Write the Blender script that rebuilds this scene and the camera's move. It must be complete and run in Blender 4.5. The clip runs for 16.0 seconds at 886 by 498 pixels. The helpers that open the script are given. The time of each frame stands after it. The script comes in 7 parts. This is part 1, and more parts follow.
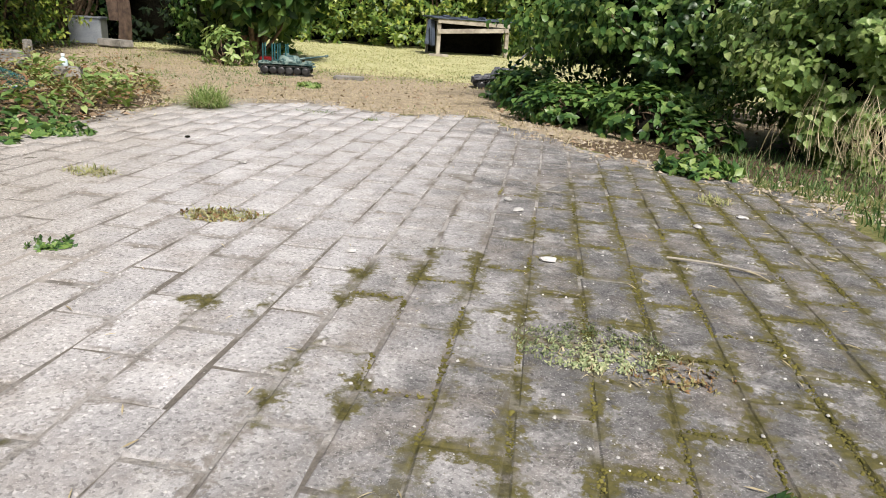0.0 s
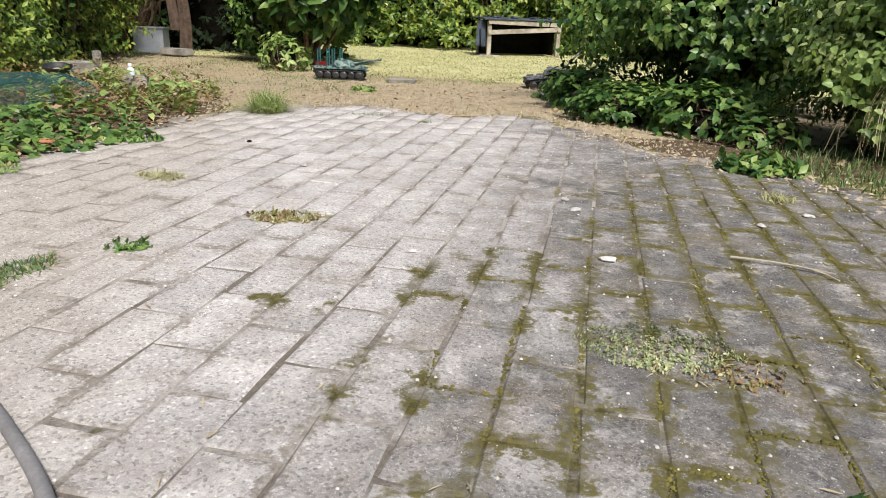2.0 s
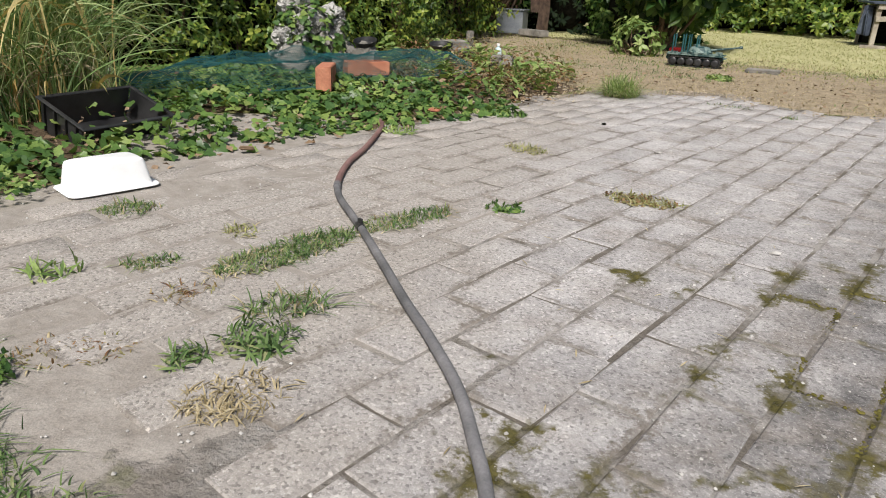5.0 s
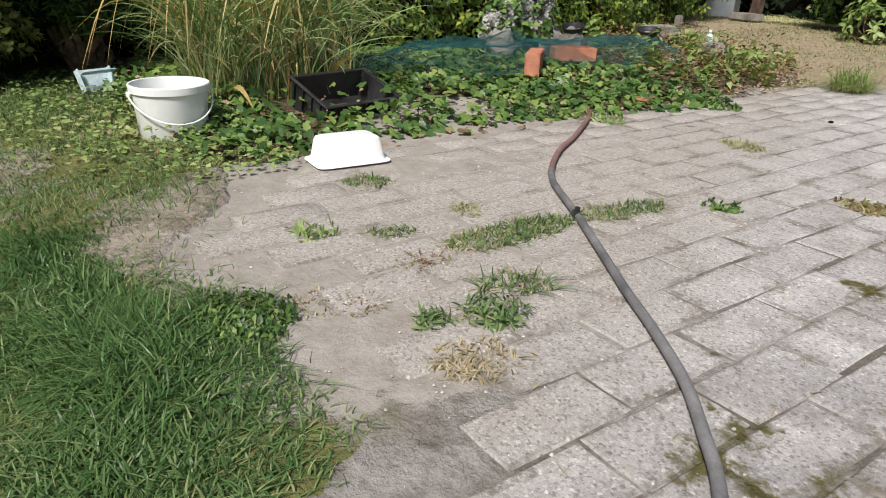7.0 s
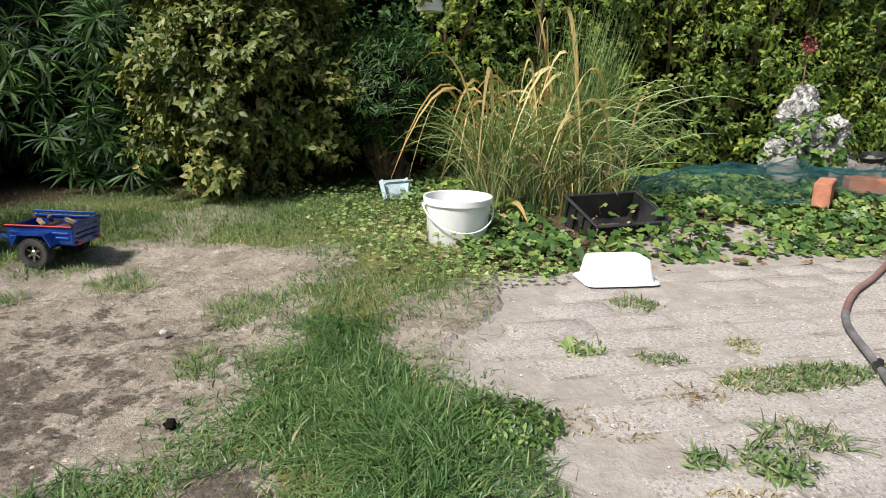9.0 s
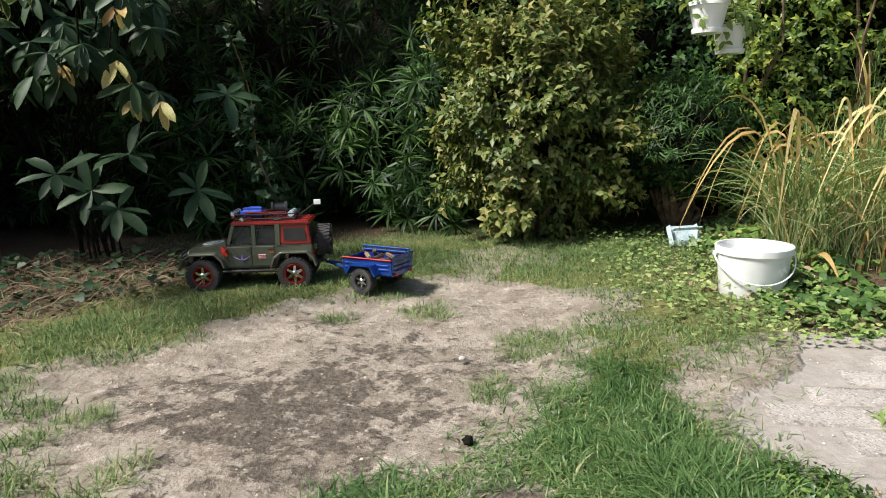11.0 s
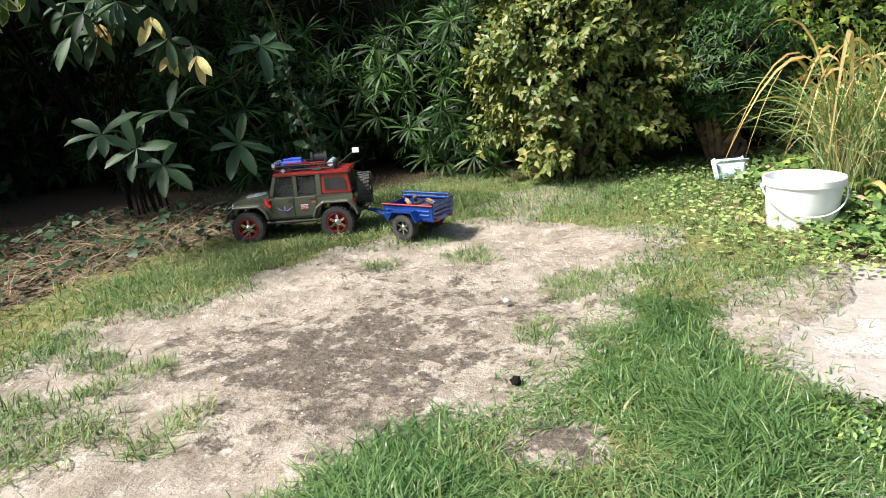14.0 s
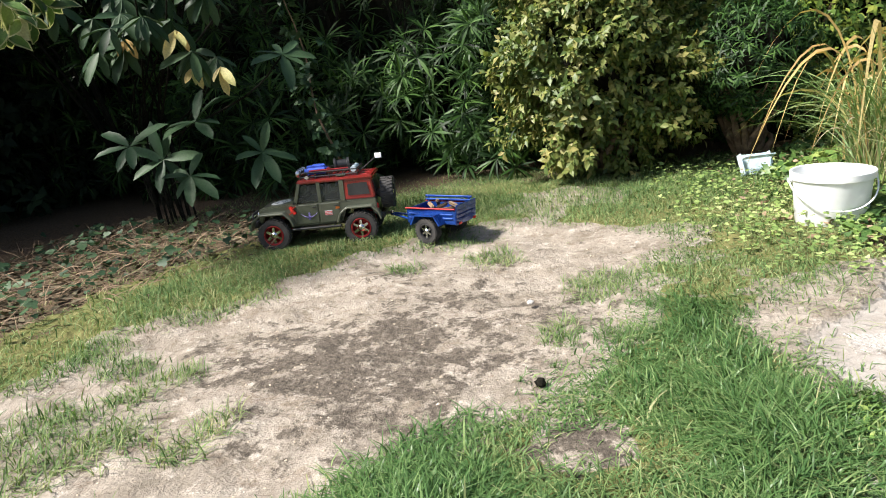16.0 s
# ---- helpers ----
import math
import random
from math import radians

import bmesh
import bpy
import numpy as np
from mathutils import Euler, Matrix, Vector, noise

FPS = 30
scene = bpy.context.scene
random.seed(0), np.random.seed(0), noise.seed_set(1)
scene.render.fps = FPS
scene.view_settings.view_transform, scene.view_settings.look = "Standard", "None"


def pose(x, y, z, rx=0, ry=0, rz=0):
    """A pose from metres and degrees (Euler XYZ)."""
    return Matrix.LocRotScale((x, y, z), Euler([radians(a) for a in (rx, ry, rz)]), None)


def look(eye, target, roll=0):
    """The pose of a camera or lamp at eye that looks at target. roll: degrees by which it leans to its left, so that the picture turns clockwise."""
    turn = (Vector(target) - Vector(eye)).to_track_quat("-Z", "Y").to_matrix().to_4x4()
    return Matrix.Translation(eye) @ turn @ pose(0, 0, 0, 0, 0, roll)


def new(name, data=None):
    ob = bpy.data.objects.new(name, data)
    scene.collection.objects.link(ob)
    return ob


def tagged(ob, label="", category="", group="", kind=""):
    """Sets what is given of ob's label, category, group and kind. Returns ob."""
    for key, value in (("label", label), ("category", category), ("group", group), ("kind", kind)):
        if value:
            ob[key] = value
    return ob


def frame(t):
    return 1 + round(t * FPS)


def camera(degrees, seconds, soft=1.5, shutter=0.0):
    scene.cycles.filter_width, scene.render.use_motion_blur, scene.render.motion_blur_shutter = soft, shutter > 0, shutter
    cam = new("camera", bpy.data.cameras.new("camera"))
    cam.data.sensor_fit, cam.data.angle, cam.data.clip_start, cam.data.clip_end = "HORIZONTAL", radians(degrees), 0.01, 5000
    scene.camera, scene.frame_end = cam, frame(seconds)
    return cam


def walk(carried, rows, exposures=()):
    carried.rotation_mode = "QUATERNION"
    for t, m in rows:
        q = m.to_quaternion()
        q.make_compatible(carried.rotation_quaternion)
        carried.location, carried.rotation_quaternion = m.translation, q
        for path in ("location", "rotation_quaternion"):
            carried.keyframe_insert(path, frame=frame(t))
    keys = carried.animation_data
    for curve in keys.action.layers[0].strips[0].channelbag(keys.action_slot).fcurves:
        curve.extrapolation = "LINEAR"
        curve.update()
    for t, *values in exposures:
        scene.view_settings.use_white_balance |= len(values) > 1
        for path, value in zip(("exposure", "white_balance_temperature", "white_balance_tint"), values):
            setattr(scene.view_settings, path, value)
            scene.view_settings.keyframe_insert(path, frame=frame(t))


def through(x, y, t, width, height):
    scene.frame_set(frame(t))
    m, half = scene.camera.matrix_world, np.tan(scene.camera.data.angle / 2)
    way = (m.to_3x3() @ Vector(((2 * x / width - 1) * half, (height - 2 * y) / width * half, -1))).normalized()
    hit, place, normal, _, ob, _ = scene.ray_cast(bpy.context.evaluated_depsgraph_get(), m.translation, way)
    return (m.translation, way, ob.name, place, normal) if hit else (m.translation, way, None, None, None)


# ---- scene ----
cam = camera(66.1, 16.0, soft=1.0)
PATH = [
    (0, (0.626, 1.302, 0.475), (0.370, 3.180, -0.162), 3.7),
    (0.5, (0.613, 1.291, 0.474), (0.280, 3.163, -0.144), 4.7),
    (1, (0.609, 1.282, 0.478), (0.194, 3.143, -0.127), 3.0),
    (1.5, (0.611, 1.284, 0.479), (0.232, 3.150, -0.132), 2.6),
    (2, (0.609, 1.282, 0.477), (0.209, 3.134, -0.164), 2.1),
    (2.5, (0.611, 1.280, 0.478), (0.127, 3.100, -0.195), 0.6),
    (3, (0.597, 1.264, 0.479), (-0.032, 3.026, -0.228), 0.8),
    (3.5, (0.585, 1.254, 0.475), (-0.174, 2.960, -0.242), 1.4),
    (4, (0.569, 1.233, 0.480), (-0.317, 2.879, -0.230), 2.7),
    (4.5, (0.562, 1.199, 0.483), (-0.454, 2.772, -0.221), 2.8),
    (5, (0.551, 1.158, 0.492), (-0.626, 2.607, -0.226), 2.2),
    (5.2, (0.545, 1.148, 0.492), (-0.739, 2.500, -0.229), 1.50),
    (7.3, (0.537, 1.031, 0.528), (-0.958, 2.096, -0.267), 1.48),
    (7.5, (0.539, 1.033, 0.528), (-0.957, 2.093, -0.271), 0.94),
    (8, (0.546, 1.018, 0.544), (-1.109, 1.903, -0.148), -0.91),
    (8.5, (0.545, 0.983, 0.550), (-1.283, 1.596, 0.018), 1.43),
    (9, (0.550, 0.968, 0.552), (-1.330, 1.437, 0.058), 1.04),
    (9.5, (0.553, 0.953, 0.549), (-1.364, 1.226, 0.050), 1.19),
    (10, (0.611, 0.943, 0.561), (-1.340, 0.767, 0.159), -2.95),
    (10.2, (0.613, 0.937, 0.563), (-1.342, 0.747, 0.185), -1.65),
    (12.3, (0.644, 0.947, 0.586), (-1.246, 0.435, 0.180), -3.88),
    (12.5, (0.641, 0.945, 0.581), (-1.247, 0.431, 0.169), -4.0),
    (13, (0.641, 0.944, 0.583), (-1.233, 0.399, 0.143), -4.2),
    (13.5, (0.639, 0.944, 0.585), (-1.234, 0.408, 0.132), -4.8),
    (14, (0.630, 0.934, 0.579), (-1.248, 0.495, 0.048), -4.2),
    (14.5, (0.629, 0.938, 0.581), (-1.249, 0.507, 0.045), -4.5),
    (15, (0.628, 0.942, 0.581), (-1.237, 0.466, 0.039), -5.6),
    (15.5, (0.632, 0.945, 0.583), (-1.232, 0.437, 0.064), -6.2),
    (16, (0.633, 0.943, 0.583), (-1.230, 0.430, 0.064), -6.0),
]
walk(cam, [(t, look(eye, target, roll)) for t, eye, target, roll in PATH], exposures=((0.0, 0.37), (2.5, 0.32), (3.5, 0.1), (4.0, 0.05), (5.0, 0.0), (7.5, 0.06), (8.5, 0.3), (9.5, 0.42), (10.2, 0.42), (12.3, 1.12), (12.5, 1.15), (14.5, 1.17), (16.0, 1.1)))

# ---- daylight ----
SUN_UP, SUN_ROUND = 52.0, 149.0      # height of the sun, and its bearing from +y towards +x
world = bpy.data.worlds.new("sky")
scene.world = world
world.use_nodes = True
wn, wl = world.node_tree.nodes, world.node_tree.links
sky = wn.new("ShaderNodeTexSky")
sky.sky_type, sky.sun_disc = "NISHITA", False
sky.sun_elevation, sky.sun_rotation = radians(SUN_UP), radians(SUN_ROUND)
sky.air_density, sky.dust_density, sky.ozone_density = 1.0, 3.0, 1.0
wl.new(sky.outputs["Color"], wn["Background"].inputs["Color"])
wn["Background"].inputs["Strength"].default_value = 0.085
lamp = bpy.data.lights.new("sun", "SUN")
lamp.energy, lamp.angle, lamp.color = 5.0, radians(9.0), (1.0, 0.955, 0.9)
sun = new("sun", lamp)
_d = Vector((math.sin(radians(SUN_ROUND)) * math.cos(radians(SUN_UP)), math.cos(radians(SUN_ROUND)) * math.cos(radians(SUN_UP)), math.sin(radians(SUN_UP))))
sun.matrix_world = look(_d * 20, (0, 0, 0))

rng = np.random.default_rng(7)


# ---- materials ----
def tree_of(name):
    m = bpy.data.materials.new(name)
    m.use_nodes = True
    return m, m.node_tree.nodes, m.node_tree.links, m.node_tree.nodes["Principled BSDF"]


def node(nodes, kind, **inputs):
    n = nodes.new(kind)
    for key, value in inputs.items():
        n.inputs[key.replace("_", " ")].default_value = value
    return n


def mix_rgb(nodes, links, fac, a, b, blend="MIX"):
    n = nodes.new("ShaderNodeMix")
    n.data_type, n.blend_type = "RGBA", blend
    for socket, value in ((n.inputs[0], fac), (n.inputs[6], a), (n.inputs[7], b)):
        if isinstance(value, bpy.types.NodeSocket):
            links.new(value, socket)
        elif isinstance(value, (int, float)):
            socket.default_value = value
        else:
            socket.default_value = (*value, 1.0)
    return n.outputs[2]


def ramp(nodes, links, source, stops):
    n = nodes.new("ShaderNodeValToRGB")
    n.color_ramp.elements[0].position, n.color_ramp.elements[-1].position = stops[0][0], stops[-1][0]
    for at, _ in stops[1:-1]:
        n.color_ramp.elements.new(at)
    for e, (at, c) in zip(n.color_ramp.elements, stops):
        e.position = at
        e.color = (c, c, c, 1) if isinstance(c, (int, float)) else (*c, 1)
    links.new(source, n.inputs[0])
    return n.outputs[0]


def noise_at(nodes, links, where, scale, detail=6.0, rough=0.6):
    n = node(nodes, "ShaderNodeTexNoise", Scale=scale, Detail=detail, Roughness=rough)
    links.new(where, n.inputs["Vector"])
    return n.outputs["Fac"]


def bump_of(nodes, links, height, bsdf, strength, distance):
    b = node(nodes, "ShaderNodeBump", Strength=strength, Distance=distance)
    links.new(height, b.inputs["Height"])
    links.new(b.outputs[0], bsdf.inputs["Normal"])


def place_of(nodes, links, per_object=True):
    co = nodes.new("ShaderNodeTexCoord").outputs["Object"]
    if not per_object:
        return co
    info = nodes.new("ShaderNodeObjectInfo")
    add = nodes.new("ShaderNodeVectorMath")
    add.operation = "MULTIPLY_ADD"
    links.new(info.outputs["Random"], add.inputs[0])
    add.inputs[1].default_value = (37.0, 53.0, 71.0)
    links.new(co, add.inputs[2])
    return add.outputs[0]


def surface(name, dark, light, scale=12.0, rough=0.6, metal=0.0, bump=0.2, fine=120.0, depth=0.002, spread=(0.35, 0.65), coat=0.0, spec=0.5, grain=(0.82, 1.12)):
    """A worn solid: two tones in large patches, fine grain in tone, gloss and relief."""
    m, n, l, b = tree_of(name)
    co = place_of(n, l)
    big, small = noise_at(n, l, co, scale), noise_at(n, l, co, fine, 4.0)
    tone = mix_rgb(n, l, ramp(n, l, big, ((spread[0], 0.0), (spread[1], 1.0))), dark, light)
    speckle = ramp(n, l, small, ((0.3, grain[0]), (0.7, grain[1])))
    l.new(mix_rgb(n, l, 1.0, tone, speckle, "MULTIPLY"), b.inputs["Base Color"])
    l.new(ramp(n, l, big, ((0.2, max(rough - 0.1, 0.02)), (0.8, min(rough + 0.12, 1.0)))), b.inputs["Roughness"])
    b.inputs["Metallic"].default_value = metal
    b.inputs["Coat Weight"].default_value = coat
    b.inputs["Specular IOR Level"].default_value = spec
    if bump:
        bump_of(n, l, small, b, bump, depth)
    return m


def leaf_material(name, tones, rough=0.45, through=0.3, patch=2.5):
    """Leaves: each of its own tone, with broad drifts between younger and older growth, and light shining through."""
    m, n, l, b = tree_of(name)
    geo = n.new("ShaderNodeNewGeometry")
    co = place_of(n, l, False)
    drift = noise_at(n, l, co, patch, 3.0)
    add = n.new("ShaderNodeMath")
    add.operation = "MULTIPLY_ADD"
    l.new(drift, add.inputs[0])
    add.inputs[1].default_value = 0.9
    shift = n.new("ShaderNodeMath")
    shift.operation = "MULTIPLY_ADD"
    l.new(geo.outputs["Random Per Island"], shift.inputs[0])
    shift.inputs[1].default_value, shift.inputs[2].default_value = 0.75, -0.32
    l.new(shift.outputs[0], add.inputs[2])
    steps = [(i / (len(tones) - 1), c) for i, c in enumerate(tones)]
    col = ramp(n, l, add.outputs[0], steps)
    vein = noise_at(n, l, co, 160.0, 2.0)
    col = mix_rgb(n, l, 1.0, col, ramp(n, l, vein, ((0.3, 0.8), (0.7, 1.15))), "MULTIPLY")
    l.new(col, b.inputs["Base Color"])
    b.inputs["Roughness"].default_value = rough
    b.inputs["Specular IOR Level"].default_value = 0.32 if rough < 0.5 else 0.25
    t = n.new("ShaderNodeBsdfTranslucent")
    l.new(mix_rgb(n, l, 1.0, col, (1.0, 1.0, 0.55), "MULTIPLY"), t.inputs["Color"])
    mix = n.new("ShaderNodeMixShader")
    mix.inputs[0].default_value = through
    l.new(b.outputs[0], mix.inputs[1])
    l.new(t.outputs[0], mix.inputs[2])
    l.new(mix.outputs[0], n["Material Output"].inputs[0])
    return m


def calc(nodes, links, op, *values):
    n = nodes.new("ShaderNodeMath")
    n.operation = op
    for socket, value in zip(n.inputs, values):
        if isinstance(value, bpy.types.NodeSocket):
            links.new(value, socket)
        else:
            socket.default_value = value
    return n.outputs[0]


COURSE, LENGTH, FIRST, ASIDE = 0.106, 0.213, 1.985, -0.012      # slabs: courses run along y, half a slab out of step


def edge_distance(n, l, where, sep, scale, amount, offset, soft):
    """A ragged band along the slabs' joints: 0 to 1."""
    across = calc(n, l, "SUBTRACT", sep.outputs["X"], ASIDE)
    k = calc(n, l, "FLOOR", calc(n, l, "DIVIDE", across, COURSE))
    odd = calc(n, l, "FLOORED_MODULO", k, 2.0)
    dx = calc(n, l, "PINGPONG", across, COURSE / 2)
    shift = calc(n, l, "MULTIPLY_ADD", calc(n, l, "SUBTRACT", 1.0, odd), -COURSE, -FIRST)
    dy = calc(n, l, "PINGPONG", calc(n, l, "ADD", sep.outputs["Y"], shift), LENGTH / 2)
    ragged = noise_at(n, l, where, scale, 7.0, 0.72)
    near = calc(n, l, "MULTIPLY_ADD", ragged, -amount, calc(n, l, "ADD", calc(n, l, "MINIMUM", dx, dy), offset))
    return ramp(n, l, near, ((0.0, 1.0), (soft, 0.0)))


def joint_growth(n, l, where):
    """Moss that creeps from the joints over the slabs' edges on the damp side of the patio: 0 to 1."""
    sep = n.new("ShaderNodeSeparateXYZ")
    l.new(where, sep.inputs[0])
    far = calc(n, l, "MAXIMUM", calc(n, l, "SUBTRACT", sep.outputs["Y"], 2.35), 0.0)
    edge = edge_distance(n, l, where, sep, 45.0, 0.16, 0.069, 0.016)
    side = calc(n, l, "MULTIPLY_ADD", noise_at(n, l, where, 3.4, 5.0, 0.6), 1.5, calc(n, l, "MULTIPLY_ADD", far, -0.33, calc(n, l, "MULTIPLY", sep.outputs["X"], 0.75)))
    region = ramp(n, l, side, ((0.95, 0.0), (1.2, 1.0)))
    broken = ramp(n, l, noise_at(n, l, where, 11.0, 4.0), ((0.37, 0.0), (0.55, 1.0)))
    return calc(n, l, "MULTIPLY", calc(n, l, "MULTIPLY", edge, region), broken)


def moss_tone(n, l, where):
    return mix_rgb(n, l, ramp(n, l, noise_at(n, l, where, 90.0, 5.0), ((0.3, 0.0), (0.7, 1.0))), (0.046, 0.042, 0.016), (0.118, 0.104, 0.036))


def paver_material():
    m, n, l, b = tree_of("concrete_paver")
    co = place_of(n, l)
    world_co = n.new("ShaderNodeNewGeometry").outputs["Position"]
    info = n.new("ShaderNodeObjectInfo").outputs["Random"]
    base = mix_rgb(n, l, ramp(n, l, noise_at(n, l, co, 7.0, 6.0, 0.65), ((0.33, 0.0), (0.66, 1.0))), (0.34, 0.325, 0.32), (0.445, 0.427, 0.418))
    base = mix_rgb(n, l, 1.0, base, ramp(n, l, info, ((0.0, 0.88), (1.0, 1.1))), "MULTIPLY")
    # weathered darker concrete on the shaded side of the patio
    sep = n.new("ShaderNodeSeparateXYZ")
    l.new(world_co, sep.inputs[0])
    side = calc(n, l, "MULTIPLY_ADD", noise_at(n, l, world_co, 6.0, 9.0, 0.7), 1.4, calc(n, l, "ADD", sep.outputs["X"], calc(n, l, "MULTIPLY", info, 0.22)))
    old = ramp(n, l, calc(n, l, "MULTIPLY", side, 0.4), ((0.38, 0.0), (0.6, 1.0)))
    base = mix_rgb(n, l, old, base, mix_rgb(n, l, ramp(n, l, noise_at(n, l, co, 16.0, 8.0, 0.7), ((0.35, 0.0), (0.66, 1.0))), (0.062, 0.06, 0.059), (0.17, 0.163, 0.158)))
    # worn pale crowns, brown film in the hollows
    base = mix_rgb(n, l, ramp(n, l, noise_at(n, l, world_co, 11.0, 10.0, 0.72), ((0.5, 0.0), (0.66, 0.6))), base, (0.47, 0.45, 0.43))
    base = mix_rgb(n, l, ramp(n, l, noise_at(n, l, world_co, 6.3, 9.0, 0.7), ((0.48, 0.0), (0.66, 0.5))), base, (0.22, 0.185, 0.152))
    # dust trodden in from the bare soil beside the lawn
    dusty = calc(n, l, "MULTIPLY_ADD", sep.outputs["X"], -1.1, calc(n, l, "MULTIPLY_ADD", sep.outputs["Y"], -0.45, calc(n, l, "MULTIPLY_ADD", noise_at(n, l, world_co, 5.0, 7.0, 0.65), 0.5, 0.85)))
    base = mix_rgb(n, l, ramp(n, l, dusty, ((0.1, 0.0), (0.5, 0.88))), base, mix_rgb(n, l, noise_at(n, l, world_co, 9.0, 8.0, 0.7), (0.27, 0.242, 0.214), (0.42, 0.39, 0.355)))
    # the stones of the mix: pale, grey and dark
    stones = n.new("ShaderNodeTexVoronoi")
    stones.inputs["Scale"].default_value = 240.0
    l.new(co, stones.inputs["Vector"])
    tint = n.new("ShaderNodeSeparateColor")
    l.new(stones.outputs["Color"], tint.inputs[0])
    grain = ramp(n, l, tint.outputs[0], ((0.0, 0.55), (0.18, 0.86), (0.5, 1.0), (0.82, 1.06), (0.95, 1.2), (1.0, 1.5)))
    base = mix_rgb(n, l, 1.0, base, grain, "MULTIPLY")
    speck = noise_at(n, l, co, 480.0, 3.0, 0.75)
    base = mix_rgb(n, l, ramp(n, l, speck, ((0.6, 0.0), (0.67, 0.8))), base, (0.64, 0.62, 0.6))
    # flat pale chips of washed-out aggregate
    chips = n.new("ShaderNodeTexVoronoi")
    chips.inputs["Scale"].default_value = 62.0
    l.new(co, chips.inputs["Vector"])
    ragged = calc(n, l, "MULTIPLY_ADD", noise_at(n, l, co, 300.0, 4.0, 0.7), 0.5, chips.outputs["Distance"])
    chip_tint = n.new("ShaderNodeSeparateColor")
    l.new(chips.outputs["Color"], chip_tint.inputs[0])
    some_chips = calc(n, l, "MULTIPLY", ramp(n, l, ragged, ((0.34, 0.5), (0.46, 0.0))), ramp(n, l, chip_tint.outputs[1], ((0.84, 0.0), (0.92, 1.0))))
    base = mix_rgb(n, l, some_chips, base, (0.6, 0.585, 0.565))
    base = mix_rgb(n, l, ramp(n, l, speck, ((0.3, 0.8), (0.39, 0.0))), base, (0.055, 0.05, 0.046))
    # sooty and rusty stains
    base = mix_rgb(n, l, ramp(n, l, noise_at(n, l, world_co, 1.7, 8.0, 0.7), ((0.56, 0.0), (0.72, 0.4))), base, (0.13, 0.112, 0.092))
    # dirt worked into some of the worn edges, and moss
    sp = n.new("ShaderNodeSeparateXYZ")
    l.new(world_co, sp.inputs[0])
    some = ramp(n, l, noise_at(n, l, world_co, 8.0, 6.0, 0.65), ((0.45, 0.04), (0.6, 0.8)))
    base = mix_rgb(n, l, calc(n, l, "MULTIPLY", edge_distance(n, l, world_co, sp, 85.0, 0.09, 0.0375, 0.009), some), base, mix_rgb(n, l, noise_at(n, l, world_co, 150.0, 4.0, 0.7), (0.07, 0.058, 0.046), (0.23, 0.2, 0.168)))
    base = mix_rgb(n, l, joint_growth(n, l, world_co), base, moss_tone(n, l, world_co))
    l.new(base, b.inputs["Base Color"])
    b.inputs["Roughness"].default_value = 0.9
    b.inputs["Specular IOR Level"].default_value = 0.2
    bump_of(n, l, calc(n, l, "ADD", noise_at(n, l, co, 230.0, 6.0, 0.75), calc(n, l, "MULTIPLY", stones.outputs["Distance"], -0.35)), b, 0.7, 0.0024)
    return m


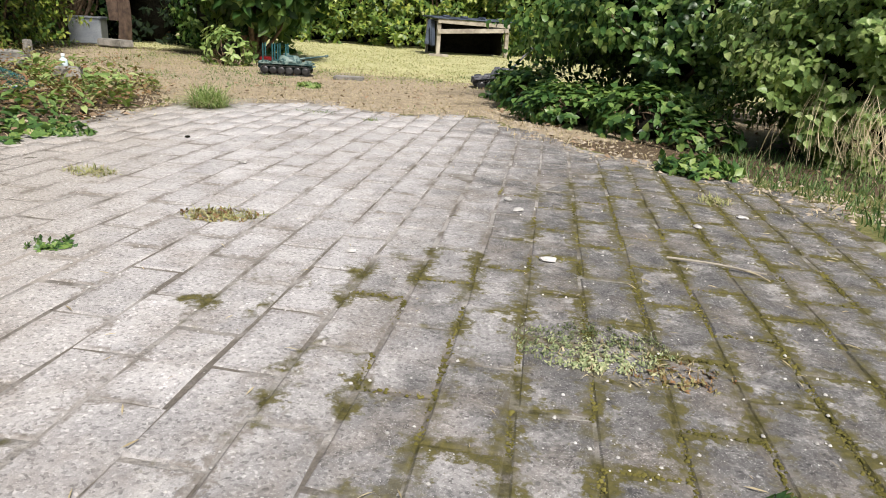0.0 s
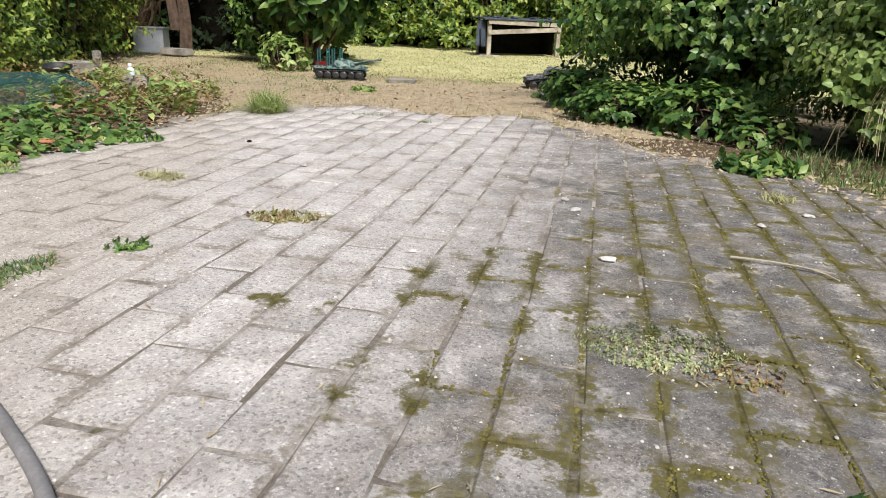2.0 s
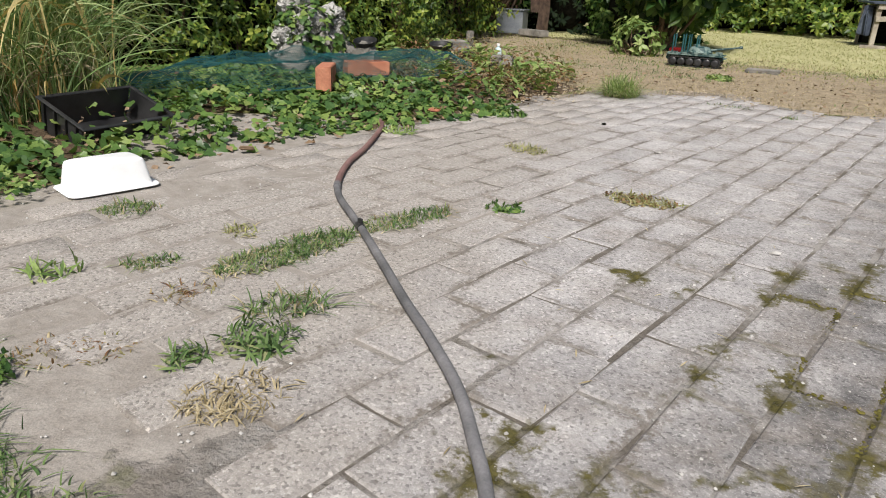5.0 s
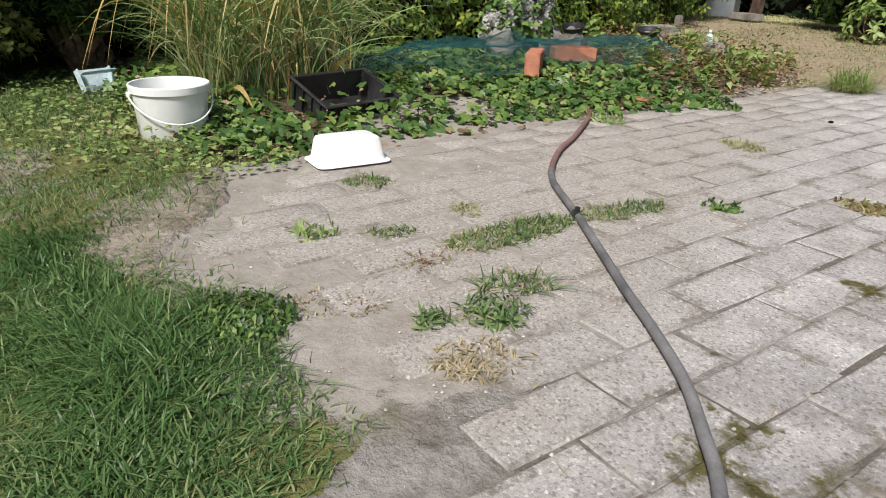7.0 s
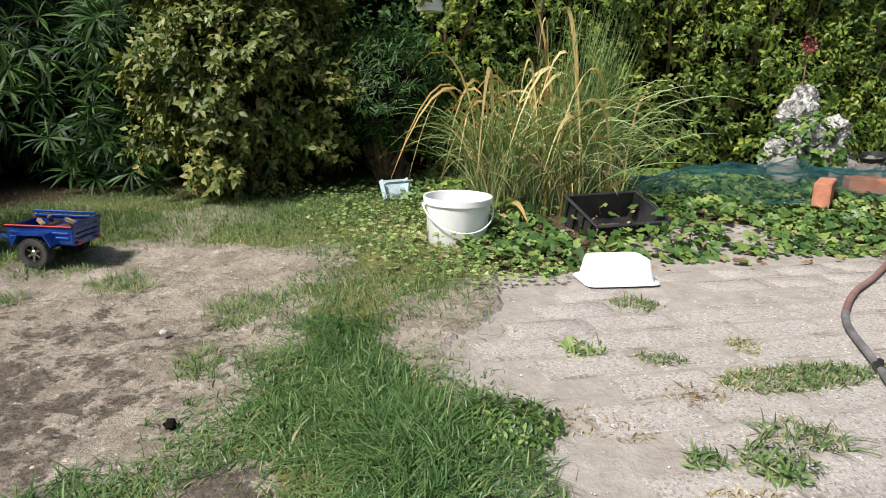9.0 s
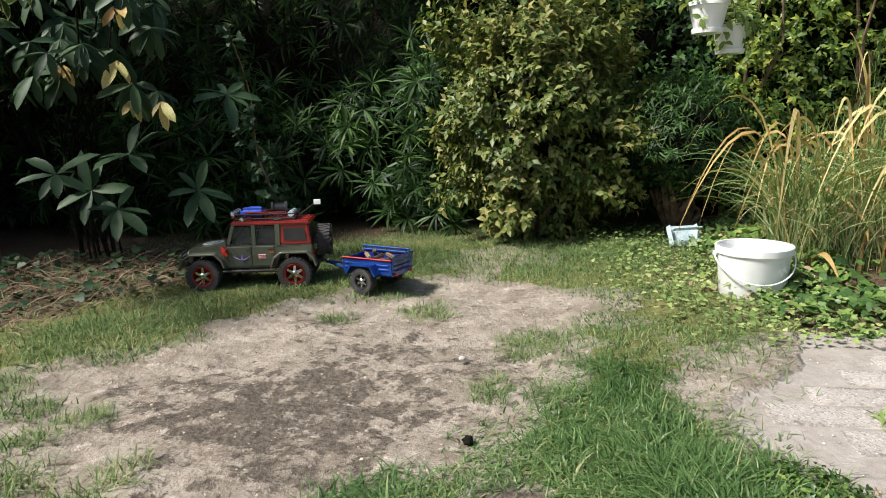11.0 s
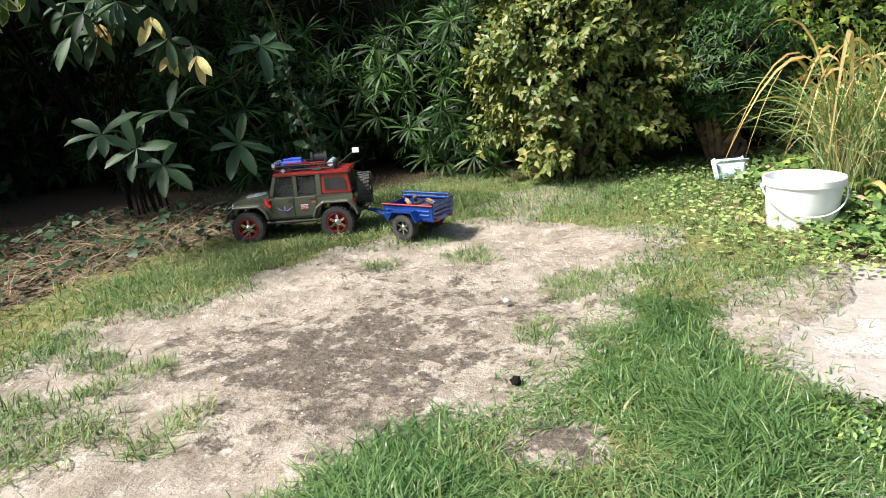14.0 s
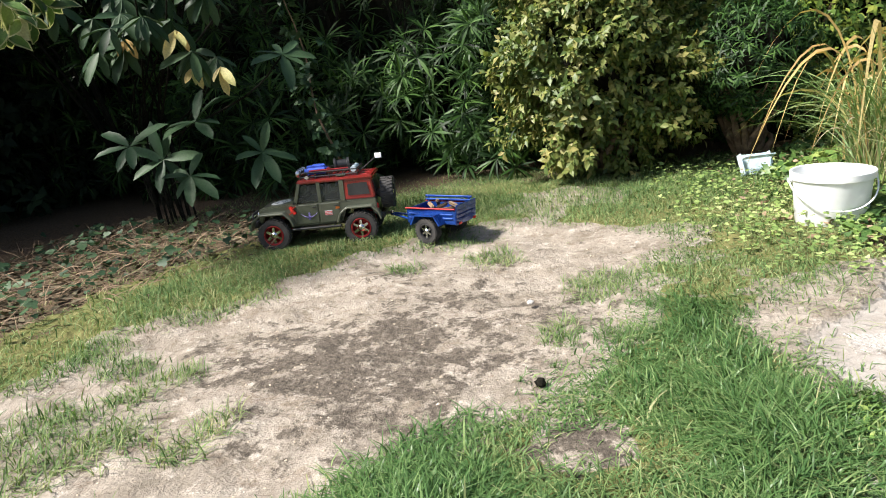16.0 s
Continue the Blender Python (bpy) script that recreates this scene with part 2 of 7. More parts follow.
def ground_material():
    """Soil, sand, dry thatch and turf, each where its drift lies."""
    m, n, l, b = tree_of("garden_ground")
    co = n.new("ShaderNodeNewGeometry").outputs["Position"]

    def layer(name, scale=9.0, rough=0.68):
        rag = noise_at(n, l, co, scale, 9.0, rough)
        a = n.new("ShaderNodeAttribute")
        a.attribute_name = name
        ragged = n.new("ShaderNodeMath")
        ragged.operation = "MULTIPLY_ADD"
        l.new(rag, ragged.inputs[0])
        ragged.inputs[1].default_value = 0.9
        l.new(a.outputs["Fac"], ragged.inputs[2])
        return ramp(n, l, ragged.outputs[0], ((0.78, 0.0), (1.02, 1.0)) if name == "sand" else ((0.87, 0.0), (0.93, 1.0)))

    big, mid, small = noise_at(n, l, co, 2.2, 7.0, 0.65), noise_at(n, l, co, 14.0, 7.0, 0.7), noise_at(n, l, co, 120.0, 6.0, 0.7)
    turf = mix_rgb(n, l, ramp(n, l, mid, ((0.35, 0.0), (0.65, 1.0))), (0.085, 0.1, 0.03), (0.2, 0.185, 0.075))
    sand = mix_rgb(n, l, ramp(n, l, mid, ((0.3, 0.0), (0.7, 1.0))), (0.24, 0.214, 0.186), (0.37, 0.342, 0.308))
    soil = mix_rgb(n, l, ramp(n, l, noise_at(n, l, co, 7.5, 10.0, 0.7), ((0.38, 0.0), (0.6, 1.0))), (0.2, 0.17, 0.134), (0.335, 0.294, 0.244))
    soil = mix_rgb(n, l, ramp(n, l, noise_at(n, l, co, 19.0, 11.0, 0.76), ((0.52, 0.0), (0.62, 0.7))), soil, (0.16, 0.122, 0.09))
    soil = mix_rgb(n, l, ramp(n, l, noise_at(n, l, co, 24.0, 10.0, 0.76), ((0.54, 0.0), (0.64, 0.75))), soil, (0.48, 0.43, 0.37))
    damp = mix_rgb(n, l, ramp(n, l, noise_at(n, l, co, 60.0, 10.0, 0.8), ((0.4, 0.0), (0.66, 1.0))), (0.06, 0.05, 0.04), (0.18, 0.153, 0.122))
    thatch = mix_rgb(n, l, ramp(n, l, small, ((0.3, 0.0), (0.7, 1.0))), (0.23, 0.182, 0.12), (0.48, 0.405, 0.285))
    thatch = mix_rgb(n, l, ramp(n, l, mid, ((0.45, 0.0), (0.62, 0.6))), thatch, (0.2, 0.15, 0.1))
    lawn = mix_rgb(n, l, ramp(n, l, big, ((0.3, 0.0), (0.7, 1.0))), (0.36, 0.355, 0.17), (0.5, 0.47, 0.26))
    litter = mix_rgb(n, l, ramp(n, l, small, ((0.35, 0.0), (0.7, 1.0))), (0.042, 0.032, 0.021), (0.17, 0.12, 0.075))
    earth = mix_rgb(n, l, ramp(n, l, noise_at(n, l, co, 7.0, 7.0, 0.65), ((0.43, 0.0), (0.57, 1.0))), mix_rgb(n, l, small, (0.09, 0.077, 0.064), (0.215, 0.192, 0.165)), mix_rgb(n, l, small, (0.22, 0.205, 0.188), (0.42, 0.398, 0.37)))
    earth = mix_rgb(n, l, joint_growth(n, l, co), earth, moss_tone(n, l, co))
    col = turf
    for name, other in (("lawn", lawn), ("litter", litter), ("thatch", thatch), ("soil", soil), ("damp", damp), ("joint", earth), ("sand", sand)):
        cover = layer(name, 17.0, 0.74) if name == "damp" else layer(name)
        col = mix_rgb(n, l, cover, col, other)
    col = mix_rgb(n, l, 1.0, col, ramp(n, l, noise_at(n, l, co, 420.0, 3.0), ((0.3, 0.82), (0.68, 1.12))), "MULTIPLY")
    l.new(col, b.inputs["Base Color"])
    b.inputs["Roughness"].default_value = 0.95
    b.inputs["Specular IOR Level"].default_value = 0.15
    both = n.new("ShaderNodeMath")
    both.operation = "MULTIPLY_ADD"
    l.new(mid, both.inputs[0])
    both.inputs[1].default_value = 1.6
    l.new(noise_at(n, l, co, 48.0, 8.0, 0.66), both.inputs[2])
    # blown sand lies smoother than soil
    relief = calc(n, l, "MULTIPLY", both.outputs[0], calc(n, l, "MULTIPLY_ADD", cover, -0.6, 1.0))
    bump_of(n, l, relief, b, 0.9, 0.011)
    return m


def clear_glass():
    m, n, l, b = tree_of("window_film")
    b.inputs["Base Color"].default_value = (0.28, 0.3, 0.29, 1)
    b.inputs["Roughness"].default_value = 0.05
    b.inputs["Transmission Weight"].default_value = 0.85
    b.inputs["IOR"].default_value = 1.2
    return m


M = dict(
    paver=paver_material(), ground=ground_material(), glass=clear_glass(),
    bark=surface("bark", (0.04, 0.024, 0.016), (0.115, 0.075, 0.052), 18, 0.9, 0, 0.8, 90, 0.006),
    drystalk=surface("dry_stalk", (0.1, 0.062, 0.038), (0.28, 0.2, 0.125), 25, 0.85, 0, 0.5),
    twig=surface("twig", (0.08, 0.05, 0.03), (0.22, 0.15, 0.09), 25, 0.85, 0, 0.5),
    # near-black: paints shade inside hedges and on stems; also colours dark clods
    near_black=surface("shade_and_clod_black", (0.006, 0.006, 0.004), (0.016, 0.015, 0.01), 30, 0.95, 0, 0.8, 60, 0.02, spec=0.1),
    moss=surface("moss", (0.06, 0.056, 0.016), (0.16, 0.142, 0.04), 14, 0.95, 0, 0.9, 160, 0.004, spec=0.1),
    pebble=surface("pebble", (0.3, 0.288, 0.268), (0.58, 0.56, 0.535), 40, 0.85, 0, 0.4),
    clod=surface("soil_crumb", (0.2, 0.16, 0.115), (0.46, 0.39, 0.295), 60, 0.95, 0, 0.4),
    white=surface("white_plastic", (0.8, 0.815, 0.82), (0.88, 0.89, 0.89), 5, 0.42, 0, 0.03, 60, grain=(0.97, 1.02)),
    black=surface("black_plastic", (0.012, 0.012, 0.013), (0.035, 0.035, 0.036), 10, 0.42, 0, 0.2, 150),
    rubber=surface("tyre_rubber", (0.02, 0.02, 0.021), (0.065, 0.06, 0.055), 22, 0.85, 0, 0.5, 240),
    chrome=surface("chrome", (0.6, 0.6, 0.62), (0.8, 0.8, 0.8), 20, 0.16, 1.0, 0.05),
    olive=surface("olive_paint", (0.07, 0.078, 0.052), (0.1, 0.108, 0.075), 10, 0.34, 0, 0.05, 200, coat=0.45),
    red=surface("red_paint", (0.21, 0.01, 0.009), (0.3, 0.018, 0.014), 12, 0.3, 0, 0.04, 200, coat=0.5),
    redmetal=surface("red_anodised_metal", (0.24, 0.016, 0.018), (0.34, 0.03, 0.028), 12, 0.35, 0.6, 0.05, 200),
    blue=surface("blue_paint", (0.006, 0.036, 0.2), (0.012, 0.062, 0.3), 12, 0.28, 0.3, 0.04, 200, coat=0.5),
    bluecloth=surface("blue_cloth", (0.02, 0.06, 0.4), (0.05, 0.13, 0.6), 30, 0.7, 0, 0.4, 300),
    brick=surface("red_brick", (0.36, 0.13, 0.075), (0.52, 0.23, 0.14), 16, 0.9, 0, 0.6, 110, 0.004),
    wood=surface("weathered_wood", (0.22, 0.19, 0.15), (0.42, 0.38, 0.31), 9, 0.85, 0, 0.5, 120, 0.004),
    hose=surface("hose_grey_rubber", (0.09, 0.09, 0.092), (0.2, 0.195, 0.2), 14, 0.65, 0, 0.3, 260),
    hosered=surface("hose_red_rubber", (0.15, 0.078, 0.068), (0.25, 0.145, 0.13), 14, 0.65, 0, 0.3, 260),
    stone=surface("pale_limestone", (0.1, 0.098, 0.09), (0.5, 0.49, 0.47), 26, 0.9, 0, 0.9, 55, 0.02, spread=(0.4, 0.56)),
    greystone=surface("grey_stone", (0.12, 0.115, 0.1), (0.32, 0.3, 0.27), 9, 0.9, 0, 0.8, 60, 0.01),
    teal=surface("teal_net_cord", (0.006, 0.05, 0.055), (0.015, 0.11, 0.115), 10, 0.6, 0, 0.1),
    tank=surface("teal_camouflage", (0.02, 0.06, 0.06), (0.16, 0.22, 0.2), 26, 0.6, 0, 0.2, 180, spread=(0.46, 0.54)),
    tankgrey=surface("grey_camouflage", (0.05, 0.052, 0.06), (0.16, 0.16, 0.18), 26, 0.6, 0, 0.2, 180, spread=(0.46, 0.54)),
    zinc=surface("dull_zinc_sheet", (0.3, 0.33, 0.37), (0.44, 0.47, 0.5), 7, 0.5, 0.4, 0.1, 90),
    paleblue=surface("pale_blue_plastic", (0.42, 0.55, 0.6), (0.56, 0.68, 0.72), 9, 0.45, 0, 0.1, 90),
    tarp=surface("dark_blue_tarpaulin", (0.03, 0.04, 0.065), (0.08, 0.1, 0.14), 8, 0.5, 0, 0.4, 40, 0.01),
    lamp_red=surface("red_lens", (0.5, 0.02, 0.015), (0.7, 0.04, 0.03), 20, 0.2, 0, 0.0),
    orange=surface("orange_plastic", (0.7, 0.16, 0.02), (0.8, 0.25, 0.04), 20, 0.4, 0, 0.0),
    purple=surface("violet_print", (0.1, 0.06, 0.3), (0.35, 0.3, 0.6), 60, 0.5, 0, 0.0),
    dryleaf=leaf_material("dry_leaf", ((0.08, 0.052, 0.03), (0.18, 0.12, 0.072), (0.31, 0.22, 0.145), (0.44, 0.33, 0.225)), 0.8, 0.15),
    # dull dead leaves, with the shade under the shrubs put into the tones
    shaded_litter=leaf_material("dull_shaded_leaf", ((0.032, 0.025, 0.015), (0.07, 0.056, 0.034), (0.115, 0.1, 0.062), (0.16, 0.14, 0.095)), 0.85, 0.1),
    straw=leaf_material("straw", ((0.22, 0.18, 0.1), (0.4, 0.33, 0.2), (0.56, 0.49, 0.34)), 0.7, 0.2),
    arch=leaf_material("yellowed_grass_leaf", ((0.25, 0.13, 0.045), (0.5, 0.36, 0.14), (0.68, 0.56, 0.27), (0.45, 0.47, 0.16)), 0.55, 0.3),
    reed=leaf_material("reed_green", ((0.08, 0.15, 0.05), (0.16, 0.26, 0.085), (0.28, 0.37, 0.15), (0.44, 0.45, 0.22)), 0.5, 0.3),
    grass=leaf_material("grass_green", ((0.034, 0.082, 0.026), (0.068, 0.146, 0.044), (0.118, 0.21, 0.068), (0.23, 0.31, 0.13)), 0.38, 0.35),
    turf=leaf_material("short_turf", ((0.055, 0.108, 0.038), (0.1, 0.178, 0.06), (0.185, 0.26, 0.095), (0.38, 0.36, 0.2)), 0.6, 0.3),
    drygrass=leaf_material("dry_turf", ((0.25, 0.285, 0.11), (0.33, 0.345, 0.15), (0.4, 0.395, 0.19), (0.43, 0.4, 0.22)), 0.7, 0.3),
    ivy=leaf_material("ivy_leaf", ((0.03, 0.072, 0.025), (0.064, 0.13, 0.035), (0.13, 0.22, 0.053), (0.28, 0.35, 0.1)), 0.4, 0.25),
    rhodo=leaf_material("rhododendron_leaf", ((0.014, 0.036, 0.016), (0.028, 0.062, 0.027), (0.055, 0.1, 0.042)), 0.52, 0.12),
    # darkest leaf tones stand for shaded gaps, the palest for lit tips
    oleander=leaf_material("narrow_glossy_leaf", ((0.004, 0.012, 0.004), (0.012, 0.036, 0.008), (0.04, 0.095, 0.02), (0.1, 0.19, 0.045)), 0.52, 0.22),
    golden=leaf_material("golden_shrub_leaf", ((0.045, 0.085, 0.022), (0.11, 0.162, 0.042), (0.215, 0.245, 0.07), (0.4, 0.34, 0.13)), 0.45, 0.3),
    privet=leaf_material("hedge_leaf", ((0.024, 0.058, 0.012), (0.078, 0.145, 0.026), (0.2, 0.27, 0.048), (0.4, 0.43, 0.085)), 0.4, 0.3),
    bramble=leaf_material("broad_bush_leaf", ((0.014, 0.04, 0.012), (0.045, 0.105, 0.026), (0.13, 0.225, 0.055), (0.29, 0.37, 0.11)), 0.38, 0.3),
    paleweed=leaf_material("pale_weed_leaf", ((0.1, 0.14, 0.07), (0.22, 0.27, 0.13), (0.34, 0.38, 0.2), (0.5, 0.48, 0.3)), 0.6, 0.2),
    vine=leaf_material("climber_leaf", ((0.07, 0.13, 0.04), (0.18, 0.275, 0.08), (0.3, 0.4, 0.13), (0.45, 0.5, 0.23)), 0.42, 0.35),
    # leaf tones taken near black to hold the shade of covered corners
    conifer=leaf_material("shade_toned_conifer", ((0.004, 0.01, 0.004), (0.009, 0.02, 0.008), (0.024, 0.044, 0.014)), 0.75, 0.08),
    cream=leaf_material("cream_leaf_margin", ((0.3, 0.33, 0.17), (0.42, 0.44, 0.26), (0.52, 0.52, 0.35)), 0.42, 0.3),
    autumn=leaf_material("reddish_weed_leaf", ((0.13, 0.06, 0.035), (0.27, 0.16, 0.08), (0.2, 0.2, 0.075), (0.42, 0.36, 0.22)), 0.6, 0.25),
    bloom=leaf_material("pink_bloom", ((0.25, 0.05, 0.06), (0.42, 0.12, 0.14), (0.55, 0.26, 0.27)), 0.6, 0.3),
)


# ---- mesh helpers ----
def link(name, mesh, material, parent=None, label=""):
    mesh.materials.append(material)
    ob = new(name, mesh)
    ob.parent = parent
    if label:
        ob["label"] = label
    return ob


def part(name, bm, material, parent=None, label="", smooth=True):
    """One bmesh as one mesh object, under a thing or a part."""
    me = bpy.data.meshes.new(name)
    bm.to_mesh(me)
    bm.free()
    if smooth:
        me.shade_smooth()
        me.set_sharp_from_angle(angle=radians(35))
    return link(name, me, material, parent, label)


def thing(name, m, label, category, group=""):
    ob = new(name)
    ob.empty_display_size = 0.05
    ob.matrix_world = m
    return tagged(ob, label, category, group)


def box(bm, size, at=(0, 0, 0), turn=(0, 0, 0), bevel=0.0, segments=2, taper=None):
    """A bevelled block; taper scales its top in x and y."""
    r = bmesh.ops.create_cube(bm, size=1.0)
    vs = r["verts"]
    if taper:
        for v in vs:
            if v.co.z > 0:
                v.co.x *= taper[0]
                v.co.y *= taper[1]
    bmesh.ops.scale(bm, vec=size, verts=vs)
    if bevel:
        es = list({e for v in vs for e in v.link_edges})
        r = bmesh.ops.bevel(bm, geom=es, offset=bevel, segments=segments, affect="EDGES", clamp_overlap=True)
        vs = list({v for f in r["faces"] for v in f.verts} | {v for v in vs if v.is_valid})
    bmesh.ops.transform(bm, matrix=pose(*at, *turn), verts=vs)
    return vs


def rod(bm, a, b, r, r2=None, sides=10, caps=True):
    a, b = Vector(a), Vector(b)
    m = Matrix.Translation((a + b) / 2) @ (b - a).to_track_quat("Z", "Y").to_matrix().to_4x4()
    return bmesh.ops.create_cone(bm, cap_ends=caps, segments=sides, radius1=r, radius2=r if r2 is None else r2, depth=(b - a).length, matrix=m)["verts"]


def lathe(bm, profile, sides=32, m=Matrix.Identity(4)):
    """A turned body from (radius, height) pairs, about z."""
    rings = []
    for r, z in profile:
        rings.append([bm.verts.new(m @ Vector((r * math.cos(2 * math.pi * i / sides), r * math.sin(2 * math.pi * i / sides), z))) for i in range(sides)])
    for a, b in zip(rings, rings[1:]):
        for i in range(sides):
            bm.faces.new((a[i], a[(i + 1) % sides], b[(i + 1) % sides], b[i]))
    return rings


def tube(bm, points, radius, sides=10, taper=None):
    """A tube along points."""
    pts = [Vector(p) for p in points]
    rings = []
    for i, p in enumerate(pts):
        d = (pts[min(i + 1, len(pts) - 1)] - pts[max(i - 1, 0)]).normalized()
        q = d.to_track_quat("Z", "Y")
        r = radius if taper is None else radius + (taper - radius) * i / (len(pts) - 1)
        rings.append([bm.verts.new(p + q @ Vector((r * math.cos(2 * math.pi * k / sides), r * math.sin(2 * math.pi * k / sides), 0))) for k in range(sides)])
    for a, b in zip(rings, rings[1:]):
        for i in range(sides):
            bm.faces.new((a[i], a[(i + 1) % sides], b[(i + 1) % sides], b[i]))
    bm.faces.new(rings[0][::-1])
    bm.faces.new(rings[-1])


def spline(points, steps=8):
    """A smooth line through the points."""
    p = [np.array(q, float) for q in points]
    p = [2 * p[0] - p[1], *p, 2 * p[-1] - p[-2]]
    out = []
    for a, b, c, d in zip(p, p[1:], p[2:], p[3:]):
        for i in range(steps):
            t = i / steps
            out.append(0.5 * (2 * b + (c - a) * t + (2 * a - 5 * b + 4 * c - d) * t * t + (3 * b - a - 3 * c + d) * t**3))
    return out + [p[-2]]


def sheet(name, verts, tris, material, parent=None, label="", smooth=False):
    """A mesh from arrays of places and triangles."""
    me = bpy.data.meshes.new(name)
    tris = np.asarray(tris, np.int32)
    me.vertices.add(len(verts))
    me.vertices.foreach_set("co", np.asarray(verts, np.float32).ravel())
    me.loops.add(tris.size)
    me.loops.foreach_set("vertex_index", tris.ravel())
    me.polygons.add(len(tris))
    me.polygons.foreach_set("loop_start", np.arange(0, tris.size, 3, dtype=np.int32))
    me.update(calc_edges=True)
    if smooth:
        me.shade_smooth()
    return link(name, me, material, parent, label)


def unit(v):
    return v / np.maximum(np.linalg.norm(v, axis=-1, keepdims=True), 1e-9)


NEEDLE = (np.array([(0, 0, 0), (-0.045, 0.35, 0.015), (0.045, 0.35, 0.015), (-0.045, 0.65, 0.0), (0.045, 0.65, 0.0), (0, 1, -0.08)]), np.array([(0, 2, 1), (1, 2, 4), (1, 4, 3), (3, 4, 5)]))
THREAD = (np.array([(0, 0, 0), (-0.012, 0.4, 0.03), (0.012, 0.4, 0.03), (0, 0.4, 0.05), (0, 1, -0.05)]), np.array([(0, 3, 1), (0, 2, 3), (1, 3, 4), (2, 4, 3)]))
HEART = (np.array([(0, 0, 0), (-0.34, 0.16, 0.06), (0.34, 0.16, 0.06), (-0.33, 0.5, 0.05), (0.33, 0.5, 0.05), (0, 1, -0.1), (0, 0.38, -0.03)]), np.array([(0, 6, 1), (0, 2, 6), (1, 6, 3), (2, 4, 6), (3, 6, 5), (4, 5, 6)]))
# Leaf outlines: across, along, off the plane; and their triangles.
OVATE = (np.array([(0, 0, 0), (-0.2, 0.22, 0.05), (0.2, 0.22, 0.05), (0, 0.32, 0), (-0.25, 0.5, 0.06), (0.25, 0.5, 0.06), (0, 0.65, -0.02), (-0.14, 0.8, 0.02), (0.14, 0.8, 0.02), (0, 1, -0.1)]),
         np.array([(0, 3, 1), (0, 2, 3), (1, 3, 4), (2, 5, 3), (3, 6, 4), (3, 5, 6), (4, 6, 7), (5, 8, 6), (6, 9, 7), (6, 8, 9)]))
SMALL = (np.array([(0, 0, 0), (-0.26, 0.45, 0.07), (0.26, 0.45, 0.07), (0, 0.5, 0), (0, 1, -0.06)]), np.array([(0, 3, 1), (0, 2, 3), (1, 3, 4), (2, 4, 3)]))
LANCE = (np.array([(0, 0, 0), (-0.07, 0.3, 0.02), (0.07, 0.3, 0.02), (-0.075, 0.6, 0.0), (0.075, 0.6, 0.0), (0, 1, -0.1)]), np.array([(0, 2, 1), (1, 2, 4), (1, 4, 3), (3, 4, 5)]))
LONG = (np.array([(0, 0, 0), (-0.12, 0.25, 0.03), (0.12, 0.25, 0.03), (0, 0.3, -0.01), (-0.16, 0.55, 0.035), (0.16, 0.55, 0.035), (0, 0.6, -0.02), (-0.12, 0.84, 0.01), (0.12, 0.84, 0.01), (0, 1, -0.07)]), OVATE[1])
LOBED = (np.array([(0, 0, 0), (-0.3, -0.08, 0.03), (-0.5, 0.22, 0.06), (-0.27, 0.4, 0.04), (-0.32, 0.66, 0.04), (0, 1, -0.08), (0.32, 0.66, 0.04), (0.27, 0.4, 0.04), (0.5, 0.22, 0.06), (0.3, -0.08, 0.03), (0, 0.42, -0.02)]),
         np.array([(10, 0, 9)] + [(10, i + 1, i) for i in range(9)])[:, [0, 2, 1]])


def leaves(name, shape, at, along, face, size, material, parent=None, label="", curl=0.0):
    """Many leaves in one mesh: their feet, directions, upper sides and lengths."""
    tv, tt = shape
    n = len(at)
    along = unit(along)
    across = unit(np.cross(along, face))
    face = np.cross(across, along)
    size = np.broadcast_to(size, (n,))[:, None, None]
    bend = tv[:, 1] ** 2 * curl
    v = at[:, None] + size * (tv[None, :, 0:1] * across[:, None] + tv[None, :, 1:2] * along[:, None] + (tv[None, :, 2:3] - bend[None, :, None]) * face[:, None])
    t = (np.arange(n)[:, None, None] * len(tv) + tt[None]).reshape(-1, 3)
    return sheet(name, v.reshape(-1, 3), t, material, parent, label)


def sprigs(name, shape, feet, way, length, count, size, material, parent=None, label="", spread=1.0, droop=0.25, whorl=False, curl=0.12, rise=0.45):
    """Leaves set round short shoots. whorl: all at the shoot's end, like a star."""
    n = len(feet)
    way = unit(way)
    side = unit(np.cross(way, unit(rng.normal(size=(n, 3)))))
    other = np.cross(way, side)
    k = np.arange(count)
    turn = k * 2.39996 if not whorl else k * 2 * math.pi / count
    angle = turn[None] + rng.uniform(0, 6.28, (n, 1)) + rng.normal(0, 0.2, (n, count))
    out = np.cos(angle)[..., None] * side[:, None] + np.sin(angle)[..., None] * other[:, None]
    t = (0.15 + 0.85 * (k + 0.5) / count)[None] if not whorl else np.full((1, count), 1.0)
    length = np.broadcast_to(length, (n,))[:, None, None]
    at = feet[:, None] + way[:, None] * length * t[..., None]
    lift = (rng.normal(rise, 0.25, (n, count)))[..., None]
    along = out * spread + way[:, None] * lift
    along[..., 2] -= droop
    face = way[:, None] * 1.0 + np.array([0, 0, 0.8]) + rng.normal(0, 0.25, (n, count, 3))
    size = size * rng.uniform(0.65, 1.15, n * count)
    return leaves(name, shape, at.reshape(-1, 3), along.reshape(-1, 3), face.reshape(-1, 3), size, material, parent, label, curl)


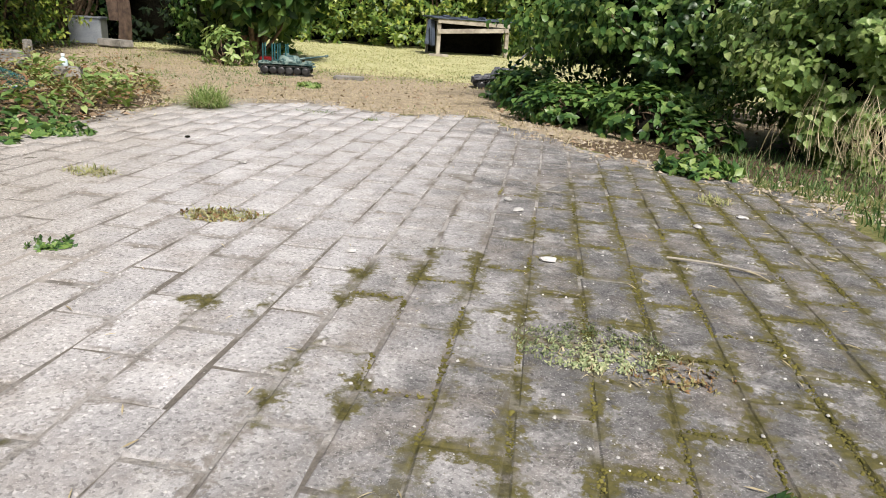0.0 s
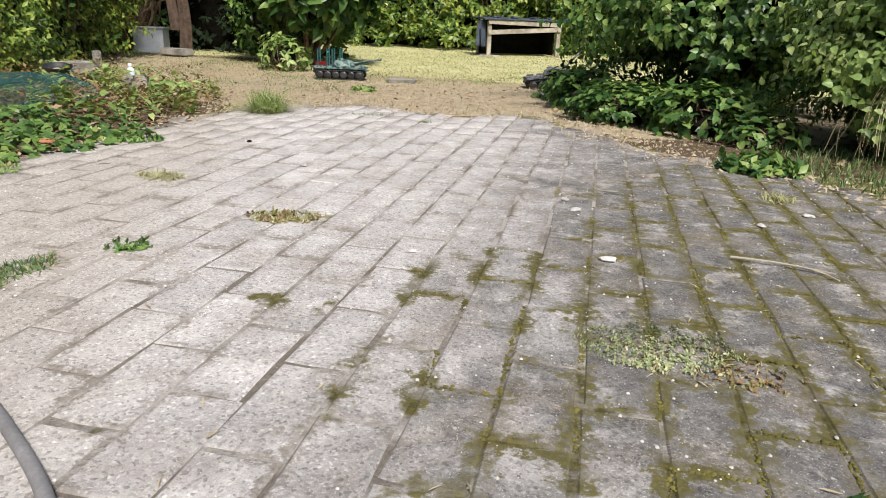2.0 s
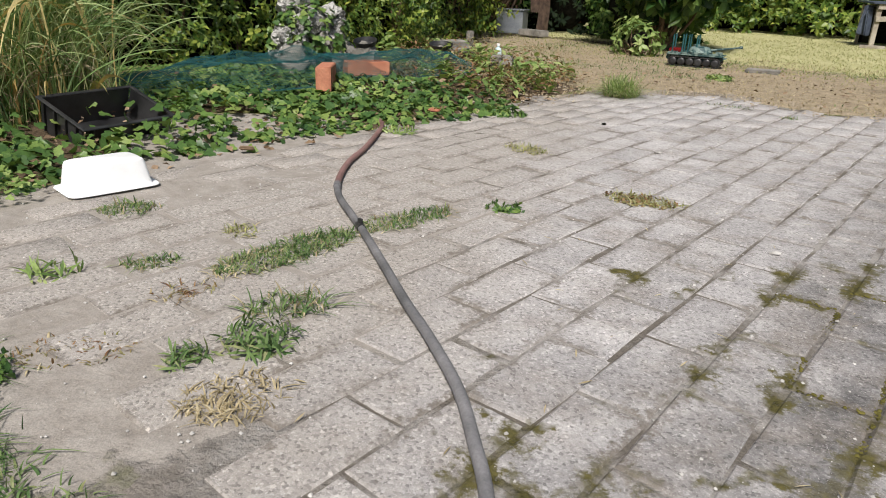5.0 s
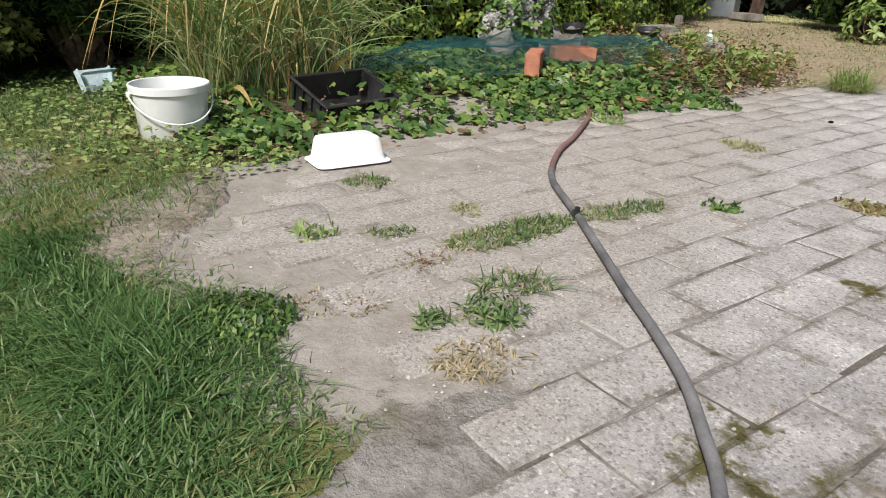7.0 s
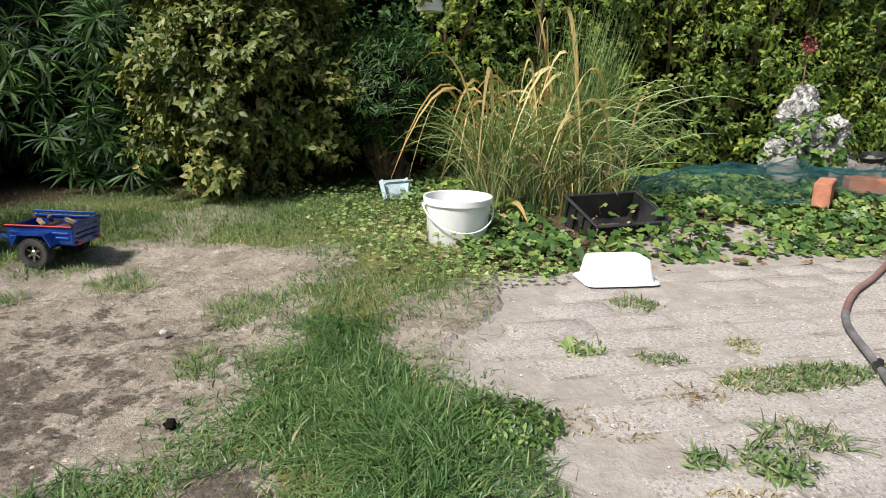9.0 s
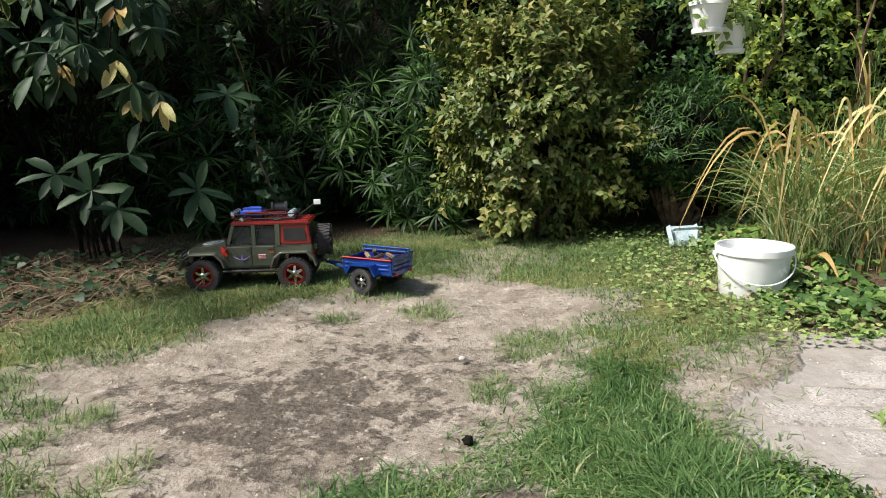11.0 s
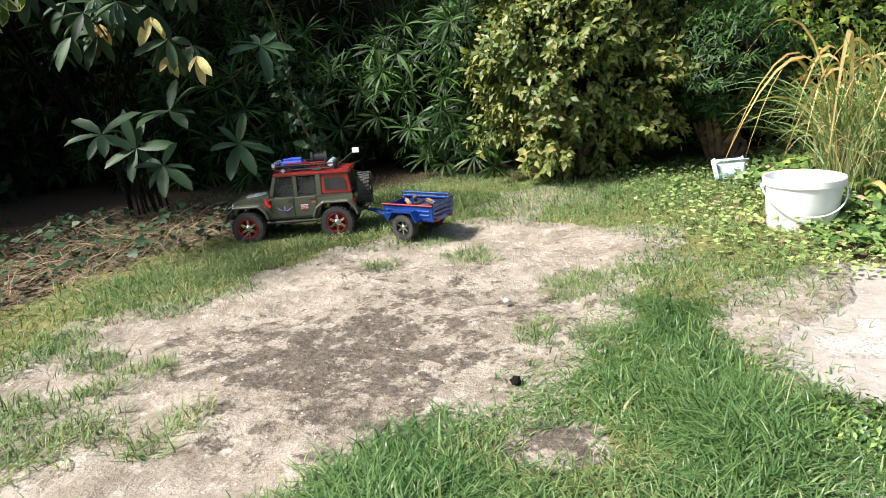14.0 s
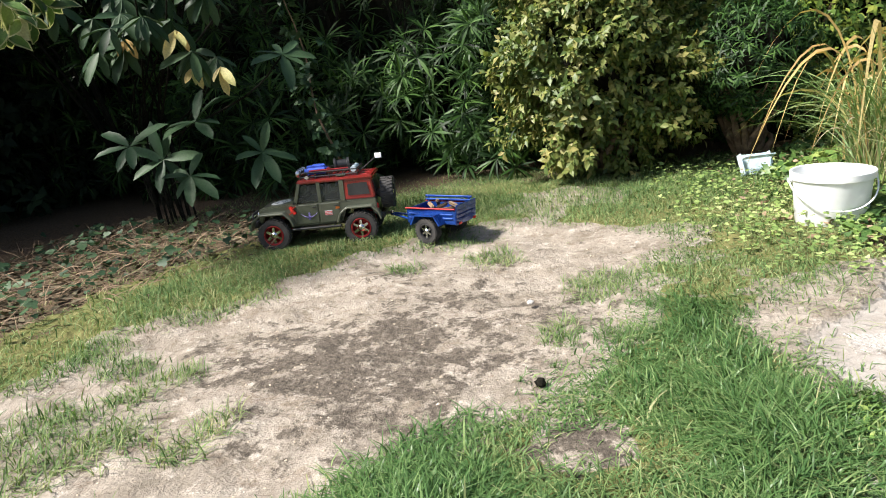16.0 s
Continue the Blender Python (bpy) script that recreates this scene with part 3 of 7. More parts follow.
def blades(name, feet, height, width, material, parent=None, label="", lean=0.5, comb=0.0):
    """Grass: each blade a narrow tapering strip that bends over. comb: how far neighbours lean the same way."""
    n = len(feet)
    a = rng.uniform(0, 2 * math.pi, n) * (1 - comb) + comb * 2 * math.pi * (0.5 + 0.9 * fuzz(feet[:, 0], feet[:, 1], 7, 5.0))
    to = np.stack([np.cos(a), np.sin(a), np.zeros(n)], 1)
    h = height * rng.uniform(0.45, 1.15, n)
    tilt = lean * rng.uniform(0.15, 1.3, n)
    face = a + math.pi / 2 + rng.normal(0, 0.7, n)
    side = np.stack([np.cos(face), np.sin(face), np.zeros(n)], 1) * (width * rng.uniform(0.6, 1.3, n))[:, None] / 2
    up = np.array([0, 0, 1.0])
    rows = []
    for t, w in ((0, 0.8), (0.3, 1.0), (0.6, 0.8), (0.85, 0.45), (1.0, 0.0)):
        mid = feet + to * (h * tilt * t**1.6 * 0.75)[:, None] + up * (h * (t - np.minimum(0.46 * tilt, 0.85) * t * t))[:, None]
        rows += [mid - side * w, mid + side * w] if w else [mid]
    v = np.stack(rows, 1)
    tt = np.array([(0, 1, 3), (0, 3, 2), (2, 3, 5), (2, 5, 4), (4, 5, 7), (4, 7, 6), (6, 7, 8)])
    t = (np.arange(n)[:, None, None] * 9 + tt[None]).reshape(-1, 3)
    return sheet(name, v.reshape(-1, 3), t, material, parent, label)


LATTICE = np.random.default_rng(99).uniform(-1, 1, (64, 64))


def lattice(x, y):
    i, j = np.floor(x).astype(int), np.floor(y).astype(int)
    u, v = x - i, y - j
    u, v = u * u * (3 - 2 * u), v * v * (3 - 2 * v)
    i, j, k, l = i % 64, j % 64, (i + 1) % 64, (j + 1) % 64
    return (LATTICE[i, j] * (1 - u) + LATTICE[k, j] * u) * (1 - v) + (LATTICE[i, l] * (1 - u) + LATTICE[k, l] * u) * v


def fuzz(x, y, s, seed=0.0):
    """Smooth uneven noise in the plane, about -1 to 1; s: waves to the metre, roughly a third of it."""
    x, y = np.asarray(x, float) * s * 0.36 + seed * 7.31, np.asarray(y, float) * s * 0.36 - seed * 3.17
    out, size = 0.0, 1.0
    for _ in range(4):
        out = out + size * lattice(x, y)
        x, y, size = 1.62 * x + 1.21 * y + 5.2, 1.62 * y - 1.21 * x + 1.3, size * 0.52
    return out * 0.95


def step(a, b, v):
    t = np.clip((np.asarray(v, float) - a) / (b - a), 0, 1)
    return t * t * (3 - 2 * t)


def inside(x, y, poly):
    """Signed depth of places inside a polygon (positive inside)."""
    x, y = np.asarray(x, float), np.asarray(y, float)
    hit, near = np.zeros(x.shape, bool), np.full(x.shape, 1e9)
    for (x1, y1), (x2, y2) in zip(poly, poly[1:] + poly[:1]):
        cross = ((y1 > y) != (y2 > y)) & (x < (x2 - x1) * (y - y1) / ((y2 - y1) or 1e-9) + x1)
        hit ^= cross
        t = np.clip(((x - x1) * (x2 - x1) + (y - y1) * (y2 - y1)) / ((x2 - x1) ** 2 + (y2 - y1) ** 2), 0, 1)
        near = np.minimum(near, np.hypot(x - x1 - t * (x2 - x1), y - y1 - t * (y2 - y1)))
    return np.where(hit, near, -near)


def scatter(n, x0, x1, y0, y1, keep):
    """About n random places in a rectangle, each kept with the chance keep(x, y)."""
    x, y = rng.uniform(x0, x1, n), rng.uniform(y0, y1, n)
    ok = rng.uniform(0, 1, n) < keep(x, y)
    return x[ok], y[ok]

# ---- ground and patio ----
PATIO = [(0.04, 1.27), (-0.06, 1.38), (-0.22, 1.32), (-0.4, 1.4), (-0.7, 1.3), (-0.95, 1.5), (-1.22, 1.58), (-1.2, 2.2), (-1.24, 2.7), (-1.2, 3.3), (-1.25, 3.9), (-1.22, 4.4), (-0.66, 4.95), (-0.12, 4.8), (0.3, 5.0), (0.6, 4.45), (0.98, 4.0), (1.25, 3.8), (1.52, 3.55), (1.5, 3.0), (1.75, 2.2), (1.9, 1.0), (1.9, -1.2), (0.1, -1.2)]
SOIL = [(0.1, 0.3), (-0.17, 0.52), (-0.43, 0.8), (-0.72, 0.93), (-1.0, 0.98), (-1.46, 0.97), (-1.72, 0.75), (-1.75, 0.52), (-1.5, 0.2), (-1.3, 0.06), (-1.04, -0.02), (-0.9, -0.24), (-0.72, -0.42), (-0.36, -0.34), (-0.05, -0.1), (0.15, 0.0)]
LUSH = [(0.1, 0.4), (0.0, 1.0), (-0.06, 1.2), (-0.2, 1.27), (-0.33, 1.29), (-0.48, 1.31), (-0.62, 1.3), (-0.76, 1.22), (-0.92, 1.22), (-1.03, 1.1), (-0.95, 1.0), (-0.84, 0.96), (-0.66, 0.92), (-0.56, 0.85), (-0.44, 0.8), (-0.36, 0.68), (-0.15, 0.54)]
BED = [(-1.22, 1.5), (-1.25, 2.6), (-1.2, 3.3), (-1.28, 4.4), (-1.5, 5.2), (-3.2, 5.6), (-3.1, 1.2), (-2.3, 1.3), (-1.6, 1.35)]


def sand_cover(x, y):
    """Where blown sand lies over the slabs: 0 to 1."""
    along = np.clip((-0.12 - x) / 0.35, 0, 1) * step(2.75, 2.2, y) + 0.9 * np.clip((-0.75 - x) / 0.4, 0, 1) * step(3.1, 2.3, y)
    blown = 0.72 * along + 0.42 * fuzz(x, y, 4.2, 1.0) - 0.08 + 0.12 * fuzz(x, y, 17, 3.0)
    return np.clip(blown, 0, 1) * step(0.0, 0.3, along) * step(-0.02, 0.05, inside(x, y, PATIO))


def ground_height(x, y):
    x, y = np.asarray(x, float), np.asarray(y, float)
    p = inside(x, y, PATIO)
    on = step(-0.12, 0.04, p)
    bare = step(-0.1, 0.12, inside(x, y, SOIL) + 0.04 * fuzz(x, y, 9, 2.0))
    rough = 0.004 * fuzz(x, y, 14, 5.0) + 0.002 * fuzz(x, y, 47, 6.0)
    lawn = 0.002 + rough + 0.01 * fuzz(x, y, 2.1, 4.0) * step(0, 0.4, -p) - 0.018 * bare + bare * (0.007 * fuzz(x, y, 18, 8.0) + 0.005 * fuzz(x, y, 40, 3.0))
    slab = -0.0036 + 0.001 * fuzz(x, y, 9, 6.0) + sand_cover(x, y) * (0.0014 + 0.0006 * fuzz(x, y, 20, 9.0))
    bed = 0.025 * step(0.0, 0.5, inside(x, y, BED))
    return slab * on + (lawn + bed) * (1 - on)


def axis(lo, hi, pitch, far):
    mid = np.arange(lo, hi + pitch / 2, pitch)
    grow = pitch * np.cumsum(1.22 ** np.arange(1, 60))
    grow = grow[grow < far]
    return np.concatenate([lo - grow[::-1], mid, hi + grow])


gx, gy = axis(-3.4, 2.2, 0.024, 900), axis(-1.4, 6.4, 0.024, 900)
X, Y = np.meshgrid(gx, gy, indexing="ij")
Z = ground_height(X, Y)
gv = np.stack([X, Y, Z], -1).reshape(-1, 3)
ii = np.arange(len(gx) * len(gy)).reshape(len(gx), len(gy))
q = np.stack([ii[:-1, :-1], ii[1:, :-1], ii[1:, 1:], ii[:-1, 1:]], -1).reshape(-1, 4)
ground = sheet("ground", gv, np.concatenate([q[:, [0, 1, 2]], q[:, [0, 2, 3]]]), M["ground"], smooth=True)
tagged(ground, "bare sandy soil, worn turf and dry lawn of a garden", "ground", kind="structure")
P_IN, S_IN, L_IN, B_IN = inside(X, Y, PATIO), inside(X, Y, SOIL), inside(X, Y, LUSH), inside(X, Y, BED)
on_patio = step(-0.03, 0.03, P_IN)
soil_mask = step(-0.12, 0.06, S_IN + 0.07 * fuzz(X, Y, 7, 2.0) + 0.04 * fuzz(X, Y, 21, 5.0))
patchy = step(0.35, 0.8, fuzz(X, Y, 3.3, 11.0) + 0.4 * fuzz(X, Y, 13, 2.0)) * step(-2.8, -2.2, X) * step(0.6, 0.2, X) * step(1.6, 0.9, Y) * step(-0.5, -0.2, Y)
masks = dict(
    joint=step(-0.03, 0.03, P_IN + 0.05 * fuzz(X, Y, 16, 2.0)),
    sand=np.clip(3.0 * sand_cover(X, Y) + 0.7 * step(-0.1, 0.02, P_IN + 0.1 * fuzz(X, Y, 7, 6.0)) * step(0.2, -0.2, X) * step(2.2, 1.7, Y) + 0.75 * step(0.42, 0.25, np.hypot(X + 1.38, (Y - 2.5) * 0.8) + 0.1 * fuzz(X, Y, 8, 5.0)), 0, 1),
    soil=np.clip(soil_mask + 0.7 * patchy + 0.85 * step(0.17, 0.04, np.hypot((X + 0.3) * 1.15, (Y - 0.875) * 1.25) + 0.035 * fuzz(X, Y, 13, 3.0) + 0.03 * fuzz(X, Y, 31, 8.0)) + 0.5 * step(0.1, 0.7, 0.5 - np.hypot(X + 0.95, Y - 1.35) * 2.2 + 0.4 * fuzz(X, Y, 11, 4.0)) + 0.6 * step(0.3, 0.04, -P_IN + 0.1 * fuzz(X, Y, 9, 4.0) + 0.06 * fuzz(X, Y, 27, 2.0)) * step(-0.35, -0.55, X) * step(-1.4, -1.15, X) * step(1.0, 1.2, Y), 0, 1),
    damp=soil_mask * np.clip(0.46 - 0.25 * np.hypot((X + 0.75) * 0.75, (Y - 0.42) * 1.15) ** 1.5 + 0.09 * fuzz(X, Y * 0.7, 9, 7.0), 0, 0.6) + 0.46 * step(0.2, 0.06, np.hypot((X + 0.3) * 1.1, Y - 0.875) + 0.03 * fuzz(X, Y, 17, 5.0)),
    litter=np.clip(step(-0.14, 0.06, B_IN + 0.1 * fuzz(X, Y, 6, 1.0)) * step(5.4, 4.4, Y) * step(1.45, 1.75, Y) * (1 - step(0.4, 0.25, np.hypot(X + 1.38, (Y - 2.5) * 0.8))) + 0.6 * step(-1.5, -2.2, X + 0.3 * fuzz(X, Y, 3, 8.0)) * step(5.0, 5.6, Y) * step(9.0, 8.0, Y) + step(-2.3, -2.9, X) * step(3, 2, Y) + step(0.1, -0.4, Y + 0.35 * X + 0.75 + 0.15 * fuzz(X, Y, 7, 5.0)) * step(0.4, -0.2, X) + step(0.1, 0.5, X - 0.3 + 0.15 * fuzz(X, Y, 5, 2.0)) * step(3.7, 4.0, Y + 0.35 * X - 0.55) * step(7.5, 6.8, Y) * step(3.4, 2.7, X), 0, 1) * (1 - on_patio),
    thatch=np.clip(step(4.2, 4.9, Y + 0.25 * fuzz(X, Y, 4, 3.0)) * step(7.4, 6.0, Y + 0.6 * fuzz(X, Y, 1.6, 5.0) - 0.5 * np.clip(-X - 1.4, 0, 3)), 0, 1) * (1 - on_patio),
    lawn=step(5.6, 6.6, Y),
)
for key, value in masks.items():
    ground.data.attributes.new(key, "FLOAT", "POINT").data.foreach_set("value", np.asarray(value, np.float32).ravel())

# slabs


def paver_mesh(seed):
    r = random.Random(seed)
    bm = bmesh.new()
    hx, hy = COURSE / 2 - 0.0026, LENGTH / 2 - 0.0026
    c = 0.003
    spots = [(sx, sy, r.uniform(-1, 1) * 0.0024, r.uniform(-1, 1) * 0.0026) for sx, sy in ((-1, -1), (0, -1), (1, -1), (1, 0), (1, 1), (0, 1), (-1, 1), (-1, 0))]
    rings = []
    for inset, z in ((0.0, -0.05), (0.0, -c), (c * 1.3, 0.0)):
        rings.append([bm.verts.new((sx * (hx - inset) + ax, sy * (hy - inset) + ay, z + (r.uniform(-1, 1) * 0.0006 if z == 0 else 0))) for sx, sy, ax, ay in spots])
    for a, b in zip(rings, rings[1:]):
        for i in range(8):
            bm.faces.new((a[i], a[(i + 1) % 8], b[(i + 1) % 8], b[i]))
    mid = bm.verts.new((r.uniform(-0.01, 0.01), r.uniform(-0.02, 0.02), r.uniform(-0.0008, 0.0008)))
    for i in range(8):
        bm.faces.new((rings[2][i], rings[2][(i + 1) % 8], mid))
    me = bpy.data.meshes.new("paver")
    bm.to_mesh(me)
    bm.free()
    me.materials.append(M["paver"])
    return me


PAVERS = [paver_mesh(i) for i in range(6)]
slots = []
for k in range(-12, 19):
    for j in range(-16, 17):
        px, py = ASIDE + (k + 0.5) * COURSE, FIRST + (j + 0.5) * LENGTH + (COURSE if k % 2 == 0 else 0.0)
        if inside(px, py, PATIO) > (0.1 if px < 0.05 and py < 1.8 else 0.02):
            slots.append((px, py))
slots.sort(key=lambda s: math.hypot((s[0] - 0.3) * 1.0, (s[1] - 2.55) * 0.75))
pick = random.Random(3)


def paver_pose(px, py):
    low = -0.0012 - 0.0006 * float(sand_cover(px, py))
    return pose(px + pick.gauss(0, 0.0012), py + pick.gauss(0, 0.002), low + pick.gauss(0, 0.0005) + 0.0005 * float(fuzz(px, py, 2.6, 2.0)), pick.gauss(0, 0.16), pick.gauss(0, 0.25), pick.gauss(0, 0.35))


rest_v, rest_t = [], []
for px, py in slots[300:]:
    me = PAVERS[pick.randrange(6)]
    m = np.array(paver_pose(px, py))
    co = np.empty(len(me.vertices) * 3)
    me.vertices.foreach_get("co", co)
    base = sum(len(a) for a in rest_v)
    rest_v.append(co.reshape(-1, 3) @ m[:3, :3].T + m[:3, 3])
    for p in me.polygons:
        vs = [base + i for i in p.vertices]
        rest_t += [(vs[0], vs[i], vs[i + 1]) for i in range(1, len(vs) - 1)]
patio = new("pavement")
tagged(patio, "weathered grey concrete paving in half bond with mossy joints", "pavement", kind="structure")
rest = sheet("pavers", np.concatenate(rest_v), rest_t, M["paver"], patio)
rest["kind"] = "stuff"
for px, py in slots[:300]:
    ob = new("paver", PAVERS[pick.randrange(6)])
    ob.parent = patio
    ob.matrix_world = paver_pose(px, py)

# ---- planting ----
def clump(centre, radii, n, low=0.72, lumps=14, depth=0.3, seed=1, floor=0.02, sharp=7):
    """Places on the uneven outside of a crown, and the way out of it."""
    r = np.random.default_rng(seed)
    d = unit(r.normal(size=(n, 3)))
    u = unit(r.normal(size=(lumps, 3)))
    a = r.uniform(0.3, 1.0, lumps)
    bulge = (a[None] * np.maximum(0, d @ u.T) ** sharp).max(1)
    rad = (1 - depth + depth * bulge) * r.uniform(low, 1.0, n) ** 0.7
    at = np.array(centre) + d * rad[:, None] * np.array(radii)
    way = unit(d / np.array(radii) * np.mean(radii))
    ok = at[:, 2] > floor
    return at[ok], way[ok]


def wall(p0, p1, z0, z1, n, thick=0.35, seed=1, wave=0.18):
    """Places over the face of a hedge that runs from p0 to p1, facing the left of that way."""
    r = np.random.default_rng(seed)
    p0, p1 = np.array(p0, float), np.array(p1, float)
    d = p1 - p0
    long = np.hypot(*d)
    out = np.array([-d[1], d[0]]) / long
    s, z = r.uniform(0, 1, n), z0 + (z1 - z0) * r.uniform(0, 1, n)
    deep = wave * fuzz(s * long, z, 4.5, seed) + wave * 0.6 * fuzz(s * long, z, 12, seed + 2) - r.uniform(0, 1, n) ** 1.6 * thick
    at = np.concatenate([p0 + s[:, None] * d + deep[:, None] * out, z[:, None]], 1)
    way = unit(np.array([*out, 0.35]) + r.normal(0, 0.45, (n, 3)))
    return at, way


def stems(bm, foot, tips, r0=0.02, r1=0.004, sides=6, wobble=0.05):
    for tip in tips:
        a, b = np.array(foot, float), np.array(tip, float)
        mid = [(a + (b - a) * t + np.array([0, 0, 0.12 * np.linalg.norm(b - a) * math.sin(math.pi * t)]) + rng.normal(0, wobble, 3) * math.sin(math.pi * t)) for t in (0, 0.3, 0.6, 1)]
        tube(bm, spline(mid, 3), r0, sides, r1)


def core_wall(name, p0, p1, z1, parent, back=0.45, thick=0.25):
    """Near-black sheets behind a hedge's leaves, painting the shade of its twiggy inside."""
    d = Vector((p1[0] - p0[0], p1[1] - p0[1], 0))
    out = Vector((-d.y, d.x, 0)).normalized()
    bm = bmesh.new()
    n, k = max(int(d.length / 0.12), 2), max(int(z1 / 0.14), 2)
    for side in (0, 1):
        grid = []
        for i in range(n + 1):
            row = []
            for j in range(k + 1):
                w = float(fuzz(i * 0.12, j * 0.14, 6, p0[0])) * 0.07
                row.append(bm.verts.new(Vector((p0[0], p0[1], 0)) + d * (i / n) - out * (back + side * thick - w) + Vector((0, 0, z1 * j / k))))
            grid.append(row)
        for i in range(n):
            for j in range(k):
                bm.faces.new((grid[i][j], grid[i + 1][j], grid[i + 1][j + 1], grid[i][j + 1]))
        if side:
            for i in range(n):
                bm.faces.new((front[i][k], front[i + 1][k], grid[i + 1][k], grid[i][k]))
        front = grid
    return part(name, bm, M["near_black"], parent)


def hedge(label, p0, p1, z1, n, shape, size, material, count=6, length=0.12, thick=0.35, seed=1, wave=0.18, z0=0.03, back=0.45, category="hedge", **more):
    ob = thing("hedge", pose(0, 0, 0), label, category)
    at, way = wall(p0, p1, z0, z1, n, thick, seed, wave)
    sprigs("crown", shape, at, way, length, count, size, material, ob, **more)
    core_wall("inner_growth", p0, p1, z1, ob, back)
    bm = bmesh.new()
    d = np.array(p1, float) - np.array(p0, float)
    out = np.array([-d[1], d[0]]) / np.hypot(*d)
    for s in np.arange(0.15, np.hypot(*d), 0.45):
        f = np.array(p0) + d * s / np.hypot(*d) - out * back * 0.5
        stems(bm, (*f, -0.01), [(*(f + out * rng.uniform(0.1, 0.35) + rng.normal(0, 0.12, 2)), rng.uniform(0.4, 0.9) * z1) for _ in range(3)], 0.014)
    # stems behind the darkest leaves are near-black, shade put into their colour
    part("branchwork", bm, M["near_black"] if material is M["conifer"] or material is M["oleander"] else M["twig"], ob)
    return ob


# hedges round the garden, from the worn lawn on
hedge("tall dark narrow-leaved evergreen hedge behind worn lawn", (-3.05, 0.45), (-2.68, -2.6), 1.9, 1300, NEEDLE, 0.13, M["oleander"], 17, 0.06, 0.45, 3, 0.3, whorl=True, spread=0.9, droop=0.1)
# the next two hedges get their deep shade from near-black leaf colour
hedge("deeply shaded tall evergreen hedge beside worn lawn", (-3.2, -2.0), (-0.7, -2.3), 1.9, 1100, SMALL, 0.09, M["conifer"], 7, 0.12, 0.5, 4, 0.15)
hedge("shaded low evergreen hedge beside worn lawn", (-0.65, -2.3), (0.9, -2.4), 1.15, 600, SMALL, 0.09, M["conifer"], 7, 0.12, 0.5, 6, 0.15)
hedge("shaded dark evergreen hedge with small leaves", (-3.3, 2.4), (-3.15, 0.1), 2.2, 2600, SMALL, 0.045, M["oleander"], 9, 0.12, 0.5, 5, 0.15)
hedge("clipped green hedge with fresh yellow-green shoots", (-2.95, 5.2), (-3.0, 1.75), 2.0, 5200, SMALL, 0.042, M["privet"], 8, 0.1, 0.4, 8, 0.2)
hedge("old green hedge along the side of the garden", (-4.3, 8.0), (-3.0, 5.0), 2.2, 2000, SMALL, 0.06, M["privet"], 8, 0.14, 0.5, 9, 0.25)
hedge("tall mixed green hedge closing the far end of the garden", (4.2, 12.6), (-6.2, 12.9), 2.6, 5600, SMALL, 0.11, M["privet"], 7, 0.25, 0.8, 11, 0.45, back=0.9)
hedge("overgrown hedge at the far corner of the garden", (-6.0, 13.0), (-4.7, 8.2), 2.6, 1500, SMALL, 0.12, M["bramble"], 6, 0.22, 0.6, 13, 0.3, back=0.7)
hedge("tall shrubs closing the garden behind the bush", (4.3, 4.6), (4.2, 12.6), 2.0, 1000, SMALL, 0.12, M["bramble"], 6, 0.22, 0.6, 15, 0.3, back=0.7)


def shrub(name, label, centre, radii, n, shape, size, material, count, length, foot=None, seed=1, category="shrub", stem=0.02, inner=0.55, lumpy=0.3, bark="twig", **more):
    foot = foot or (centre[0], centre[1])
    ob = thing(name, pose(foot[0], foot[1], 0), label, category)
    c = np.array(centre) - np.array([foot[0], foot[1], 0])
    at, way = clump(c, radii, n, seed=seed, depth=lumpy, lumps=14 if lumpy < 0.4 else 60, sharp=7 if lumpy < 0.4 else 26, low=0.72 if lumpy < 0.4 else 0.5)
    sprigs("crown", shape, at, way + np.array([0, 0, 0.15]), length, count, size, material, ob, **more)
    tips = at[:: max(len(at) // 26, 1)] * 0.92
    for group in ([tips] if bark == "twig" else [[t] for t in tips[::2]]):
        bm = bmesh.new()
        stems(bm, (0, 0, -0.02), group, stem, 0.003)
        part("branchwork" if bark == "twig" else "branch", bm, M[bark], ob)
    # a near-black body in the crown stands in for the shade within
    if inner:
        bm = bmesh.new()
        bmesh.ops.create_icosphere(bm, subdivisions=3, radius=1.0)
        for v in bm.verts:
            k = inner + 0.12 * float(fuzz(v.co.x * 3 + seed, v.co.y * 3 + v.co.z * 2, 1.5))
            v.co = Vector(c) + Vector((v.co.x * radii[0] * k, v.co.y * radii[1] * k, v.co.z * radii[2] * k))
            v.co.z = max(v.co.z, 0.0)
        part("inner_growth", bm, M["near_black"], ob)
    return ob


shrub("golden_shrub", "rounded golden-green shrub with paler shoot tips", (-2.68, 0.85, 0.62), (0.58, 0.6, 0.8), 2500, SMALL, 0.044, M["golden"], 11, 0.13, seed=21, spread=0.75, lumpy=0.62, inner=0.4, rise=0.7)
shrub("golden_shrub", "low feathery dark green conifer shrub in shade", (-2.75, 1.5, 0.5), (0.35, 0.3, 0.3), 700, LANCE, 0.05, M["oleander"], 11, 0.07, seed=22, spread=0.8).name = "conifer_shrub"
shrub("broadleaf_bush", "large dark bush with broad green leaves", (1.37, 5.65, 0.65), (1.22, 1.05, 1.1), 5400, HEART, 0.047, M["bramble"], 6, 0.15, seed=31, droop=0.5, inner=0.45, lumpy=0.8)
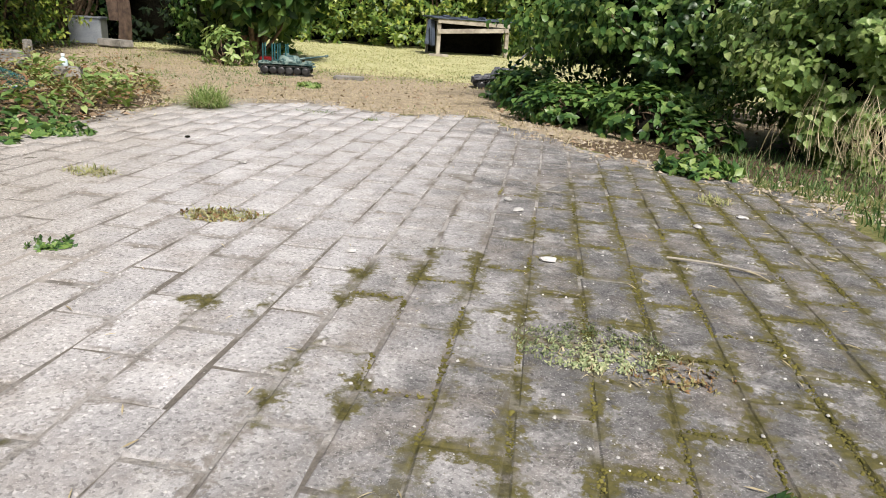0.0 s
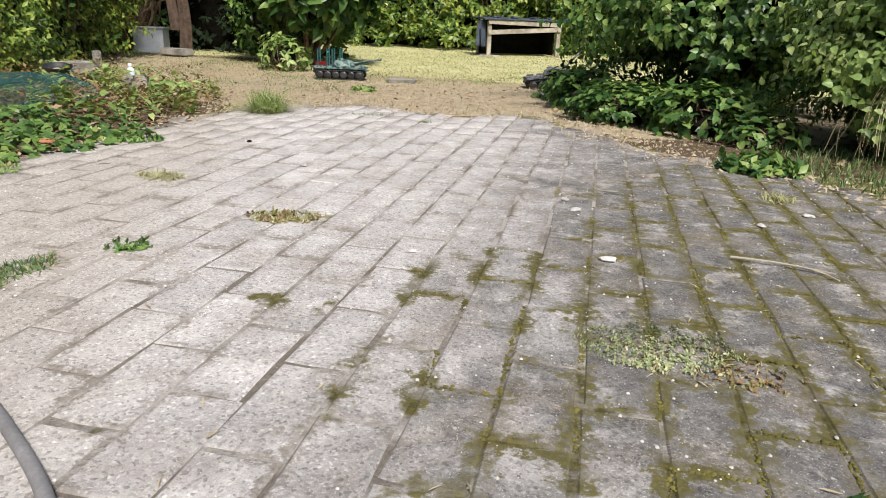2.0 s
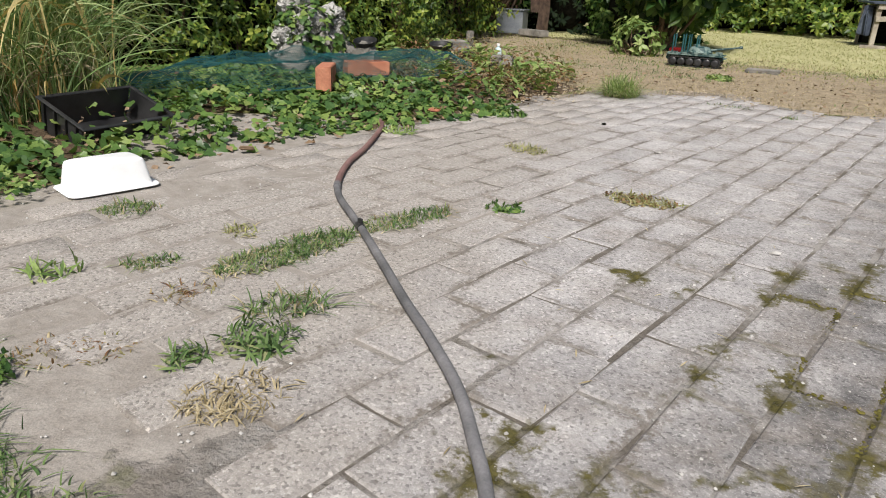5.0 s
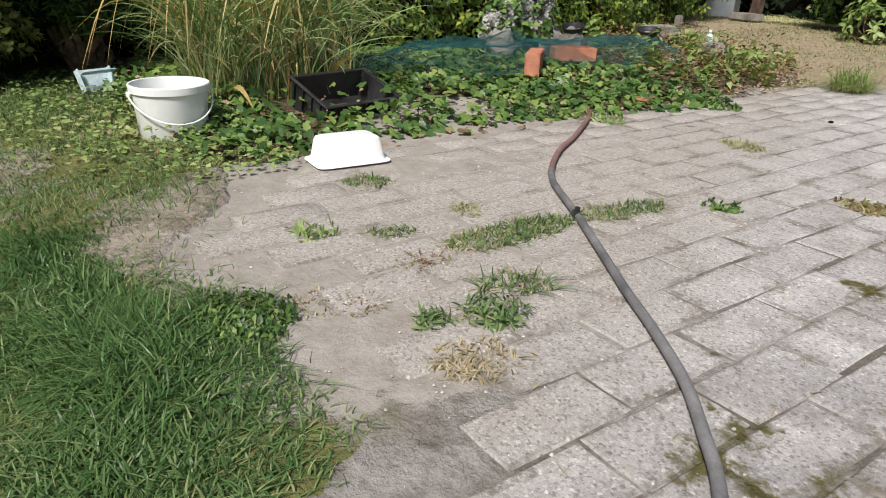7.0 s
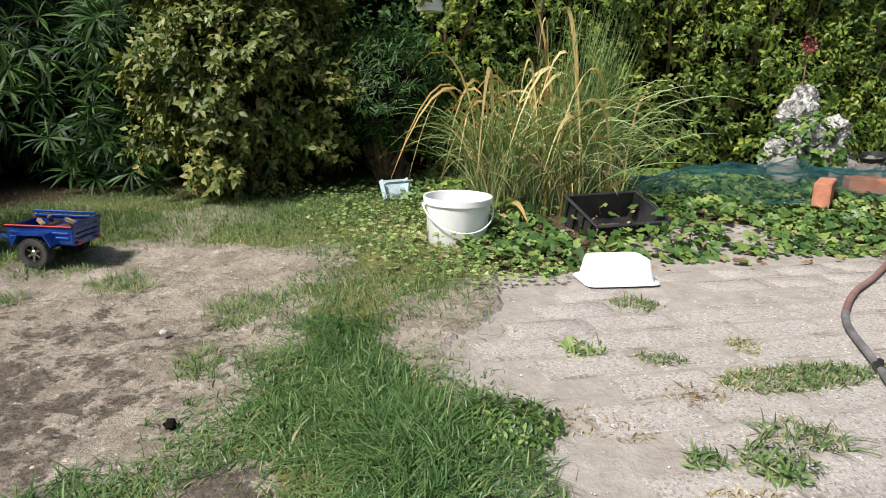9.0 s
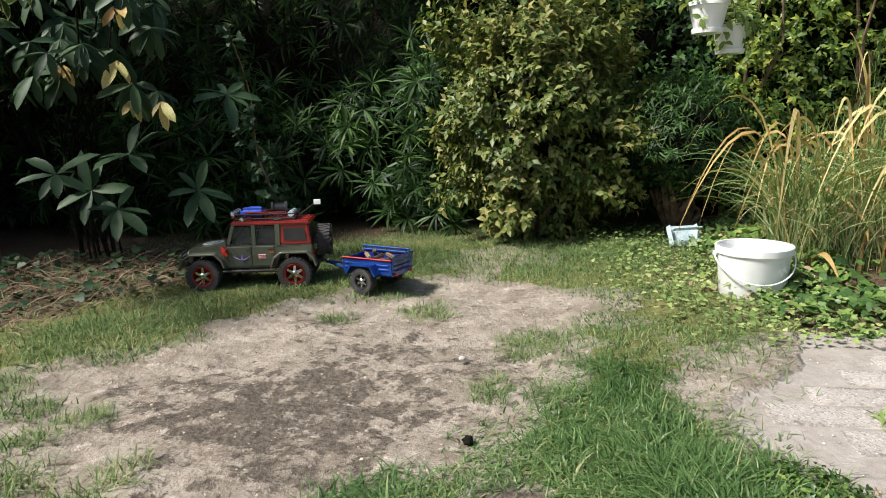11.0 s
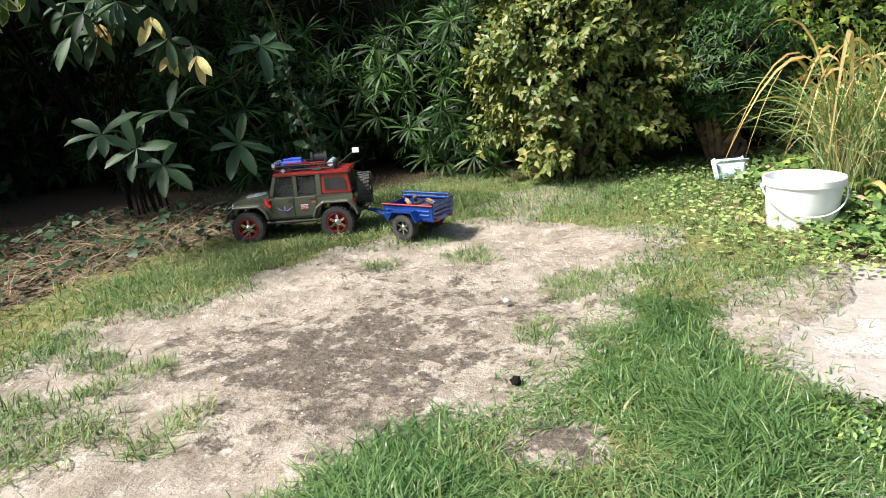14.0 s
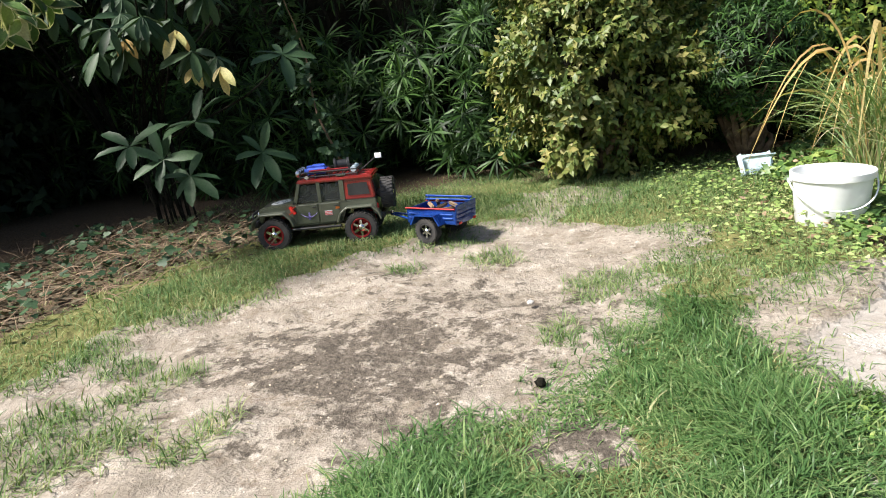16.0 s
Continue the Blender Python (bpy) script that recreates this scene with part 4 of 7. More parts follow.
shrub("climber_bush", "pale green climber tumbling over a bush", (2.1, 4.5, 0.45), (0.85, 0.62, 0.95), 5400, HEART, 0.038, M["vine"], 6, 0.12, seed=33, droop=0.6, inner=0.45, lumpy=0.6)
shrub("overhanging_shrub", "leafy shrub with large drooping green leaves", (-2.2, 7.7, 1.0), (0.8, 0.6, 0.75), 420, OVATE, 0.17, M["bramble"], 6, 0.18, seed=35, droop=0.7)
shrub("garden_shrub", "dense green shrub at the lawn's edge", (-2.9, 9.0, 0.45), (0.95, 0.5, 0.85), 420, SMALL, 0.09, M["bramble"], 7, 0.14, seed=44, droop=0.4)
# near-black leaves stand in for the shade behind the tree
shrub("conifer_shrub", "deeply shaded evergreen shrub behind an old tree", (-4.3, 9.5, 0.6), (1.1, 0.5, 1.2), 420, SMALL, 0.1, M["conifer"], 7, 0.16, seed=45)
shrub("low_bush", "low bush of fresh green leaves beside dry grass", (-2.05, 6.9, 0.12), (0.2, 0.16, 0.18), 60, OVATE, 0.07, M["vine"], 6, 0.08, seed=36, inner=0.4, stem=0.006)
shrub("edge_bush", "small leafy bramble spilling over the paving edge", (0.78, 5.0, 0.04), (0.34, 0.3, 0.12), 300, HEART, 0.045, M["bramble"], 6, 0.08, seed=37, inner=0.4, stem=0.006)
shrub("edge_bush", "leafy bramble at the foot of a large bush", (1.12, 4.78, 0.05), (0.3, 0.25, 0.16), 200, HEART, 0.05, M["bramble"], 6, 0.08, seed=40, inner=0.4, stem=0.006)
shrub("edge_bush", "leafy bramble at the foot of a large bush", (0.6, 5.5, 0.05), (0.3, 0.3, 0.18), 200, HEART, 0.05, M["bramble"], 6, 0.08, seed=41, inner=0.4, stem=0.006)
shrub("edge_bush", "low bramble with reddish stems at the paving edge", (1.32, 4.52, 0.02), (0.2, 0.15, 0.08), 80, HEART, 0.052, M["bramble"], 6, 0.07, seed=38, inner=0.4, stem=0.006)

shrub("edge_bush", "low leafy growth in front of a toy tank", (0.45, 5.95, 0.05), (0.3, 0.25, 0.13), 110, OVATE, 0.06, M["bramble"], 6, 0.07, seed=39, inner=0.3, stem=0.005)


def rhododendron():
    ob = thing("rhododendron", pose(-1.95, -0.95, 0), "rhododendron with large dull green leaves in whorls", "shrub")
    root = np.array([-1.95, -0.95, 0])
    low = [(-1.40, -0.48, 0.30), (-1.31, -0.62, 0.42), (-1.62, -0.32, 0.34), (-1.69, -0.22, 0.67), (-1.52, -0.5, 0.47), (-1.47, -0.62, 0.36)]
    r = np.random.default_rng(83)
    high = np.stack([r.uniform(-1.85, -1.35, 46), r.uniform(-0.85, -0.32, 46), r.uniform(0.68, 1.3, 46)], 1)
    high[:, 1] -= 0.35 * np.clip(0.8 - high[:, 2], 0, 1)
    feet = np.concatenate([np.array(low), high]) - root
    for f in feet[::3]:
        bm = bmesh.new()
        a = r.normal(0, 0.05, 3) * np.array([1, 1, 0]) + np.array([-0.1, -0.1, 0])
        tube(bm, spline([a - np.array([0, 0, 0.02]), a + np.array([-0.12, -0.12, f[2] * 0.45]), f * 0.75 + np.array([-0.06, -0.06, 0.04]), f], 4), 0.005, 6, 0.003)
        # near-black stems: the deep shade around them is in the colour
        part("stem", bm, M["near_black"], ob)
    way = unit(np.array([0.75, 0.5, 0.6]) + r.normal(0, 0.25, feet.shape))
    n = len(low)
    sprigs("crown", LONG, feet[:n], way[:n], 0.012, 7, 0.128, M["rhodo"], ob, spread=1.0, droop=0.1, whorl=True, curl=0.1, rise=0.15)
    sprigs("upper_crown", LONG, feet[n:], way[n:], 0.012, 7, 0.118, M["rhodo"], ob, spread=0.9, droop=0.75, whorl=True, curl=0.1, rise=0.0)
    k = n + np.array([1, 5, 9, 14, 20, 27, 33])
    sprigs("old_foliage", LONG, feet[k] + np.array([0.03, 0.03, -0.03]), way[k] - np.array([0, 0, 0.6]), 0.02, 3, 0.1, M["arch"], ob, "yellowing old leaves", spread=0.6, droop=0.9, curl=0.1)


rhododendron()
# added crown, mostly unseen, that blocks light; its near-black colours carry shade
shrub("shading_canopy", "dark evergreen crown added above the view to shade the corner", (-2.1, -1.7, 1.66), (1.0, 0.5, 0.36), 800, OVATE, 0.085, M["conifer"], 7, 0.14, foot=(-2.75, -1.75), seed=47, stem=0.012, inner=0.5, bark="near_black", droop=0.5)
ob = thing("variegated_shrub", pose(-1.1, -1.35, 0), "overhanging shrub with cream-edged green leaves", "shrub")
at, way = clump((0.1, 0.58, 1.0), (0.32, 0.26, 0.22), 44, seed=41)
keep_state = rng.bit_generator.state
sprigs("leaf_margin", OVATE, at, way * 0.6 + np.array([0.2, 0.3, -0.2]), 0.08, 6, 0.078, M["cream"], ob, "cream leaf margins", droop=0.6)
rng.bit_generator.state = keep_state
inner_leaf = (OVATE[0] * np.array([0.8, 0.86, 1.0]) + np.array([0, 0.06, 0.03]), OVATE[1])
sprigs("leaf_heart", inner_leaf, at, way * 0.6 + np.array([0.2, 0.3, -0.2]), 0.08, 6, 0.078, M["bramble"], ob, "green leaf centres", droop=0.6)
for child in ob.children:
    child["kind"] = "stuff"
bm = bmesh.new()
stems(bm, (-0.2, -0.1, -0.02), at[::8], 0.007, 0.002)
# branches coloured near-black as if in deep shade
part("branchwork", bm, M["near_black"], ob)
ob = thing("climber", pose(-2.0, -0.2, 0), "trailing climber with small reddish-edged leaves", "climber")
bm = bmesh.new()
tube(bm, spline([(0.1, 0.0, -0.01), (0.05, 0.05, 0.2), (0.12, 0.0, 0.45), (0.05, -0.05, 0.7), (0.1, -0.1, 0.95)], 5), 0.006, 6, 0.002)
part("stem", bm, M["twig"], ob)
at = np.array(spline([(0.1, 0.0, 0.05), (0.05, 0.05, 0.2), (0.12, 0.0, 0.45), (0.05, -0.05, 0.7), (0.1, -0.1, 0.95)], 16)) + rng.normal(0, 0.035, (65, 3))
sprigs("foliage", LOBED, at, rng.normal(0, 1, at.shape) + np.array([0.6, 0.2, 0.3]), 0.03, 4, 0.034, M["rhodo"], ob)


def reed_clump():
    """Tall ornamental grass: upright green blades, arching dry ones."""
    ob = thing("ornamental_grass", pose(-1.98, 1.92, 0.04), "tall clump of ornamental grass with arching yellowed leaves", "ornamental grass")
    def strips(name, n, high, reach, width, material, label, z_end, aim=None, foot=0.2, mid_y=0.06):
        rows, tris = [], []
        for i in range(n):
            a = rng.uniform(0, 2 * math.pi) if aim is None else rng.normal(*aim)
            f = np.array([np.clip(rng.normal(0, foot * 0.6), -0.2, 0.2), np.clip(rng.normal(mid_y, foot), -0.18, 0.34), -0.03])
            h, r = high * rng.uniform(0.6, 1.1), reach * rng.uniform(0.4, 1.2)
            to = np.array([math.cos(a), math.sin(a), 0])
            turn = rng.uniform(-0.8, 0.8)
            side = unit(np.array([-math.sin(a + turn), math.cos(a + turn), 0.15 if z_end > 1 else rng.choice([-1, 1]) * rng.uniform(0.5, 1.5)])) * width * rng.uniform(0.6, 1.25) / 2
            steps = 12
            end = z_end * rng.uniform(0.5, 1.9) if z_end < 1 else z_end
            base = len(rows)
            for j in range(steps + 1):
                t = j / steps
                if end < 1:
                    z = h * math.sin(math.pi * t * (1 - end))
                    d = r * (1 - math.cos(math.pi * t * 0.66)) / 1.48
                else:
                    z, d = h * (t - 0.06 * t * t), r * t * t
                w = min(1.0, 2.6 * (1 - t)) if end < 1 else (1 - t) ** 0.55
                mid = f + to * d + np.array([0, 0, z])
                rows += [mid - side * w, mid + side * w]
                if j:
                    k = base + 2 * j
                    tris += [(k - 2, k - 1, k + 1), (k - 2, k + 1, k)]
        sheet(name, np.array(rows), tris, material, ob, label)
    strips("upright_growth", 240, 0.6, 0.34, 0.006, M["reed"], "upright blue-green blades", 1.5, foot=0.17)
    strips("tall_tuft", 260, 0.86, 0.16, 0.0055, M["reed"], "tall straight green tuft", 1.5, (1.2, 1.2), foot=0.08, mid_y=0.2)
    strips("drooping_growth", 520, 0.4, 0.4, 0.0045, M["reed"], "thin drooping blades", 0.3, foot=0.18)
    strips("dry_skirt", 200, 0.28, 0.3, 0.004, M["straw"], "dry drooping blades round the foot", 0.3, foot=0.2)
    strips("side_growth", 80, 0.5, 0.5, 0.0045, M["reed"], "thin blades arching over the crate", 0.25, (1.3, 0.5), foot=0.15, mid_y=0.18)
    strips("arching_growth", 44, 0.6, 0.42, 0.014, M["arch"], "broad arching straw-yellow leaves", 0.1, (-1.45, 0.6))
    strips("arching_growth", 10, 0.5, 0.4, 0.011, M["arch"], "arching straw-yellow leaves", 0.14, (1.4, 0.5))
    strips("bent_growth", 7, 0.8, 0.16, 0.016, M["arch"], "bent brown and yellow leaves", 0.3, (-1.0, 0.6), foot=0.08, mid_y=0.14)
    strips("fallen_growth", 14, 0.17, 0.26, 0.018, M["arch"], "broken leaves hanging over the bucket", 0.2, (0.0, 0.5))


reed_clump()


# ---- ground cover ----
def at_ground(x, y, up=0.0):
    return np.stack([x, y, ground_height(x, y) + up], 1)


def lush_keep(x, y):
    return step(-0.06, 0.1, inside(x, y, LUSH) + 0.05 * fuzz(x, y, 9, 3.0) + 0.03 * fuzz(x, y, 23, 6.0)) * (0.75 + 0.25 * fuzz(x, y, 6, 2.0)) * (1 - 0.97 * step(0.1, 0.4, 0.84 - 4.0 * np.hypot((x + 0.3) * 1.3, (y - 0.875) * 1.15) + 0.3 * fuzz(x, y, 13, 3.0) + 0.2 * fuzz(x, y, 31, 8.0)))


x, y = scatter(72000, -1.1, 0.2, 0.25, 1.5, lush_keep)
low_round_gap = 0.3 + 0.7 * step(0.1, 0.34, np.hypot((x + 0.3) * 1.1, y - 0.875))
tall = blades("tall_grass", at_ground(x, y, -0.003), low_round_gap * (0.45 + 0.55 * step(-0.03, 0.17, inside(x, y, LUSH))) * np.clip(0.09 * (0.95 + 0.6 * fuzz(x, y, 9, 7.0)), 0.03, 0.15), 0.0028, M["grass"], lean=2.3, comb=0.35)
x, y = scatter(900, -1.1, 0.2, 0.25, 1.5, lush_keep)
tagged(blades("yellowed_grass", at_ground(x, y, -0.003), 0.07, 0.0034, M["turf"], lean=1.6, comb=0.3), "yellowed blades among the lush grass", "grass", kind="stuff")
tagged(tall, "lush long green grass beside bare soil", "grass", kind="stuff")


def turf_keep(x, y):
    soil = step(-0.08, 0.1, inside(x, y, SOIL) + 0.09 * fuzz(x, y, 7, 2.0) + 0.08 * fuzz(x, y, 21, 5.0))
    bare = step(0.35, 0.8, fuzz(x, y, 3.3, 11.0) + 0.4 * fuzz(x, y, 13, 2.0)) * step(-0.5, -0.2, y)
    shade = step(-0.2, 0.25, y + 0.35 * x + 0.75 + 0.12 * fuzz(x, y, 7, 5.0))
    trodden = step(0.26, 0.08, -inside(x, y, PATIO) + 0.08 * fuzz(x, y, 9, 4.0)) * step(-0.35, -0.55, x) * step(-1.4, -1.15, x) * step(1.0, 1.2, y)
    gap = step(0.17, 0.05, np.hypot((x + 0.3) * 1.15, (y - 0.875) * 1.25) + 0.035 * fuzz(x, y, 13, 3.0) + 0.03 * fuzz(x, y, 31, 8.0))
    return np.clip((1 - soil) * (1 - 0.95 * gap) * (1 - 0.85 * trodden) * (1 - 0.6 * bare * step(1.1, 0.8, y)) * (0.84 + 0.5 * fuzz(x, y, 8, 6.0)) * (0.12 + 0.88 * shade) * step(0.03, -0.03, inside(x, y, PATIO) + 0.06 * fuzz(x, y, 9, 1.0)) * step(-3.1, -2.7, x), 0, 1)


x, y = scatter(175000, -3.1, 0.15, -1.1, 1.75, turf_keep)
turf = blades("turf", at_ground(x, y, -0.002), np.clip(0.031 * (1.0 + 0.75 * fuzz(x, y, 6, 1.0)), 0.009, 0.07), 0.0026, M["turf"], lean=1.9, comb=0.3)
tagged(turf, "short patchy green turf of a worn lawn", "turf", kind="stuff")


def tuft_keep(x, y):
    spots = 0
    for cx, cy, r in ((-1.12, 0.88, 0.13), (-0.75, 0.95, 0.1), (-0.3, -0.12, 0.13), (-0.28, 0.02, 0.12), (-0.18, -0.03, 0.11), (-0.26, 0.185, 0.075), (-0.35, 0.21, 0.06), (-0.53, 0.0, 0.08), (-0.42, -0.04, 0.08), (-0.62, -0.3, 0.12), (-0.31, -0.15, 0.12), (-0.52, -0.01, 0.07), (-0.32, 0.21, 0.06), (-0.76, 0.8, 0.07), (-1.06, 0.86, 0.1), (-0.85, 0.8, 0.05), (-1.35, 0.55, 0.12), (-1.25, 0.3, 0.08), (-0.55, -0.15, 0.1), (0.0, 0.15, 0.1)):
        spots = np.maximum(spots, step(1.0, 0.2, np.hypot(x - cx, y - cy) / r))
    return np.clip(spots * 0.95, 0, 1)


x, y = scatter(60000, -1.6, 0.2, -0.45, 1.1, tuft_keep)
tagged(blades("grass_tufts", at_ground(x, y, -0.003), 0.045, 0.0023, M["turf"], lean=1.7, comb=0.3), "sparse grass tufts growing on bare soil", "grass", kind="stuff")

x, y = scatter(22000, 1.35, 3.8, 1.2, 4.6, lambda x, y: step(0.03, -0.05, inside(x, y, PATIO)) * step(3.8, 2.2, x + 0.4 * fuzz(x, y, 3, 1.0)) * step(1.2, 2.2, y))
tagged(blades("lawn_strip", at_ground(x, y, -0.003), 0.05, 0.0045, M["turf"], lean=0.8), "green grass strip beside the paving", "grass", kind="stuff")

x, y = scatter(30000, -3.2, 1.4, 4.3, 7.6, lambda x, y: step(0.03, -0.06, inside(x, y, PATIO)) * (0.65 + 0.4 * fuzz(x, y, 4, 1.0)))
tagged(blades("dry_grass", at_ground(x, y, -0.002), 0.022, 0.0045, M["straw"], lean=2.2), "dry straw-coloured trampled grass", "grass", kind="stuff")
x, y = scatter(16000, -3.2, 1.4, 4.6, 7.6, lambda x, y: step(0.03, -0.06, inside(x, y, PATIO)) * step(0.25, 0.7, fuzz(x, y, 4.5, 6.0) + 0.3 * step(-0.6, -1.8, x)))
tagged(blades("thin_grass", at_ground(x, y, -0.002), 0.03, 0.0045, M["turf"], lean=1.9), "thin green grass among the dry straw", "grass", kind="stuff")
x, y = scatter(34000, -4.5, 2.5, 6.0, 12.6, lambda x, y: step(6.0, 7.2, y + 0.5 * fuzz(x, y, 2, 1.0)))
tagged(blades("far_lawn", at_ground(x, y, -0.002), 0.024, 0.007, M["drygrass"], lean=1.2), "sunlit pale green summer lawn", "lawn", kind="stuff")


def ivy_keep(x, y):
    b = inside(x, y, BED) + 0.12 * fuzz(x, y, 5, 2.0)
    bare = step(0.2, 0.6, 0.8 - 3.2 * np.hypot((x + 1.5) * 0.9, (y - 2.55) * 0.9)) * 0.85
    return step(-0.07, 0.05, b) * step(4.0, 3.2, y + 0.3 * fuzz(x, y, 5, 7.0)) * (1 - 0.95 * step(-1.4, -1.5, x) * step(0.26, 0.18, np.abs(y - 2.12))) * (1 - bare) * (1 - step(1.68, 1.5, y + 0.12 * fuzz(x, y, 9, 2.0))) * (1 - 0.9 * step(-2.1, -2.35, x) * step(1.9, 1.5, y))


def ivy_height(x, y):
    return np.clip(0.032 + 0.04 * fuzz(x, y, 6, 4.0), 0.01, 0.08) * step(-0.02, 0.2, inside(x, y, BED))


x, y = scatter(10500, -2.9, -1.1, 1.25, 4.4, ivy_keep)
n = len(x)
at = at_ground(x, y, 0.01) + np.stack([0 * x, 0 * x, ivy_height(x, y) * rng.uniform(0.25, 1.0, n) ** 0.6], 1)
a = rng.uniform(0, 6.28, n)
along = np.stack([np.cos(a), np.sin(a), rng.normal(-0.25, 0.3, n)], 1) + np.array([0.25, 0, 0])
ivy = leaves("ivy", LOBED, at, along, np.array([0.25, 0, 1.0]) + rng.normal(0, 0.4, (n, 3)), rng.uniform(0.022, 0.048, n), M["ivy"], curl=0.15)
tagged(ivy, "ivy spreading over a bed beside the paving", "ivy", kind="stuff")


def weed_keep(x, y):
    return step(0.0, 0.2, inside(x, y, BED) + 0.12 * fuzz(x, y, 5, 9.0)) * step(3.5, 4.2, y) * step(-3.0, -2.6, x)


x, y = scatter(1700, -3.0, -1.1, 3.4, 5.6, weed_keep)
n = len(x)
at = at_ground(x, y, 0.0)
sprigs("weeds", SMALL, at, np.array([0, 0, 1.0]) + rng.normal(0, 0.35, (n, 3)), rng.uniform(0.02, 0.1, n) * (1 + 0.9 * step(4.2, 4.9, y)), 7, 0.032, M["autumn"])
tagged(bpy.data.objects["weeds"], "tangled reddish and yellowing weeds in a dry bed", "weeds", kind="stuff")
x, y = scatter(420, -2.9, -1.15, 3.2, 5.4, weed_keep)
sprigs("green_weeds", OVATE, at_ground(x, y), np.array([0, 0, 1.0]) + rng.normal(0, 0.4, (len(x), 3)), rng.uniform(0.03, 0.16, len(x)), 7, 0.055, M["vine"])
tagged(bpy.data.objects["green_weeds"], "fresh green weeds in a dry bed", "weeds", kind="stuff")
x, y = scatter(3200, -2.7, -1.1, 0.95, 1.75, lambda x, y: step(-0.3, -0.05, inside(x, y, BED)) * 0.8)
n = len(x)
at = at_ground(x, y, 0.004) + np.stack([0 * x, 0 * x, rng.uniform(0.004, 0.05, n)], 1)
a = rng.uniform(0, 6.28, n)
tagged(leaves("ground_ivy", LOBED, at, np.stack([np.cos(a), np.sin(a), rng.normal(0, 0.2, n)], 1), np.array([0.2, 0, 1.0]) + rng.normal(0, 0.3, (n, 3)), rng.uniform(0.009, 0.02, n), M["vine"]), "low light-green ground ivy in short grass", "ground ivy", kind="stuff")
x, y = scatter(900, -1.9, 0.1, -1.4, -0.2, lambda x, y: step(0.05, -0.35, y + 0.35 * x + 0.75 + 0.2 * fuzz(x, y, 6, 1.0)))
n = len(x)
at = at_ground(x, y, 0.004) + np.stack([0 * x, 0 * x, rng.uniform(0.004, 0.07, n)], 1)
a = rng.uniform(0, 6.28, n)
tagged(leaves("shade_ivy", LOBED, at, np.stack([np.cos(a), np.sin(a), rng.normal(0, 0.3, n)], 1), np.array([0.3, 0.3, 1.0]) + rng.normal(0, 0.4, (n, 3)), rng.uniform(0.016, 0.038, n), M["rhodo"]), "dull ivy and seedlings under the shrubs", "ivy", kind="stuff")
x, y = scatter(4200, -2.2, 0.1, -1.4, -0.1, lambda x, y: step(0.0, -0.35, y + 0.35 * x + 0.75 + 0.2 * fuzz(x, y, 6, 1.0)))
n = len(x)
a = rng.uniform(0, 6.28, n)
tagged(leaves("leaf_litter", SMALL, at_ground(x, y, 0.008), np.stack([np.cos(a), np.sin(a), rng.normal(0, 0.25, n)], 1), np.array([0, 0, 1.0]) + rng.normal(0, 0.5, (n, 3)), rng.uniform(0.012, 0.04, n), M["shaded_litter"]), "brown dead leaves under the shrubs", "leaf litter", kind="stuff")
x, y = scatter(3200, -3.0, -1.1, 1.3, 5.5, lambda x, y: step(-0.17, 0.1, inside(x, y, BED) + 0.08 * fuzz(x, y, 6, 3.0)))
n = len(x)
a = rng.uniform(0, 6.28, n)
tagged(leaves("bed_litter", SMALL, at_ground(x, y, 0.006) + np.stack([0 * x, 0 * x, ivy_height(x, y) * rng.uniform(0, 1.0, n)], 1), np.stack([np.cos(a), np.sin(a), rng.normal(0, 0.25, n)], 1), np.array([0, 0, 1.0]) + rng.normal(0, 0.5, (n, 3)), rng.uniform(0.012, 0.042, n), M["dryleaf"]), "brown dead leaves and bits in the bed", "leaf litter", kind="stuff")
x, y = scatter(1100, -1.4, 2.2, 3.4, 6.4, lambda x, y: step(0.15, -0.02, inside(x, y, PATIO) + 0.05 * fuzz(x, y, 7, 3.0)) * np.where(x > 0.3, 1.0, 0.5))
n = len(x)
a = rng.uniform(0, 6.28, n)
tagged(leaves("edge_litter", SMALL, at_ground(x, y, 0.012), np.stack([np.cos(a), np.sin(a), rng.normal(0, 0.2, n)], 1), np.array([0, 0, 1.0]) + rng.normal(0, 0.5, (n, 3)), rng.uniform(0.012, 0.04, n), M["dryleaf"]), "dead leaves swept to the paving edge", "leaf litter", kind="stuff")
x, y = scatter(1100, -1.9, 0.1, -1.4, -0.25, lambda x, y: step(0.1, -0.3, y + 0.35 * x + 0.75))
n = len(x)
a = rng.uniform(0, 6.28, n)
tagged(leaves("dead_twigs", THREAD, at_ground(x, y, 0.01), np.stack([np.cos(a), np.sin(a), rng.uniform(0, 0.7, n)], 1), np.array([0, 0, 1.0]) + rng.normal(0, 0.5, (n, 3)), rng.uniform(0.06, 0.17, n), M["drystalk"]), "dry twigs and stalks under the shrubs", "twigs", kind="stuff")

# soil, straw and bits that creep over the far and side edges of the paving


def fringe(x, y):
    return step(0.17, -0.03, inside(x, y, PATIO) + 0.09 * fuzz(x, y, 8, 4.0)) * step(3.1, 3.9, y + 0.3 * np.maximum(x, 0)) * step(-0.3, -0.1, inside(x, y, PATIO)) * np.where(x > 0.2, 1.0, 0.6)


x, y = scatter(9000, -1.4, 1.8, 3.3, 5.2, fringe)
n = len(x)
a = rng.uniform(0, 6.28, n)
FLAKE = (np.array([(-0.5, -0.4, 0), (0.5, -0.35, 0), (0.4, 0.45, 0), (-0.45, 0.4, 0), (0.05, 0.0, 0.35)]), np.array([(0, 1, 4), (1, 2, 4), (2, 3, 4), (3, 0, 4)]))
